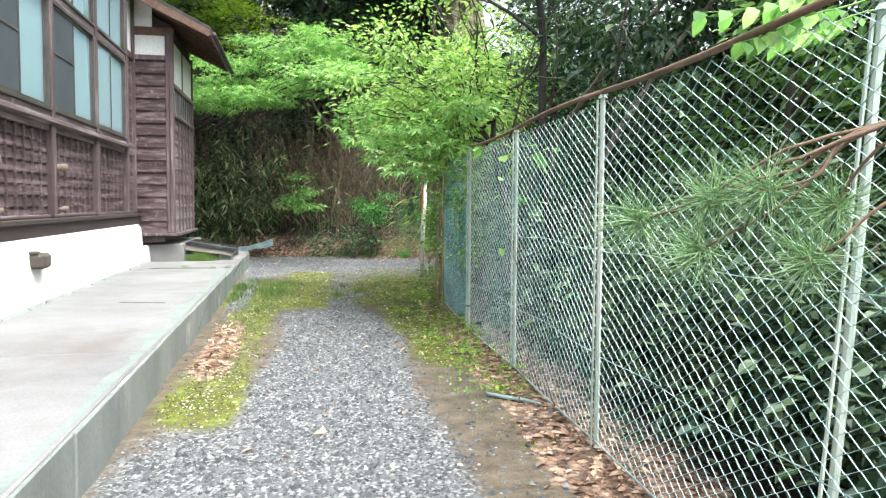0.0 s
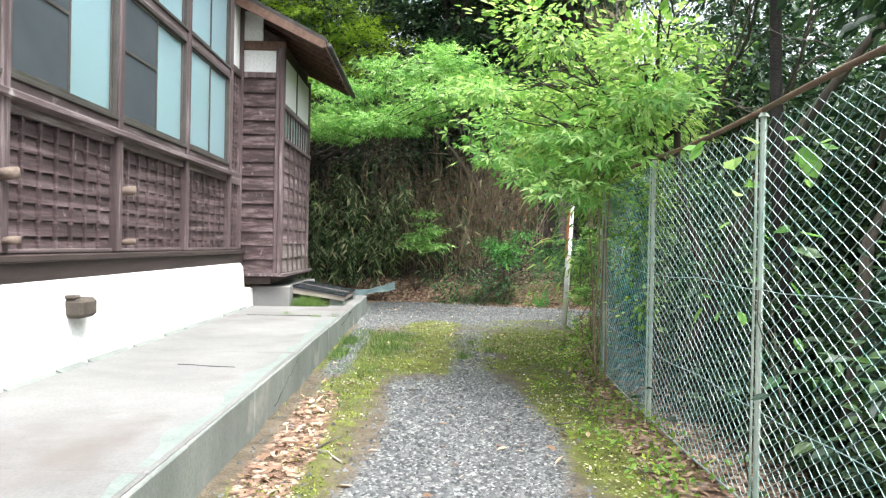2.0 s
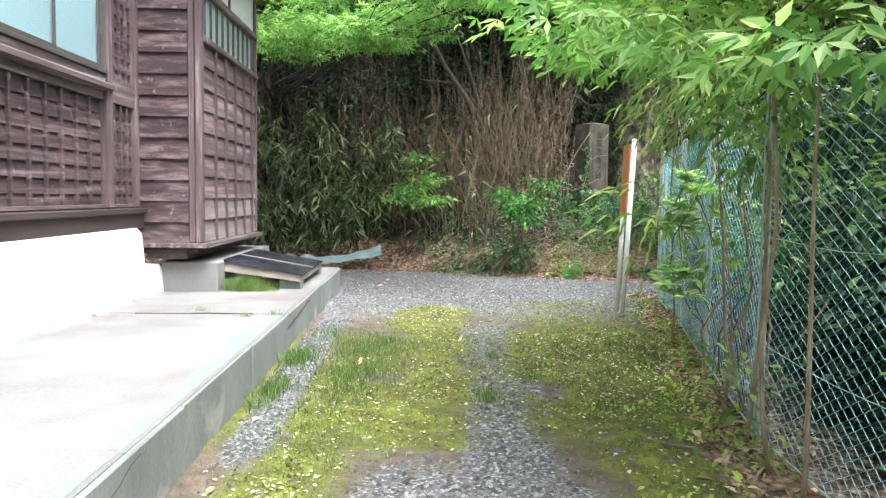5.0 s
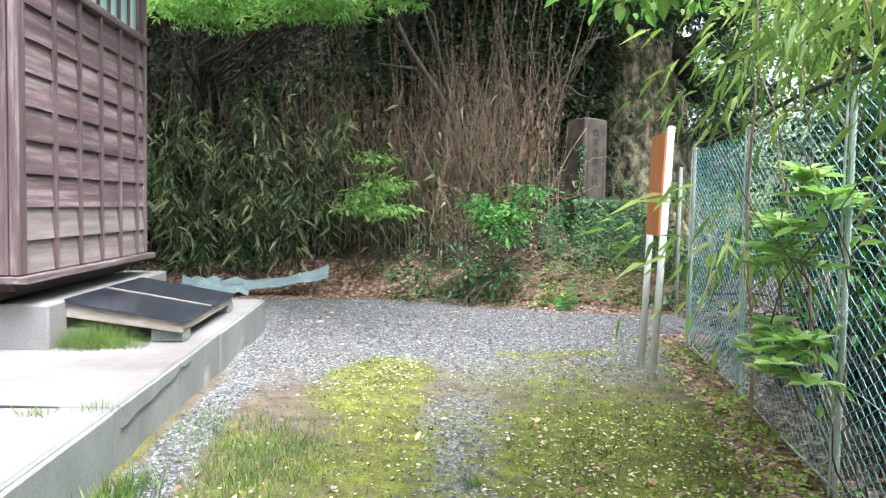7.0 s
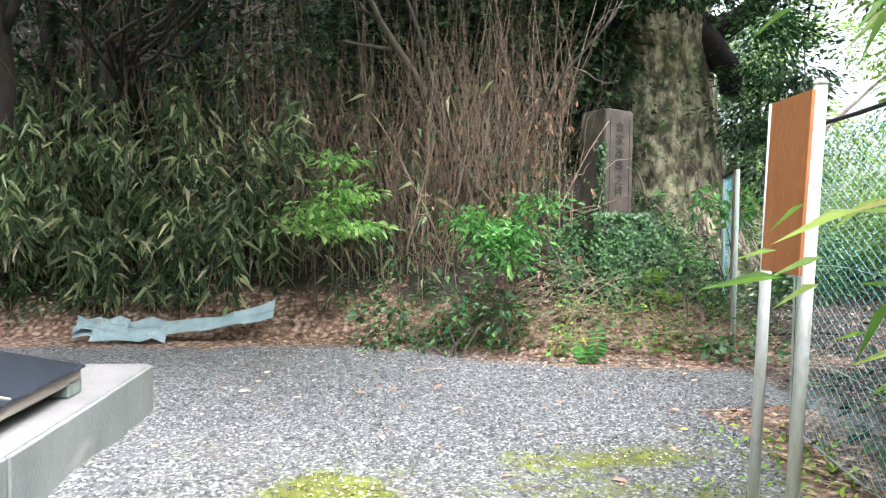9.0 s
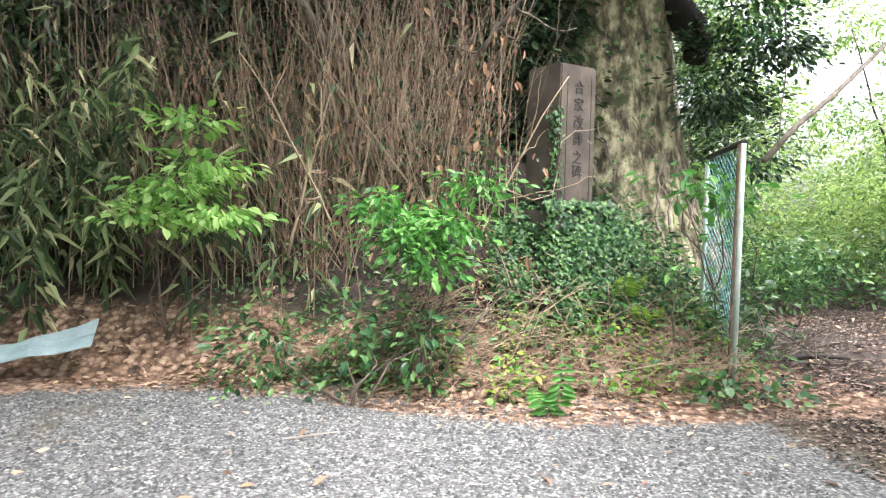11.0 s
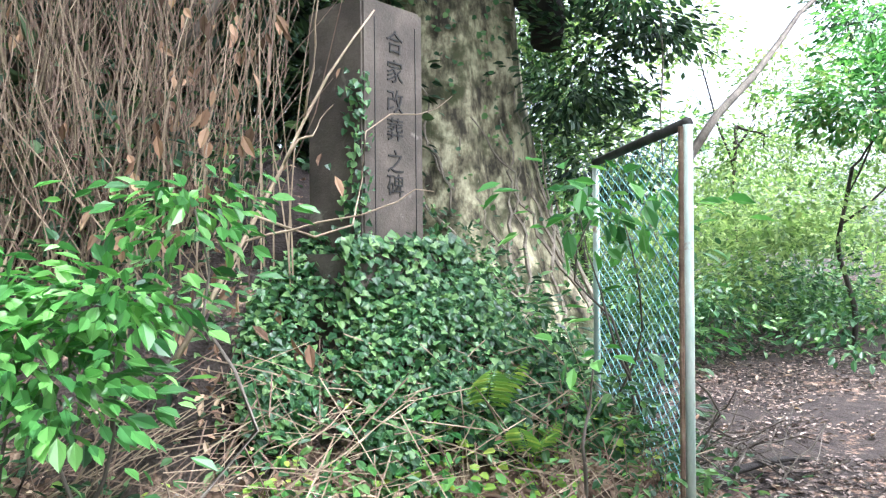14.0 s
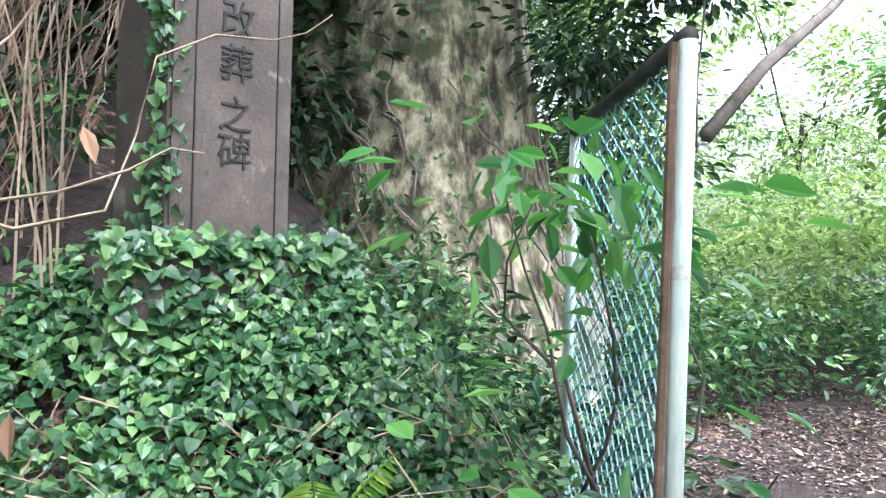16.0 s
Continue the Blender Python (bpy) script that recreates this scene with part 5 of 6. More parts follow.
shrub("maple_branch", (2.2, 9.25), [((1.32, 8.25, 1.80), (0.35, 0.3, 0.08), 60), ((1.52, 8.0, 2.02), (0.35, 0.35, 0.08), 70), ((1.2, 9.3, 2.0), (0.35, 0.4, 0.08), 80), ((1.5, 8.7, 2.3), (0.4, 0.5, 0.10), 110), ((1.0, 10.0, 2.25), (0.4, 0.4, 0.08), 90), ((0.8, 10.7, 2.6), (0.45, 0.4, 0.08), 90), ((1.75, 7.6, 2.4), (0.35, 0.4, 0.10), 80)],
      L_MAPLE, "maple branches with flat layers of light leaves over the fence", 0.12, "palm", 0.2, 1.0, 7, 0.006, "branch", DARKBARK, 0.2, 2.75)
shrub("tangled_shrub", (2.2, 8.7), [((1.93, 8.2, 1.75), (0.14, 0.35, 0.3), 420), ((1.95, 8.7, 1.45), (0.14, 0.3, 0.4), 300), ((1.88, 8.3, 0.9), (0.10, 0.2, 0.3), 160)],
      L_FRESH, "dense small-leaved shrub woven through the fence mesh", 0.05, "broad", 0.7, 1.1, 9, 0.007, "shrub", BROWNSTEM)


def rosette_shrub(base, heads, mat, label, leaf):
    """Stems that each end in whorls of long leaves."""
    t = thing("evergreen_shrub", (base[0], base[1], float(height(*base))), label, "shrub")
    for i, (c, rd, n) in enumerate(heads):
        st = part("stem", Geo().tube(*limb((base[0], base[1], float(height(*base)) - 0.05), c, 0.006, 0.003, 0.05, 6, i), 5), BRANCH, t, "", True)
        for k in range(n):
            e = np.array(c) + rng.uniform(-1, 1, 3) * np.array(rd)
            g = Geo().tube(*limb(c, e, 0.003, 0.002, 0.05, 4, k), 4)
            a = np.arange(9) * 0.698 + rng.uniform(0, 6)
            up = rng.uniform(0.05, 0.6, 9)
            d = np.column_stack([np.cos(a), np.sin(a), up])
            g.leaves(np.tile(e, (9, 1)), d, np.column_stack([-np.cos(a) * 0.4, -np.sin(a) * 0.4, np.ones(9)]), leaf * rng.uniform(0.75, 1.15, 9), "broad", 0.85)
            part("leaf_whorl", g, mat, st)


rosette_shrub((2.62, 12.05), [((2.28, 12.3, 1.22), (0.14, 0.2, 0.12), 11), ((2.34, 12.1, 1.5), (0.10, 0.15, 0.10), 7), ((2.22, 12.15, 0.70), (0.12, 0.15, 0.12), 9)], L_WHORL, "whorls of long bright leaves pushing through the wire mesh", 0.14)
shrub("vine", (1.9, 5.9), [((1.74, 5.95, 1.83), (0.05, 0.08, 0.08), 13), ((1.74, 5.97, 1.48), (0.03, 0.05, 0.05), 6), ((1.73, 5.97, 1.08), (0.04, 0.06, 0.05), 7)], L_MAPLE, "broad-leaved vine climbing a fence post", 0.10, "round", 0.5, 1.0, 3, 0.006, "vine")
for x, y, dx, h in ((1.97, 9.75, -0.06, 2.5), (2.02, 10.15, 0.05, 2.9), (2.15, 10.75, -0.1, 2.4), (1.93, 9.35, 0.04, 2.2), (2.62, 13.1, -0.08, 3.0)):
    t = thing("bamboo", (x - 0.08, y, float(height(x, y))), "thin tan bamboo stem standing by the fence", "bamboo", "bamboo stems by the fence")
    p, r = limb((x - 0.08, y, float(height(x, y)) - 0.05), (x - 0.08 + dx, y + 0.1, h), 0.013, 0.006, 0.015, 8, int(x * 100))
    part("culm", Geo().tube(p, r, 6), DRYSTEM, t, "", True)
for pts, r in ((((2.75, 6.95, -0.3), (2.66, 6.62, 0.6), (2.60, 6.40, 1.4), (2.8, 6.3, 2.0), (3.3, 6.2, 2.8), (4.0, 6.2, 3.6)), 0.045), (((2.75, 9.35, -0.3), (2.62, 9.1, 0.45), (2.60, 8.4, 1.3), (2.75, 7.9, 2.0), (3.2, 7.5, 2.8), (3.9, 7.2, 3.7)), 0.07)):
    t = thing("leaning_tree", (pts[0][0], pts[0][1], float(height(pts[0][0], pts[0][1]))), "slanting grey-brown tree trunk behind the wire mesh", "tree")
    part("trunk", Geo().tube(pts, np.linspace(r, r * 0.35, len(pts)), 8), BRANCH, t, "", True)
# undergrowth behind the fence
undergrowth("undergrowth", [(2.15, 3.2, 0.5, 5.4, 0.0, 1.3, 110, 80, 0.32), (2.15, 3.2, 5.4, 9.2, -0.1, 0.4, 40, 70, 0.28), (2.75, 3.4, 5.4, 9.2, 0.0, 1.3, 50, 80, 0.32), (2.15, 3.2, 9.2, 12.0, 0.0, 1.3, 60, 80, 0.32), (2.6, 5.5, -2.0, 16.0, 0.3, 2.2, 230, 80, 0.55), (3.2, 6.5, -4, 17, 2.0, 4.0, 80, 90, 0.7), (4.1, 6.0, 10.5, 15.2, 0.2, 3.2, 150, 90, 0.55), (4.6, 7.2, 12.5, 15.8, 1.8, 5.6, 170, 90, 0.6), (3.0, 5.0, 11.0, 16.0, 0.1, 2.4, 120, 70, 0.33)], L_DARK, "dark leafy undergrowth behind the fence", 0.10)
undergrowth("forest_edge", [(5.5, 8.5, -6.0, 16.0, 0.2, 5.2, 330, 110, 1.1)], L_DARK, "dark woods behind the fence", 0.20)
undergrowth("undergrowth", [(2.3, 4.5, 1.0, 12.0, 0.1, 1.4, 70, 40, 0.35)], L_IVY, "mid-green shrubs behind the fence", 0.12)
for bx, by, tx, ty, h, r in ((3.9, 6.6, 4.4, 7.0, 4.7, 0.07), (5.0, 5.0, 5.2, 5.6, 5.4, 0.10), (3.3, 4.9, 4.0, 5.5, 4.2, 0.05), (5.2, 9.5, 5.4, 9.9, 6.4, 0.12), (4.5, 13.5, 4.8, 13.4, 6.2, 0.09), (4.0, 2.5, 4.6, 2.2, 4.6, 0.07), (4.4, -0.5, 4.5, -0.9, 5.0, 0.1)):
    tree("forest_tree", (bx, by), (tx, ty, h * 0.6), r, [((tx + rng.normal() * 0.6, ty + rng.normal() * 0.7, h * 0.72), (1.4, 1.5, 1.1), 1700), ((tx + rng.normal(), ty + rng.normal(), h * 0.9), (1.6, 1.7, 1.0), 1500), ((tx + 0.6, ty + 0.8, h * 0.5), (1.2, 1.3, 0.8), 1500)],
         L_DARK if r > 0.06 else L_MAPLE, "slender forest tree behind the fence", 0.11)
tree("forest_tree", (5.4, 16.9), (5.6, 17.1, 3.2), 0.08, [((5.3, 17.3, 3.6), (0.9, 0.7, 0.7), 1500), ((6.2, 17.8, 4.4), (1.2, 0.9, 0.9), 1900), ((5.0, 16.8, 4.9), (1.1, 0.9, 0.7), 1500), ((6.4, 18.6, 3.2), (0.8, 0.7, 0.8), 1200)], L_FRESH, "green tree beside the end of the fence", 0.10)
# the wooded bank
tall = [(-8, 24, 11, 0.2), (-5, 25, 12, 0.22), (-2.5, 24.5, 11, 0.18), (0.2, 24, 11, 0.2), (2.6, 24.6, 11, 0.16), (-1, 28, 14, 0.25), (3, 28, 14, 0.25), (-6, 29, 14, 0.25), (-10, 27, 13, 0.25), (1.2, 22.6, 9, 0.09), (-3.8, 22.8, 9, 0.12)]
for x, y, h, r in tall:
    z = float(height(x, y))
    tree("forest_tree", (x, y), (x + rng.normal() * 0.3, y - 0.4, z + h * 0.5), r, [((x + rng.normal() * 0.9, y - 1.2 + rng.normal() * 0.6, z + h * f), (2.0, 1.7, 1.1), 2300) for f in (0.45, 0.6, 0.75, 0.9)], L_DARK, "dark evergreen tree on the bank", 0.15)


# Added trees: their high crowns stay out of view and darken the bank.
for x, y, fx, fy, fz, crowns in ((-3.2, 23.4, -2.8, 21.4, 7.2, (((-4.6, 19.6, 8.4), (1.8, 1.6, 0.6)), ((-2.4, 18.9, 8.2), (1.7, 1.5, 0.6)), ((-3.4, 21.0, 8.8), (1.9, 1.4, 0.7)))),
                                 (0.6, 23.2, 0.8, 21.2, 7.2, (((-0.3, 19.2, 8.5), (1.7, 1.6, 0.6)), ((1.7, 18.7, 8.3), (1.7, 1.5, 0.6)), ((0.6, 20.9, 8.9), (1.8, 1.4, 0.7)), ((3.0, 19.8, 8.0), (1.3, 1.3, 0.5))))):
    tree("forest_tree", (x, y), (fx, fy, fz), 0.15, [(c, rd, 500) for c, rd in crowns], L_DARK, "dark evergreen tree arching out over the bank", 0.17)


def bamboo_bank():
    g, s, dry = Geo(), Geo(), Geo()
    for _ in range(560):
        x = rng.uniform(-8.0, 3.0)
        d = rng.uniform(0.15, 2.6)
        foot = 20.25 - 1.25 * float(smooth01((x - 0.2) / 2.6))
        y = foot + d
        if x > 1.6 and d < 1.2:
            continue
        z = float(height(x, y))
        h = rng.uniform(0.7, 2.3) * (1.0 if x < 1.0 else 0.8)
        lean = rng.normal(size=2) * 0.18 + [0, -0.18]
        k = 5
        q = np.linspace(0, 1, k)
        pts = np.column_stack([x + lean[0] * q ** 2 * h, y + lean[1] * q ** 2 * h, z + h * q])
        s.tube(pts, np.linspace(0.006, 0.002, k), 3, False)
        n = int(rng.uniform(18, 38))
        if x > -0.5:
            n = int(n * (0.45 if x < 0.4 else 0.14)) if x < 1.7 else 0
        i = rng.uniform(0.12, 1.0, n) ** 0.8
        p = np.column_stack([np.interp(i, q, pts[:, j]) for j in range(3)]) + rng.normal(size=(n, 3)) * 0.05
        dr = np.column_stack([rng.normal(size=n), rng.normal(size=n) - 0.3, rng.normal(size=n) * 0.4 - 0.75])
        nr = np.column_stack([rng.normal(size=n) * 0.4, rng.normal(size=n) * 0.4 - 0.4, np.ones(n)])
        g.leaves(p, dr, nr, rng.uniform(0.17, 0.34, n), "lance", 1.25)
    stuff("bamboo_grass", g, L_SASA, "dense bamboo grass with long drooping leaves on the bank", "bamboo grass")
    dark = Geo()
    for k in range(1600):
        x = float(np.clip(1.7 - abs(rng.normal()) * 1.7 + rng.uniform(0, 1.3), -6.5, 3.0))
        y = 20.25 - 1.25 * float(smooth01((x - 0.2) / 2.6)) + rng.uniform(1.5 if x > 1.6 else 0.9, 3.2)
        z = float(height(x, y))
        h = rng.uniform(0.8, 2.6)
        lean = rng.normal(size=2) * 0.30
        q = np.linspace(0, 1, 4)
        bend = rng.normal(size=2) * 0.2
        pts = np.column_stack([x + lean[0] * q * h + bend[0] * np.sin(q * 3), y + lean[1] * q * h + bend[1] * np.sin(q * 3), z + h * q])
        (dry if k % 5 < 2 else dark).tube(pts, np.linspace(rng.uniform(0.003, 0.006), 0.0015, 4), 3, False)
    for k in range(200):
        x = rng.uniform(-4.0, 3.4) if k % 3 else rng.uniform(0.2, 3.2)
        y = rng.uniform(21.2, 22.4)
        z = float(height(x, y)) + rng.uniform(0.6, 1.6)
        h = rng.uniform(1.2, 3.2)
        q = np.linspace(0, 1, 5)
        lean, bend = rng.normal(size=2) * 0.12, rng.normal(size=2) * 0.14
        pts = np.column_stack([x + lean[0] * q * h + bend[0] * np.sin(q * 3), y + lean[1] * q * h + bend[1] * np.sin(q * 3), z + h * q])
        (dry if k % 9 == 0 else dark).tube(pts, np.linspace(rng.uniform(0.004, 0.009), 0.003, 5), 3, False)
    hang = Geo()
    n = 700
    x = rng.uniform(-0.2, 3.1, n)
    y = 20.25 - 1.25 * smooth01((x - 0.2) / 2.6) + rng.uniform(0.9, 2.2, n)
    p = np.column_stack([x, y, height(x, y) + rng.uniform(0.1, 2.0, n) ** 1.0])
    keep = vnoise(x * 2, p[:, 2], 0.5, 91) > 0.5
    k2 = int(keep.sum())
    hang.leaves(p[keep], np.column_stack([rng.normal(size=k2) * 0.4, rng.normal(size=k2) * 0.4 - 0.2, -np.ones(k2)]), rng.normal(size=(k2, 3)) + [0, -1.2, 0.2], rng.uniform(0.05, 0.13, k2), "broad", 0.8)
    stuff("dead_leaves", hang, L_DEAD, "dead brown leaves hanging among the stems", "leaf litter")
    stuff("dead_stems", dark, BROWNSTEM, "brown dead stems tangled on the bank", "stems")
    stuff("bamboo_stems", s, DRYSTEM, "thin tan bamboo stems", "stems")
    stuff("dry_stems", dry, DRYSTEM, "dry tan stalks and dead stems on the bank", "stems")


bamboo_bank()
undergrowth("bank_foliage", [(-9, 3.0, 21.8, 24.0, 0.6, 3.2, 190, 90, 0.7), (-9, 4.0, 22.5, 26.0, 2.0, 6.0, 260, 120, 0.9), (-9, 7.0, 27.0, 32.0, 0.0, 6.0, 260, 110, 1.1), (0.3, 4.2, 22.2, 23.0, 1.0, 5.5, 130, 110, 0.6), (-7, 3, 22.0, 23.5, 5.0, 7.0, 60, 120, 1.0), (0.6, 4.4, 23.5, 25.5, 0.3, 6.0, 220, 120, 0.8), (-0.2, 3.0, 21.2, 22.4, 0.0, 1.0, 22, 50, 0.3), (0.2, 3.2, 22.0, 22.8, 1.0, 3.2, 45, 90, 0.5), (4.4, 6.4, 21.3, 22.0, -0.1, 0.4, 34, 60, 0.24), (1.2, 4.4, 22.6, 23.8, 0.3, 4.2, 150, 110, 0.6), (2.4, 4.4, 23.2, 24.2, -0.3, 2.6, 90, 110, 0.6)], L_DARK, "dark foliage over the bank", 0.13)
undergrowth("bank_foliage", [(3.9, 4.9, 19.2, 21.5, 0.0, 0.25, 60, 36, 0.25), (4.6, 5.4, 21.0, 23.0, 0.0, 0.8, 40, 60, 0.35), (6.6, 7.8, 24.0, 26.0, 1.0, 6.5, 80, 150, 0.6), (-6.0, -1.6, 20.4, 21.0, 0.1, 0.5, 30, 45, 0.25), (0.4, 4.6, 19.3, 20.2, -0.05, 0.15, 60, 32, 0.22), (0.2, 3.0, 20.2, 22.0, 0.0, 0.5, 46, 40, 0.28)], L_IVY, "low green plants at the foot of the bank", 0.07)

# shrubs on the bank
shrub("green_shrub", (-0.1, 20.6), [((0.05, 20.3, 2.1), (0.18, 0.15, 0.06), 110), ((0.15, 20.2, 1.75), (0.24, 0.2, 0.08), 170), ((-0.25, 20.1, 1.3), (0.32, 0.2, 0.08), 230), ((0.25, 20.1, 1.35), (0.30, 0.2, 0.08), 210), ((-0.05, 20.2, 1.55), (0.27, 0.2, 0.08), 180)],
      L_MAPLE, "bright green shrub with layered leaves at the bank foot", 0.11, "broad", 0.25)
shrub("glossy_shrub", (1.95, 19.35), [((1.75, 19.25, 1.2), (0.22, 0.15, 0.10), 300), ((2.1, 19.25, 1.3), (0.24, 0.15, 0.08), 320), ((1.6, 19.3, 1.42), (0.15, 0.1, 0.05), 160), ((2.35, 19.4, 1.62), (0.25, 0.1, 0.03), 150), ((1.95, 19.2, 1.0), (0.2, 0.15, 0.10), 260)],
      L_SHRUB, "glossy bright green shrub on the bank", 0.085, "broad", 0.5)
shrub("glossy_shrub", (1.4, 19.1), [((1.4, 19.25, 0.5), (0.25, 0.18, 0.2), 110), ((1.9, 19.1, 0.45), (0.3, 0.18, 0.2), 140), ((0.75, 19.6, 0.4), (0.22, 0.15, 0.16), 110)], L_IVY, "dark glossy low shrub at the bank foot", 0.10, "broad", 0.7)


def ivy_mound():
    g = Geo()
    n = 15500
    a, r = rng.uniform(0, 6.28, n), np.sqrt(rng.random(n))
    x, y = 3.62 + np.cos(a) * r * 1.02, 19.95 + np.sin(a) * r * 0.75
    d = np.hypot((x - 3.5) / 0.75, (y - 20.2) / 0.6)
    lift = 0.30 * np.exp(-d * d) + rng.random(n) * 0.14
    p = np.column_stack([x, y, height(x, y) + lift])
    dr = np.column_stack([rng.normal(size=n) * 0.7, -0.6 + rng.normal(size=n) * 0.6, -0.55 + rng.normal(size=n) * 0.3])
    nr = np.column_stack([rng.normal(size=n) * 0.35, -0.55 + rng.normal(size=n) * 0.35, np.ones(n)])
    keep = vnoise(x, y, 0.22, 31) + 0.35 * rng.random(n) > 0.5 + 0.60 * smooth01((19.75 - y) / 0.5)
    g.leaves(p[keep], dr[keep], nr[keep], rng.uniform(0.024, 0.056, keep.sum()), "ivy", 0.95)
    # ivy climbing the corner of the pillar
    m = 1500
    u, dn = rng.uniform(-0.22, 0.70, m), rng.random(m) ** 1.6
    out = rng.uniform(-0.02, 0.10, m) - 0.12
    q = np.array([3.303, 20.238]) + u[:, None] * np.array([0.913, 0.408]) + (out - 0.05 * dn)[:, None] * np.array([-0.408, 0.913])
    dr = np.column_stack([rng.normal(size=m) * 0.6, -0.5 + rng.normal(size=m) * 0.4, -0.6 + rng.normal(size=m) * 0.3])
    nr = np.column_stack([rng.normal(size=m) * 0.35 + 0.2, -0.8 + rng.normal(size=m) * 0.3, np.full(m, 0.8)])
    g.leaves(np.column_stack([q, 1.50 - 0.42 * dn + rng.normal(size=m) * 0.025]), dr, nr, rng.uniform(0.035, 0.062, m), "ivy")
    m = 240
    z = 1.48 + rng.random(m) ** 1.3 * 0.95
    w = 0.05 + 0.16 * (2.5 - z) / 1.1
    q = np.column_stack([3.31 + rng.normal(size=m) * 0.035 - (rng.random(m) - 0.45) * w * 0.7, 20.25 + rng.normal(size=m) * 0.012, z])
    q[:, 1] += np.abs(q[:, 0] - 3.31) * np.where(q[:, 0] < 3.31, 1.1, 0.88)
    dr = np.column_stack([rng.normal(size=m) * 0.5, -0.3 + rng.normal(size=m) * 0.2, -0.7 + rng.normal(size=m) * 0.3])
    nr = np.column_stack([rng.normal(size=m) * 0.3, -np.ones(m), rng.normal(size=m) * 0.3 + 0.4])
    g.leaves(q, dr, nr, rng.uniform(0.028, 0.052, m), "ivy")
    stuff("ivy", g, L_IVY, "green ivy covering the mound and the foot of the monument", "ivy")


ivy_mound()


def straw():
    g = Geo()
    for _ in range(620):
        x, y = rng.uniform(0.3, 4.6), rng.uniform(18.7, 20.0)
        if bank_depth(x, y) < -0.1:
            continue
        a = rng.normal() * 0.7 + (0 if rng.random() < 0.5 else 3.14)
        L = rng.uniform(0.25, 0.9)
        q = np.linspace(-0.5, 0.5, 4)
        px, py = x + np.cos(a) * q * L, y + np.sin(a) * q * L * 0.5
        g.tube(np.column_stack([px, py, height(px, py) + 0.06 + rng.uniform(0, 0.22) + q * rng.normal() * 0.2]), rng.uniform(0.0018, 0.004), 3, False)
    stuff("straw", g, DRYSTEM, "dry tan grass stalks lying over the bank", "straw")
    b = Geo()
    for _ in range(380):
        x, y = rng.uniform(1.6, 4.7), rng.uniform(18.8, 20.1)
        if bank_depth(x, y) < 0.0:
            continue
        a, L = rng.uniform(0, 6.28), rng.uniform(0.12, 0.55)
        q = np.linspace(-0.5, 0.5, 4)
        px, py = x + np.cos(a) * q * L, y + np.sin(a) * q * L
        b.tube(np.column_stack([px, py, height(px, py) + 0.05 + rng.uniform(0, 0.20) + q * rng.normal() * 0.15]), rng.uniform(0.0015, 0.005), 3, False)
    stuff("dead_twigs", b, BROWNSTEM, "brown dead twigs caught in the ivy", "twigs")
    k = 2600
    x, y = rng.uniform(1.2, 4.6, k), rng.uniform(18.9, 20.1, k)
    keep = (bank_depth(x, y) > 0) & (vnoise(x, y, 0.3, 77) > 0.45)
    x, y = x[keep], y[keep]
    k = len(x)
    p = np.column_stack([x, y, height(x, y) + rng.uniform(0.03, 0.20, k)])
    stuff("caught_leaves", Geo().leaves(p, rng.normal(size=(k, 3)), np.column_stack([rng.normal(size=k) * 0.5, rng.normal(size=k) * 0.5 - 0.5, np.ones(k)]), rng.uniform(0.03, 0.075, k), "broad", 0.9), L_LITTER, "dry brown leaves caught among the plants", "leaf litter")
    k = 2200
    x, y = rng.uniform(1.4, 4.5, k), rng.uniform(18.85, 19.95, k)
    keep = (bank_depth(x, y) > -0.1) & (vnoise(x, y, 0.25, 78) > 0.5)
    x, y = x[keep], y[keep]
    k = len(x)
    p = np.column_stack([x, y, height(x, y) + rng.uniform(0.05, 0.20, k)])
    stuff("small_plants", Geo().leaves(p, np.column_stack([rng.normal(size=k), rng.normal(size=k) - 0.4, rng.normal(size=k) * 0.3]), np.column_stack([rng.normal(size=k) * 0.4, rng.normal(size=k) * 0.4 - 0.4, np.ones(k)]), rng.uniform(0.025, 0.06, k), "round", 0.8), L_FERN, "small yellow-green leaves among the ivy", "plants")
    h = Geo()
    for _ in range(80):
        x, y = rng.uniform(0.3, 4.7), rng.uniform(18.6, 20.0)
        if bank_depth(x, y) < -0.15:
            continue
        h.leaves(*spray((x, y, float(height(x, y)) + 0.10), (0.14, 0.12, 0.06), 22, 0.075, "broad", 0.5, hollow=0.1))
    stuff("seedlings", h, L_SHRUB, "small bright green seedlings on the bank", "seedlings")


straw()


def fence_weeds():
    g = Geo()
    for _ in range(170):
        y = rng.uniform(5.0, 16.0)
        x = float(fence_x(y)) - abs(rng.normal()) * 0.28 - 0.03
        g.leaves(*spray((x, y, float(height(x, y)) + 0.06), (0.10, 0.12, 0.05), 14, 0.045, "broad", 0.5, hollow=0.1))
    stuff("weeds", g, L_FERN, "small green weeds along the foot of the fence", "weeds")


fence_weeds()


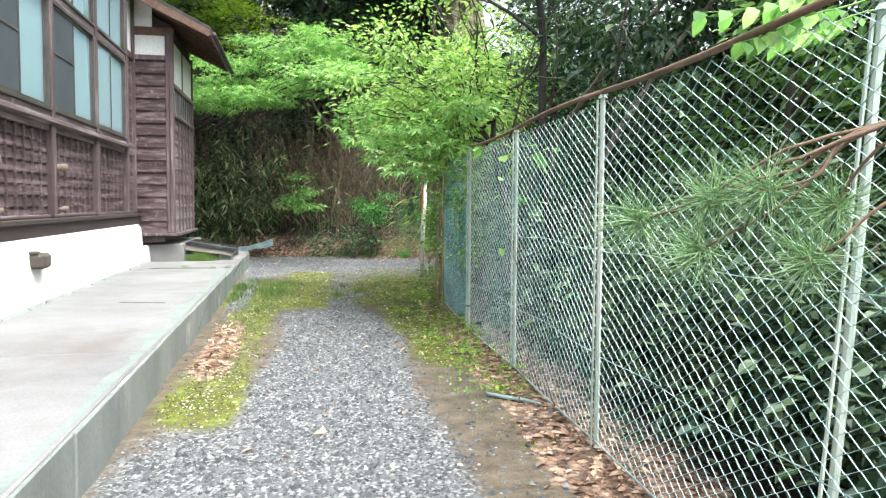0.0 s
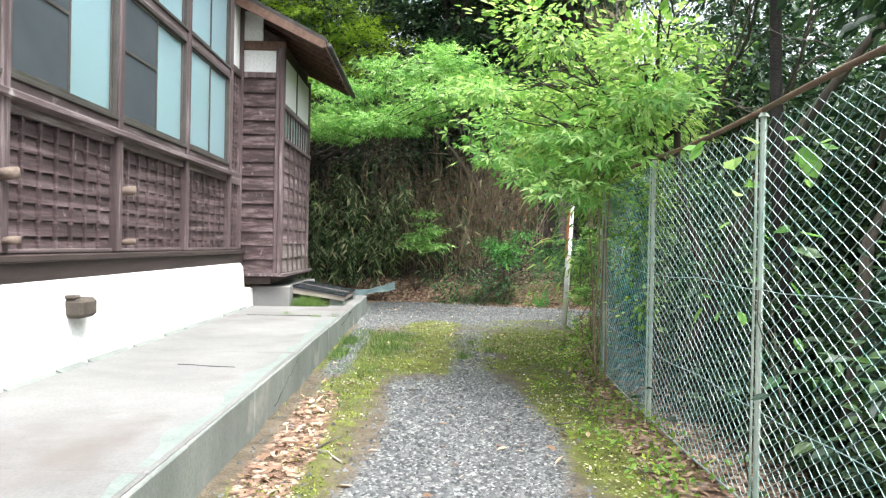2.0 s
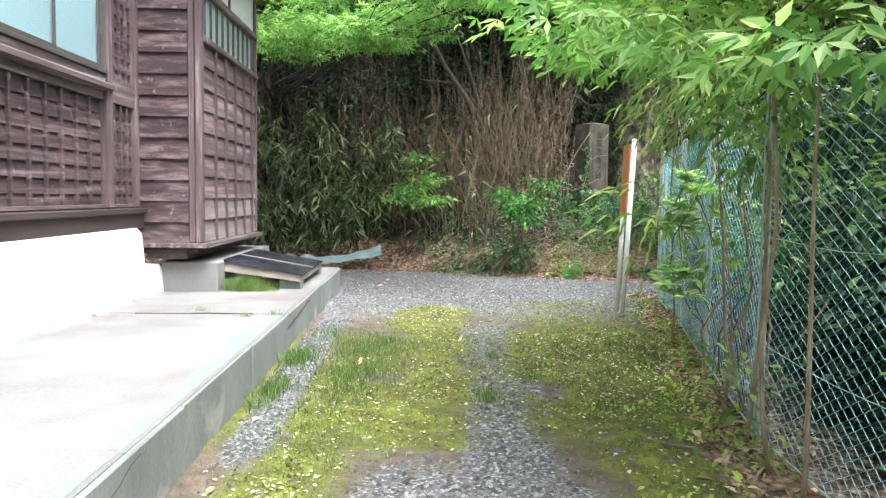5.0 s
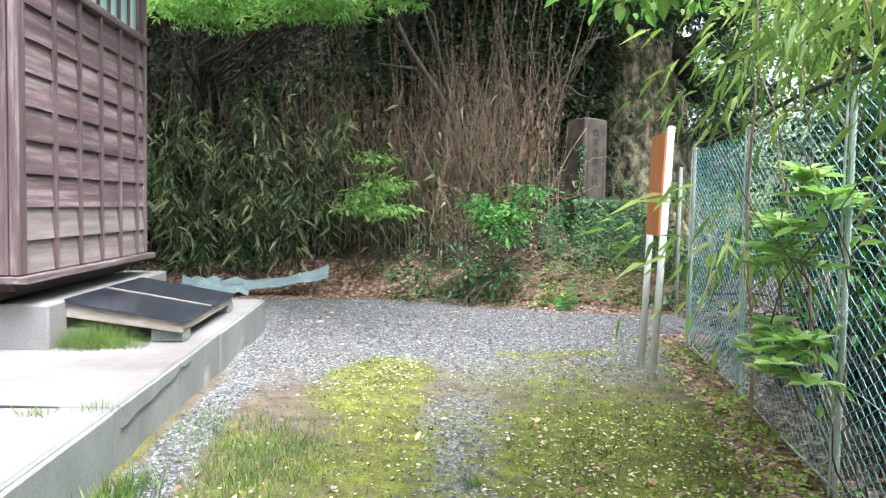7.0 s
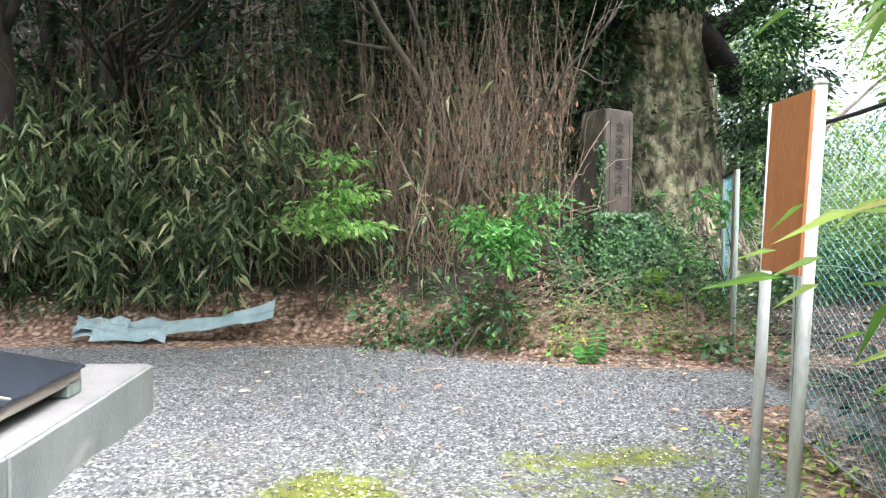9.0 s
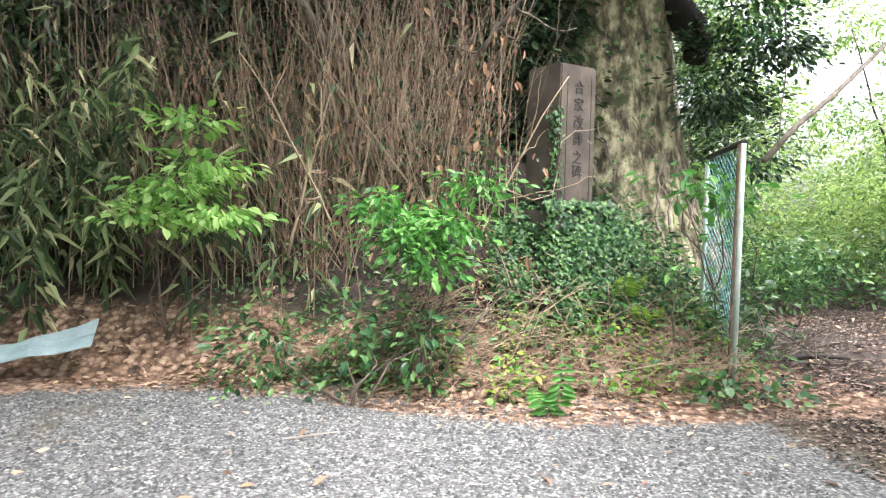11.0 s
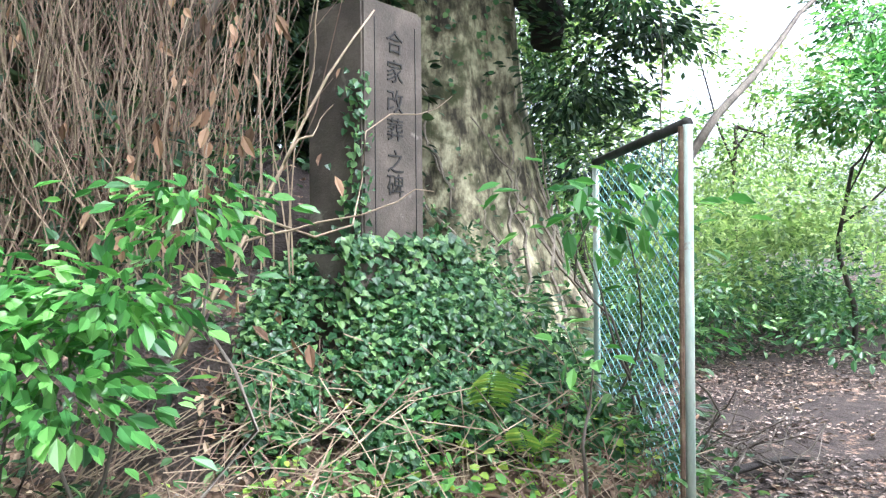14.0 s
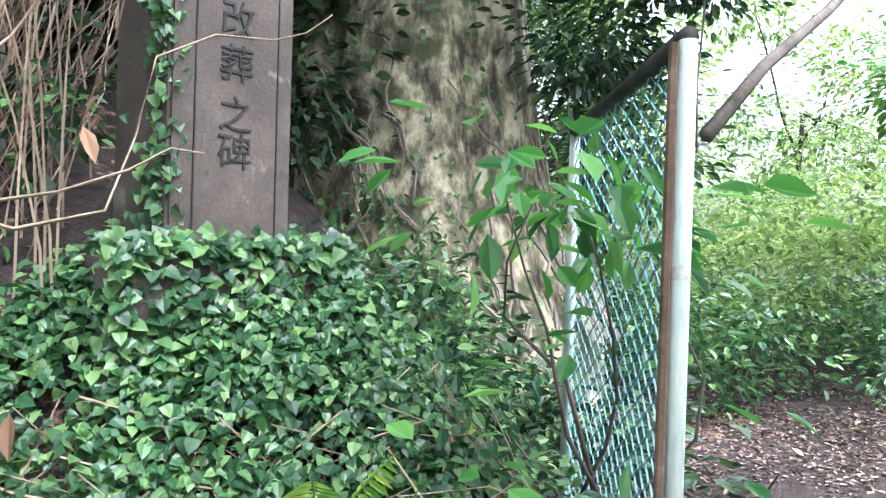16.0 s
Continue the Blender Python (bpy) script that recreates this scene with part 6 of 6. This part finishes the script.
def fern(name, base, length, n, mat, label, face=-1.57, spread=2.4, lift=0.05, rise=0.0):
    t = thing(name, (base[0], base[1], float(height(base[0], base[1]))), label, "fern")
    z = float(height(base[0], base[1]))
    for k in range(n):
        g = Geo()
        a = face + (k - (n - 1) / 2) * spread / max(n, 1)
        q = np.linspace(0, 1, 16)
        L = length * rng.uniform(0.8, 1.1)
        r = q * L * (0.8 - 0.45 * rise)
        pts = np.column_stack([base[0] + np.cos(a) * r, base[1] + np.sin(a) * r, z + lift * np.minimum(q * 5, 1) + L * (0.85 * q - 0.6 * (1 - 0.8 * rise) * q * q)])
        g.tube(pts, np.linspace(0.004, 0.001, 16), 3)
        side = np.array([-math.sin(a), math.cos(a), 0])
        for sgn in (-1, 1):
            m = len(q) - 2
            d = np.tile(side * sgn, (m, 1)) + np.array([math.cos(a), math.sin(a), -0.15]) * 0.4
            g.leaves(pts[1:-1], d, np.tile([-0.5 * rise, -0.85 * rise, 1.0 - 0.5 * rise], (m, 1)), L * 0.27 * np.sin(np.pi * (0.12 + 0.86 * q[1:-1])), "broad", 0.36)
        part("frond", g, mat, t)


fern("fern", (3.72, 19.7), 0.46, 2, L_FERN, "yellow-green fern on the mound", -1.0, 3.4, 0.14, 0.7)
fern("fern", (3.85, 19.5), 0.36, 3, L_FERN, "pale yellow fern at the foot of the mound", -1.2, 3.6, 0.12, 0.6)


def upright_seedling():
    x, y = 2.72, 18.55
    z = float(height(x, y))
    t = thing("seedling", (x, y, z), "upright green seedling with paired leaflets", "seedling")
    for k, (dx, dy, h) in enumerate(((0.02, -0.05, 0.42), (-0.10, 0.05, 0.18))):
        q = np.linspace(0, 1, 10)
        pts = np.column_stack([x + dx * q * 1.5, y + dy * q * 1.5, z + h * q])
        fr = part("frond", Geo().tube(pts, np.linspace(0.004, 0.0015, 10), 4), L_SHRUB, t)
        for i in range(2, 10):
            for sgn in (-1, 1):
                d = np.array([sgn * 1.0, -0.25, -0.15]) + rng.normal(size=3) * 0.12
                part("leaflet", Geo().leaves(pts[i], d, [0.0, -1.0, 0.5], 0.13 * math.sin(math.pi * (0.25 + 0.65 * q[i])), "broad", 0.7), L_SHRUB, fr)


upright_seedling()
fern("fern", (5.4, 20.4), 0.45, 4, L_DARK, "dark green fern beside the path", -1.0, 3.0)


def trunk_radius(z, a):
    """The old trunk: nearly even above, with a root flare towards the path."""
    flare = np.exp(-np.maximum(z - 0.8, 0) / 1.05)
    return 1.20 + flare * (0.28 + 0.32 * np.maximum(np.cos(a + 0.75), 0)) - 0.015 * z


def big_tree():
    cx, cy = 5.35, 24.0
    t = thing("old_tree", (cx, cy, 1.0), "massive old tree trunk with pale peeling bark and creepers", "tree")
    g = Geo()
    rows, sides = 26, 40
    zz = np.linspace(-0.3, 9.0, rows)
    a = np.arange(sides) * 2 * math.pi / sides
    v = []
    for z in zz:
        r = trunk_radius(z, a)
        lob = 1 + 0.07 * np.sin(a * 3 + 0.4) * math.exp(-max(z, 0) / 3) + 0.04 * np.sin(a * 7 + z * 0.6) + 0.03 * np.sin(a * 13 - z * 1.1)
        v += [(cx + q * math.cos(b) - 0.06 * z, cy + q * math.sin(b), z) for b, q in zip(a, r * lob)]
    f = [(i * sides + j, i * sides + (j + 1) % sides, (i + 1) * sides + (j + 1) % sides, (i + 1) * sides + j) for i in range(rows - 1) for j in range(sides)]
    g.add(v, f)
    part("trunk", g, BARK, t, "", True)
    g = Geo()
    p, r = limb((5.85, 23.25, 4.8), (6.1, 22.85, 3.5), 0.30, 0.15, 0.06, 7, 2)
    g.tube(p, r, 9)
    p, r = limb((5.7, 23.3, 4.3), (8.4, 22.2, 6.0), 0.22, 0.08, 0.025, 9, 4)
    g.tube(p, r, 9)
    p, r = limb((5.0, 23.6, 6.0), (3.0, 20.5, 8.5), 0.36, 0.12, 0.06, 9, 5)
    g.tube(p, r, 9)
    part("limb", g, DARKLIMB, t, "black dead limb", True)
    g = Geo()
    for k in range(26):
        b = rng.uniform(-2.5, -0.7)
        z, top, drift = 0.8, rng.uniform(1.8, 3.3), rng.normal() * 0.02
        pts = []
        while z < top:
            rr = float(trunk_radius(z, b)) * 1.05 + 0.02
            pts.append((cx + rr * math.cos(b) - 0.06 * z, cy + rr * math.sin(b), z))
            z += 0.10
            b += drift + rng.normal() * 0.028
        if len(pts) > 2:
            g.tube(pts, np.linspace(rng.uniform(0.016, 0.034), 0.007, len(pts)), 5)
    part("creeper", g, CREEPER, t, "woody creeper stems")
    g = Geo()
    n = 1500
    b, z = rng.uniform(-2.9, -0.2, n), rng.uniform(0.9, 4.6, n)
    keep = vnoise(b * 3, z, 0.5, 21) > 0.5
    b, z = b[keep], z[keep]
    rr = trunk_radius(z, b) * 1.05 + 0.03
    p = np.column_stack([cx + rr * np.cos(b) - 0.06 * z, cy + rr * np.sin(b), z])
    out = np.column_stack([np.cos(b), np.sin(b), np.full(len(b), 0.4)])
    g.leaves(p, out * 0.4 + rng.normal(size=out.shape) * 0.5 - [0, 0, 0.5], out, rng.uniform(0.03, 0.07, len(b)), "round")
    part("creeper_leaves", g, L_IVY, t, "small creeper leaves on the bark", kind="stuff")
    g = Geo()
    # Crowns at (4.3, 17.8) and (7.2, 19.3): added out of view for shade.
    for c, rd, n in (((5.2, 22.0, 8.6), (3.2, 2.2, 1.2), 6000), ((4.3, 17.8, 8.6), (2.6, 1.8, 0.9), 5500), ((7.2, 19.3, 8.6), (2.4, 2.2, 0.9), 5000), ((3.0, 21.0, 8.8), (2.4, 2.2, 1.1), 4500), ((7.6, 22.2, 6.9), (1.6, 1.4, 0.8), 2600), ((6.9, 22.4, 3.9), (0.7, 0.7, 0.9), 1300), ((6.25, 22.5, 3.2), (0.5, 0.4, 0.8), 900), ((4.7, 22.0, 5.3), (1.7, 0.6, 0.7), 2600), ((6.9, 23.0, 2.4), (0.7, 0.6, 0.7), 900), ((5.9, 21.6, 5.2), (1.2, 0.7, 0.6), 2600), ((7.4, 21.7, 5.4), (1.2, 0.8, 0.7), 2200), ((4.6, 21.4, 4.75), (1.0, 0.5, 0.35), 1600)):
        g.leaves(*spray(c, rd, n, 0.11, "broad", 0.5))
    part("crown", g, L_DARK, t)
    g = Geo().leaves(*spray((6.1, 21.8, 4.3), (0.7, 0.5, 1.1), 1500, 0.10, "broad", 0.5))
    part("low_foliage", g, L_IVY, t, "blue-green hanging foliage")


big_tree()


def twigs(name, starts, mat, label, category="branch"):
    """Bare forked branches: (start, end, radius, side twigs)."""
    t = thing(name, starts[0][0], label, category)
    for i, (a, b, r, n) in enumerate(starts):
        g = Geo()
        p, rr = limb(a, b, r, r * 0.35, 0.02, 8, i + 11)
        br = part("branch", g.tube(p, rr, 5), mat, t, "", True)
        for j in range(n):
            k = 2 + j % 5
            d = rng.normal(size=3) * [0.5, 0.3, 0.5] + (np.array(b) - np.array(a)) * 0.35
            q, r2 = limb(p[k], p[k] + d * rng.uniform(0.4, 0.9), r * 0.5, r * 0.15, 0.1, 5, j + 31 * i)
            part("twig", Geo().tube(q, r2, 4), mat, br, "", True)


twigs("bare_branch", [((0.9, 19.9, 1.0), (1.2, 19.7, 2.3), 0.014, 6), ((2.3, 19.6, 1.0), (3.25, 19.9, 2.6), 0.013, 4), ((1.3, 20.1, 1.1), (0.5, 19.8, 2.6), 0.012, 5)], DRYSTEM, "pale bare branches on the bank")
twigs("bare_branch", [((2.9, 8.6, 1.8), (2.3, 6.4, 2.7), 0.018, 7), ((3.2, 7.4, 1.9), (2.5, 5.3, 3.2), 0.02, 8), ((2.6, 9.2, 2.1), (2.5, 7.6, 3.6), 0.015, 6)], BRANCH, "dead grey twigs behind the fence")
twigs("leaning_branch", [((5.2, 19.95, 1.95), (9.2, 21.3, 4.6), 0.032, 0)], BRANCH, "long diagonal branch across the open sky")
twigs("fallen_branch", [((4.9, 19.75, 0.12), (6.25, 19.98, 0.08), 0.042, 0), ((4.8, 19.9, 0.1), (5.4, 19.7, 0.30), 0.008, 3), ((4.7, 20.2, 0.1), (5.3, 20.1, 0.4), 0.007, 3), ((4.7, 19.6, 0.1), (5.2, 19.8, 0.25), 0.006, 2)], DARKLIMB, "dead fallen branch beside the path")
twigs("bank_limb", [((1.6, 22.0, 2.6), (-0.4, 19.9, 5.2), 0.06, 5), ((1.5, 21.8, 2.8), (0.6, 20.6, 5.0), 0.04, 4), ((2.4, 21.4, 2.6), (3.6, 20.6, 4.2), 0.03, 6), ((-3.4, 22.6, 2.2), (-2.8, 21.6, 6.0), 0.08, 4)], BRANCH, "grey limbs leaning out of the dark bank")


def twig_heap():
    g = Geo()
    for _ in range(170):
        x, y = rng.uniform(4.7, 6.1), rng.uniform(19.7, 21.2)
        if bank_depth(x, y) > 0.5:
            continue
        a, L = rng.uniform(0, 6.28), rng.uniform(0.25, 0.8)
        q = np.linspace(-0.5, 0.5, 4)
        px, py = x + np.cos(a) * q * L, y + np.sin(a) * q * L
        g.tube(np.column_stack([px, py, height(px, py) + 0.03 + rng.uniform(0, 0.22) + q * rng.normal() * 0.25 + 0.03 * rng.normal(size=4)]), rng.uniform(0.002, 0.006), 3, False)
    stuff("twig_heap", g, BRANCH, "grey dead twigs heaped beside the path", "twigs")


twig_heap()


def far_woods():
    areas = [(7.0, 22.0, 25.0, 36.0, 0.6, 3.4, 230, 130, 0.9), (9.0, 26.0, 15.0, 30.0, 0.4, 2.8, 200, 130, 0.8), (7.8, 14, 23, 27, 0.5, 1.9, 80, 110, 0.6)]
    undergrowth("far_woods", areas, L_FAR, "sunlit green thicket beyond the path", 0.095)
    undergrowth("thicket", [(7.2, 13, 22.5, 27, 0.0, 0.9, 110, 100, 0.5), (8.5, 16, 17, 24, 0.0, 0.9, 110, 90, 0.5), (8, 20, 25, 31, 0.5, 3.5, 80, 110, 0.9)], L_IVY, "darker low thicket along the path", 0.10)
    for x, y, h in ((9.5, 27.5, 6.5), (12.5, 26.5, 6.0), (14.5, 24, 6.5), (16, 21, 6.0), (11, 31, 7.5), (18, 27, 7), (8.6, 25.6, 5.0), (13, 19.5, 5.5), (16.5, 16.5, 6.0)):
        z = float(height(x, y))
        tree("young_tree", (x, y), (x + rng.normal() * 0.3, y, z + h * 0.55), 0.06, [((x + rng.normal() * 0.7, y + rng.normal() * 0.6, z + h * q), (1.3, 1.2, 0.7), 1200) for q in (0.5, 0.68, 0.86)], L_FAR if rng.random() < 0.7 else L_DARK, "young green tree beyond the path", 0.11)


far_woods()
tree("young_tree", (10.2, 22.6), (10.0, 22.4, 2.4), 0.035, [((9.6, 21.9, 3.1), (0.9, 0.8, 0.55), 1300), ((10.4, 22.0, 4.0), (1.1, 0.9, 0.6), 1500), ((11.3, 21.2, 3.3), (0.9, 0.9, 0.6), 1200)], L_SHRUB, "green tree beside the far end of the path", 0.11)
twigs("hanging_vine", [((7.2, 22.3, 6.0), (6.75, 21.9, 2.2), 0.018, 2)], BRANCH, "thin hanging vine beside the old tree", "vine")
shrub("path_sapling", (4.9, 19.9), [((4.35, 19.70, 1.66), (0.2, 0.12, 0.05), 34), ((4.57, 19.62, 1.67), (0.2, 0.12, 0.06), 44), ((4.75, 19.75, 1.58), (0.2, 0.15, 0.14), 44), ((4.5, 19.4, 1.15), (0.1, 0.15, 0.25), 18)], L_SHRUB, "sapling with large pointed leaves in front of the panel", 0.125, "broad", 0.5)
shrub("path_seedling", (4.2, 18.8), [((4.1, 18.8, 0.12), (0.25, 0.2, 0.06), 70), ((4.5, 18.65, 0.10), (0.22, 0.15, 0.05), 50)], L_IVY, "low broad-leaved seedlings at the path edge", 0.07, "round", 0.5)
shrub("young_shrub", (3.95, 19.3), [((3.95, 19.15, 1.0), (0.10, 0.10, 0.04), 9)], L_SHRUB, "pale young shoot with a whorl of leaves", 0.10, "broad", 0.4, 1.0, 1)


def pine_branch():
    t = thing("pine_branch", (1.5, 1.7, 1.4), "pine branch with long green needles in front of the fence", "pine")
    g = Geo()
    p, r = limb((1.75, 1.55, 1.75), (1.2, 1.75, 1.5), 0.009, 0.005, 0.04, 7, 3)
    g.tube(p, r, 6)
    ends = [(0.95, 1.93, 1.36), (1.05, 1.80, 1.28), (1.2, 1.74, 1.44), (1.25, 1.62, 1.27), (1.40, 1.72, 1.40), (1.12, 1.85, 1.42)]
    for k, e in enumerate(ends):
        q, r = limb(p[3 + k % 3], e, 0.006, 0.004, 0.06, 5, k)
        g.tube(q, r, 5)
    part("twig", g, RUSTY, t, "", True)
    for k, e in enumerate(ends):
        n = 300
        d = rng.normal(size=(n, 3)) + np.array([-0.5, 0.1, 0.0])
        g = Geo().leaves(np.array(e) + rng.normal(size=(n, 3)) * 0.012, d, rng.normal(size=(n, 3)), rng.uniform(0.12, 0.20, n), "blade", 0.22)
        part("needles", g, L_PINE, t)
        b = np.array(e) + np.linspace(0, 1, 5)[:, None] * np.array([-0.022, 0.0, 0.006])
        part("bud", Geo().tube(b, [0.004, 0.008, 0.008, 0.005, 0.001], 6), BUD, t, "red-brown bud", True)


pine_branch()


def ash_sprig():
    t = thing("compound_leaf_sprig", (1.75, 2.4, 2.35), "pale green compound leaves hanging over the fence", "leaves")
    for k, (a, b) in enumerate((((1.95, 2.3, 2.12), (1.55, 2.4, 1.98)), ((2.15, 2.45, 2.14), (1.78, 2.5, 2.02)), ((1.9, 2.2, 2.16), (1.45, 2.5, 2.10)))):
        g = Geo()
        p, r = limb(a, b, 0.004, 0.002, 0.04, 9, k)
        g.tube(p, r, 4)
        for sgn in (-1, 1):
            d = np.cross(np.array(b) - np.array(a), [0, 0, 1.0]) * sgn
            d = d / np.linalg.norm(d) + (np.array(b) - np.array(a)) * 0.6 + np.array([0, 0, -0.5])
            g.leaves(p[2:], np.tile(d, (7, 1)) + rng.normal(size=(7, 3)) * 0.1, np.tile([0.2, -0.5, 1.0], (7, 1)), 0.11, "broad", 0.9)
        part("leaf", g, L_MAPLE, t)


ash_sprig()
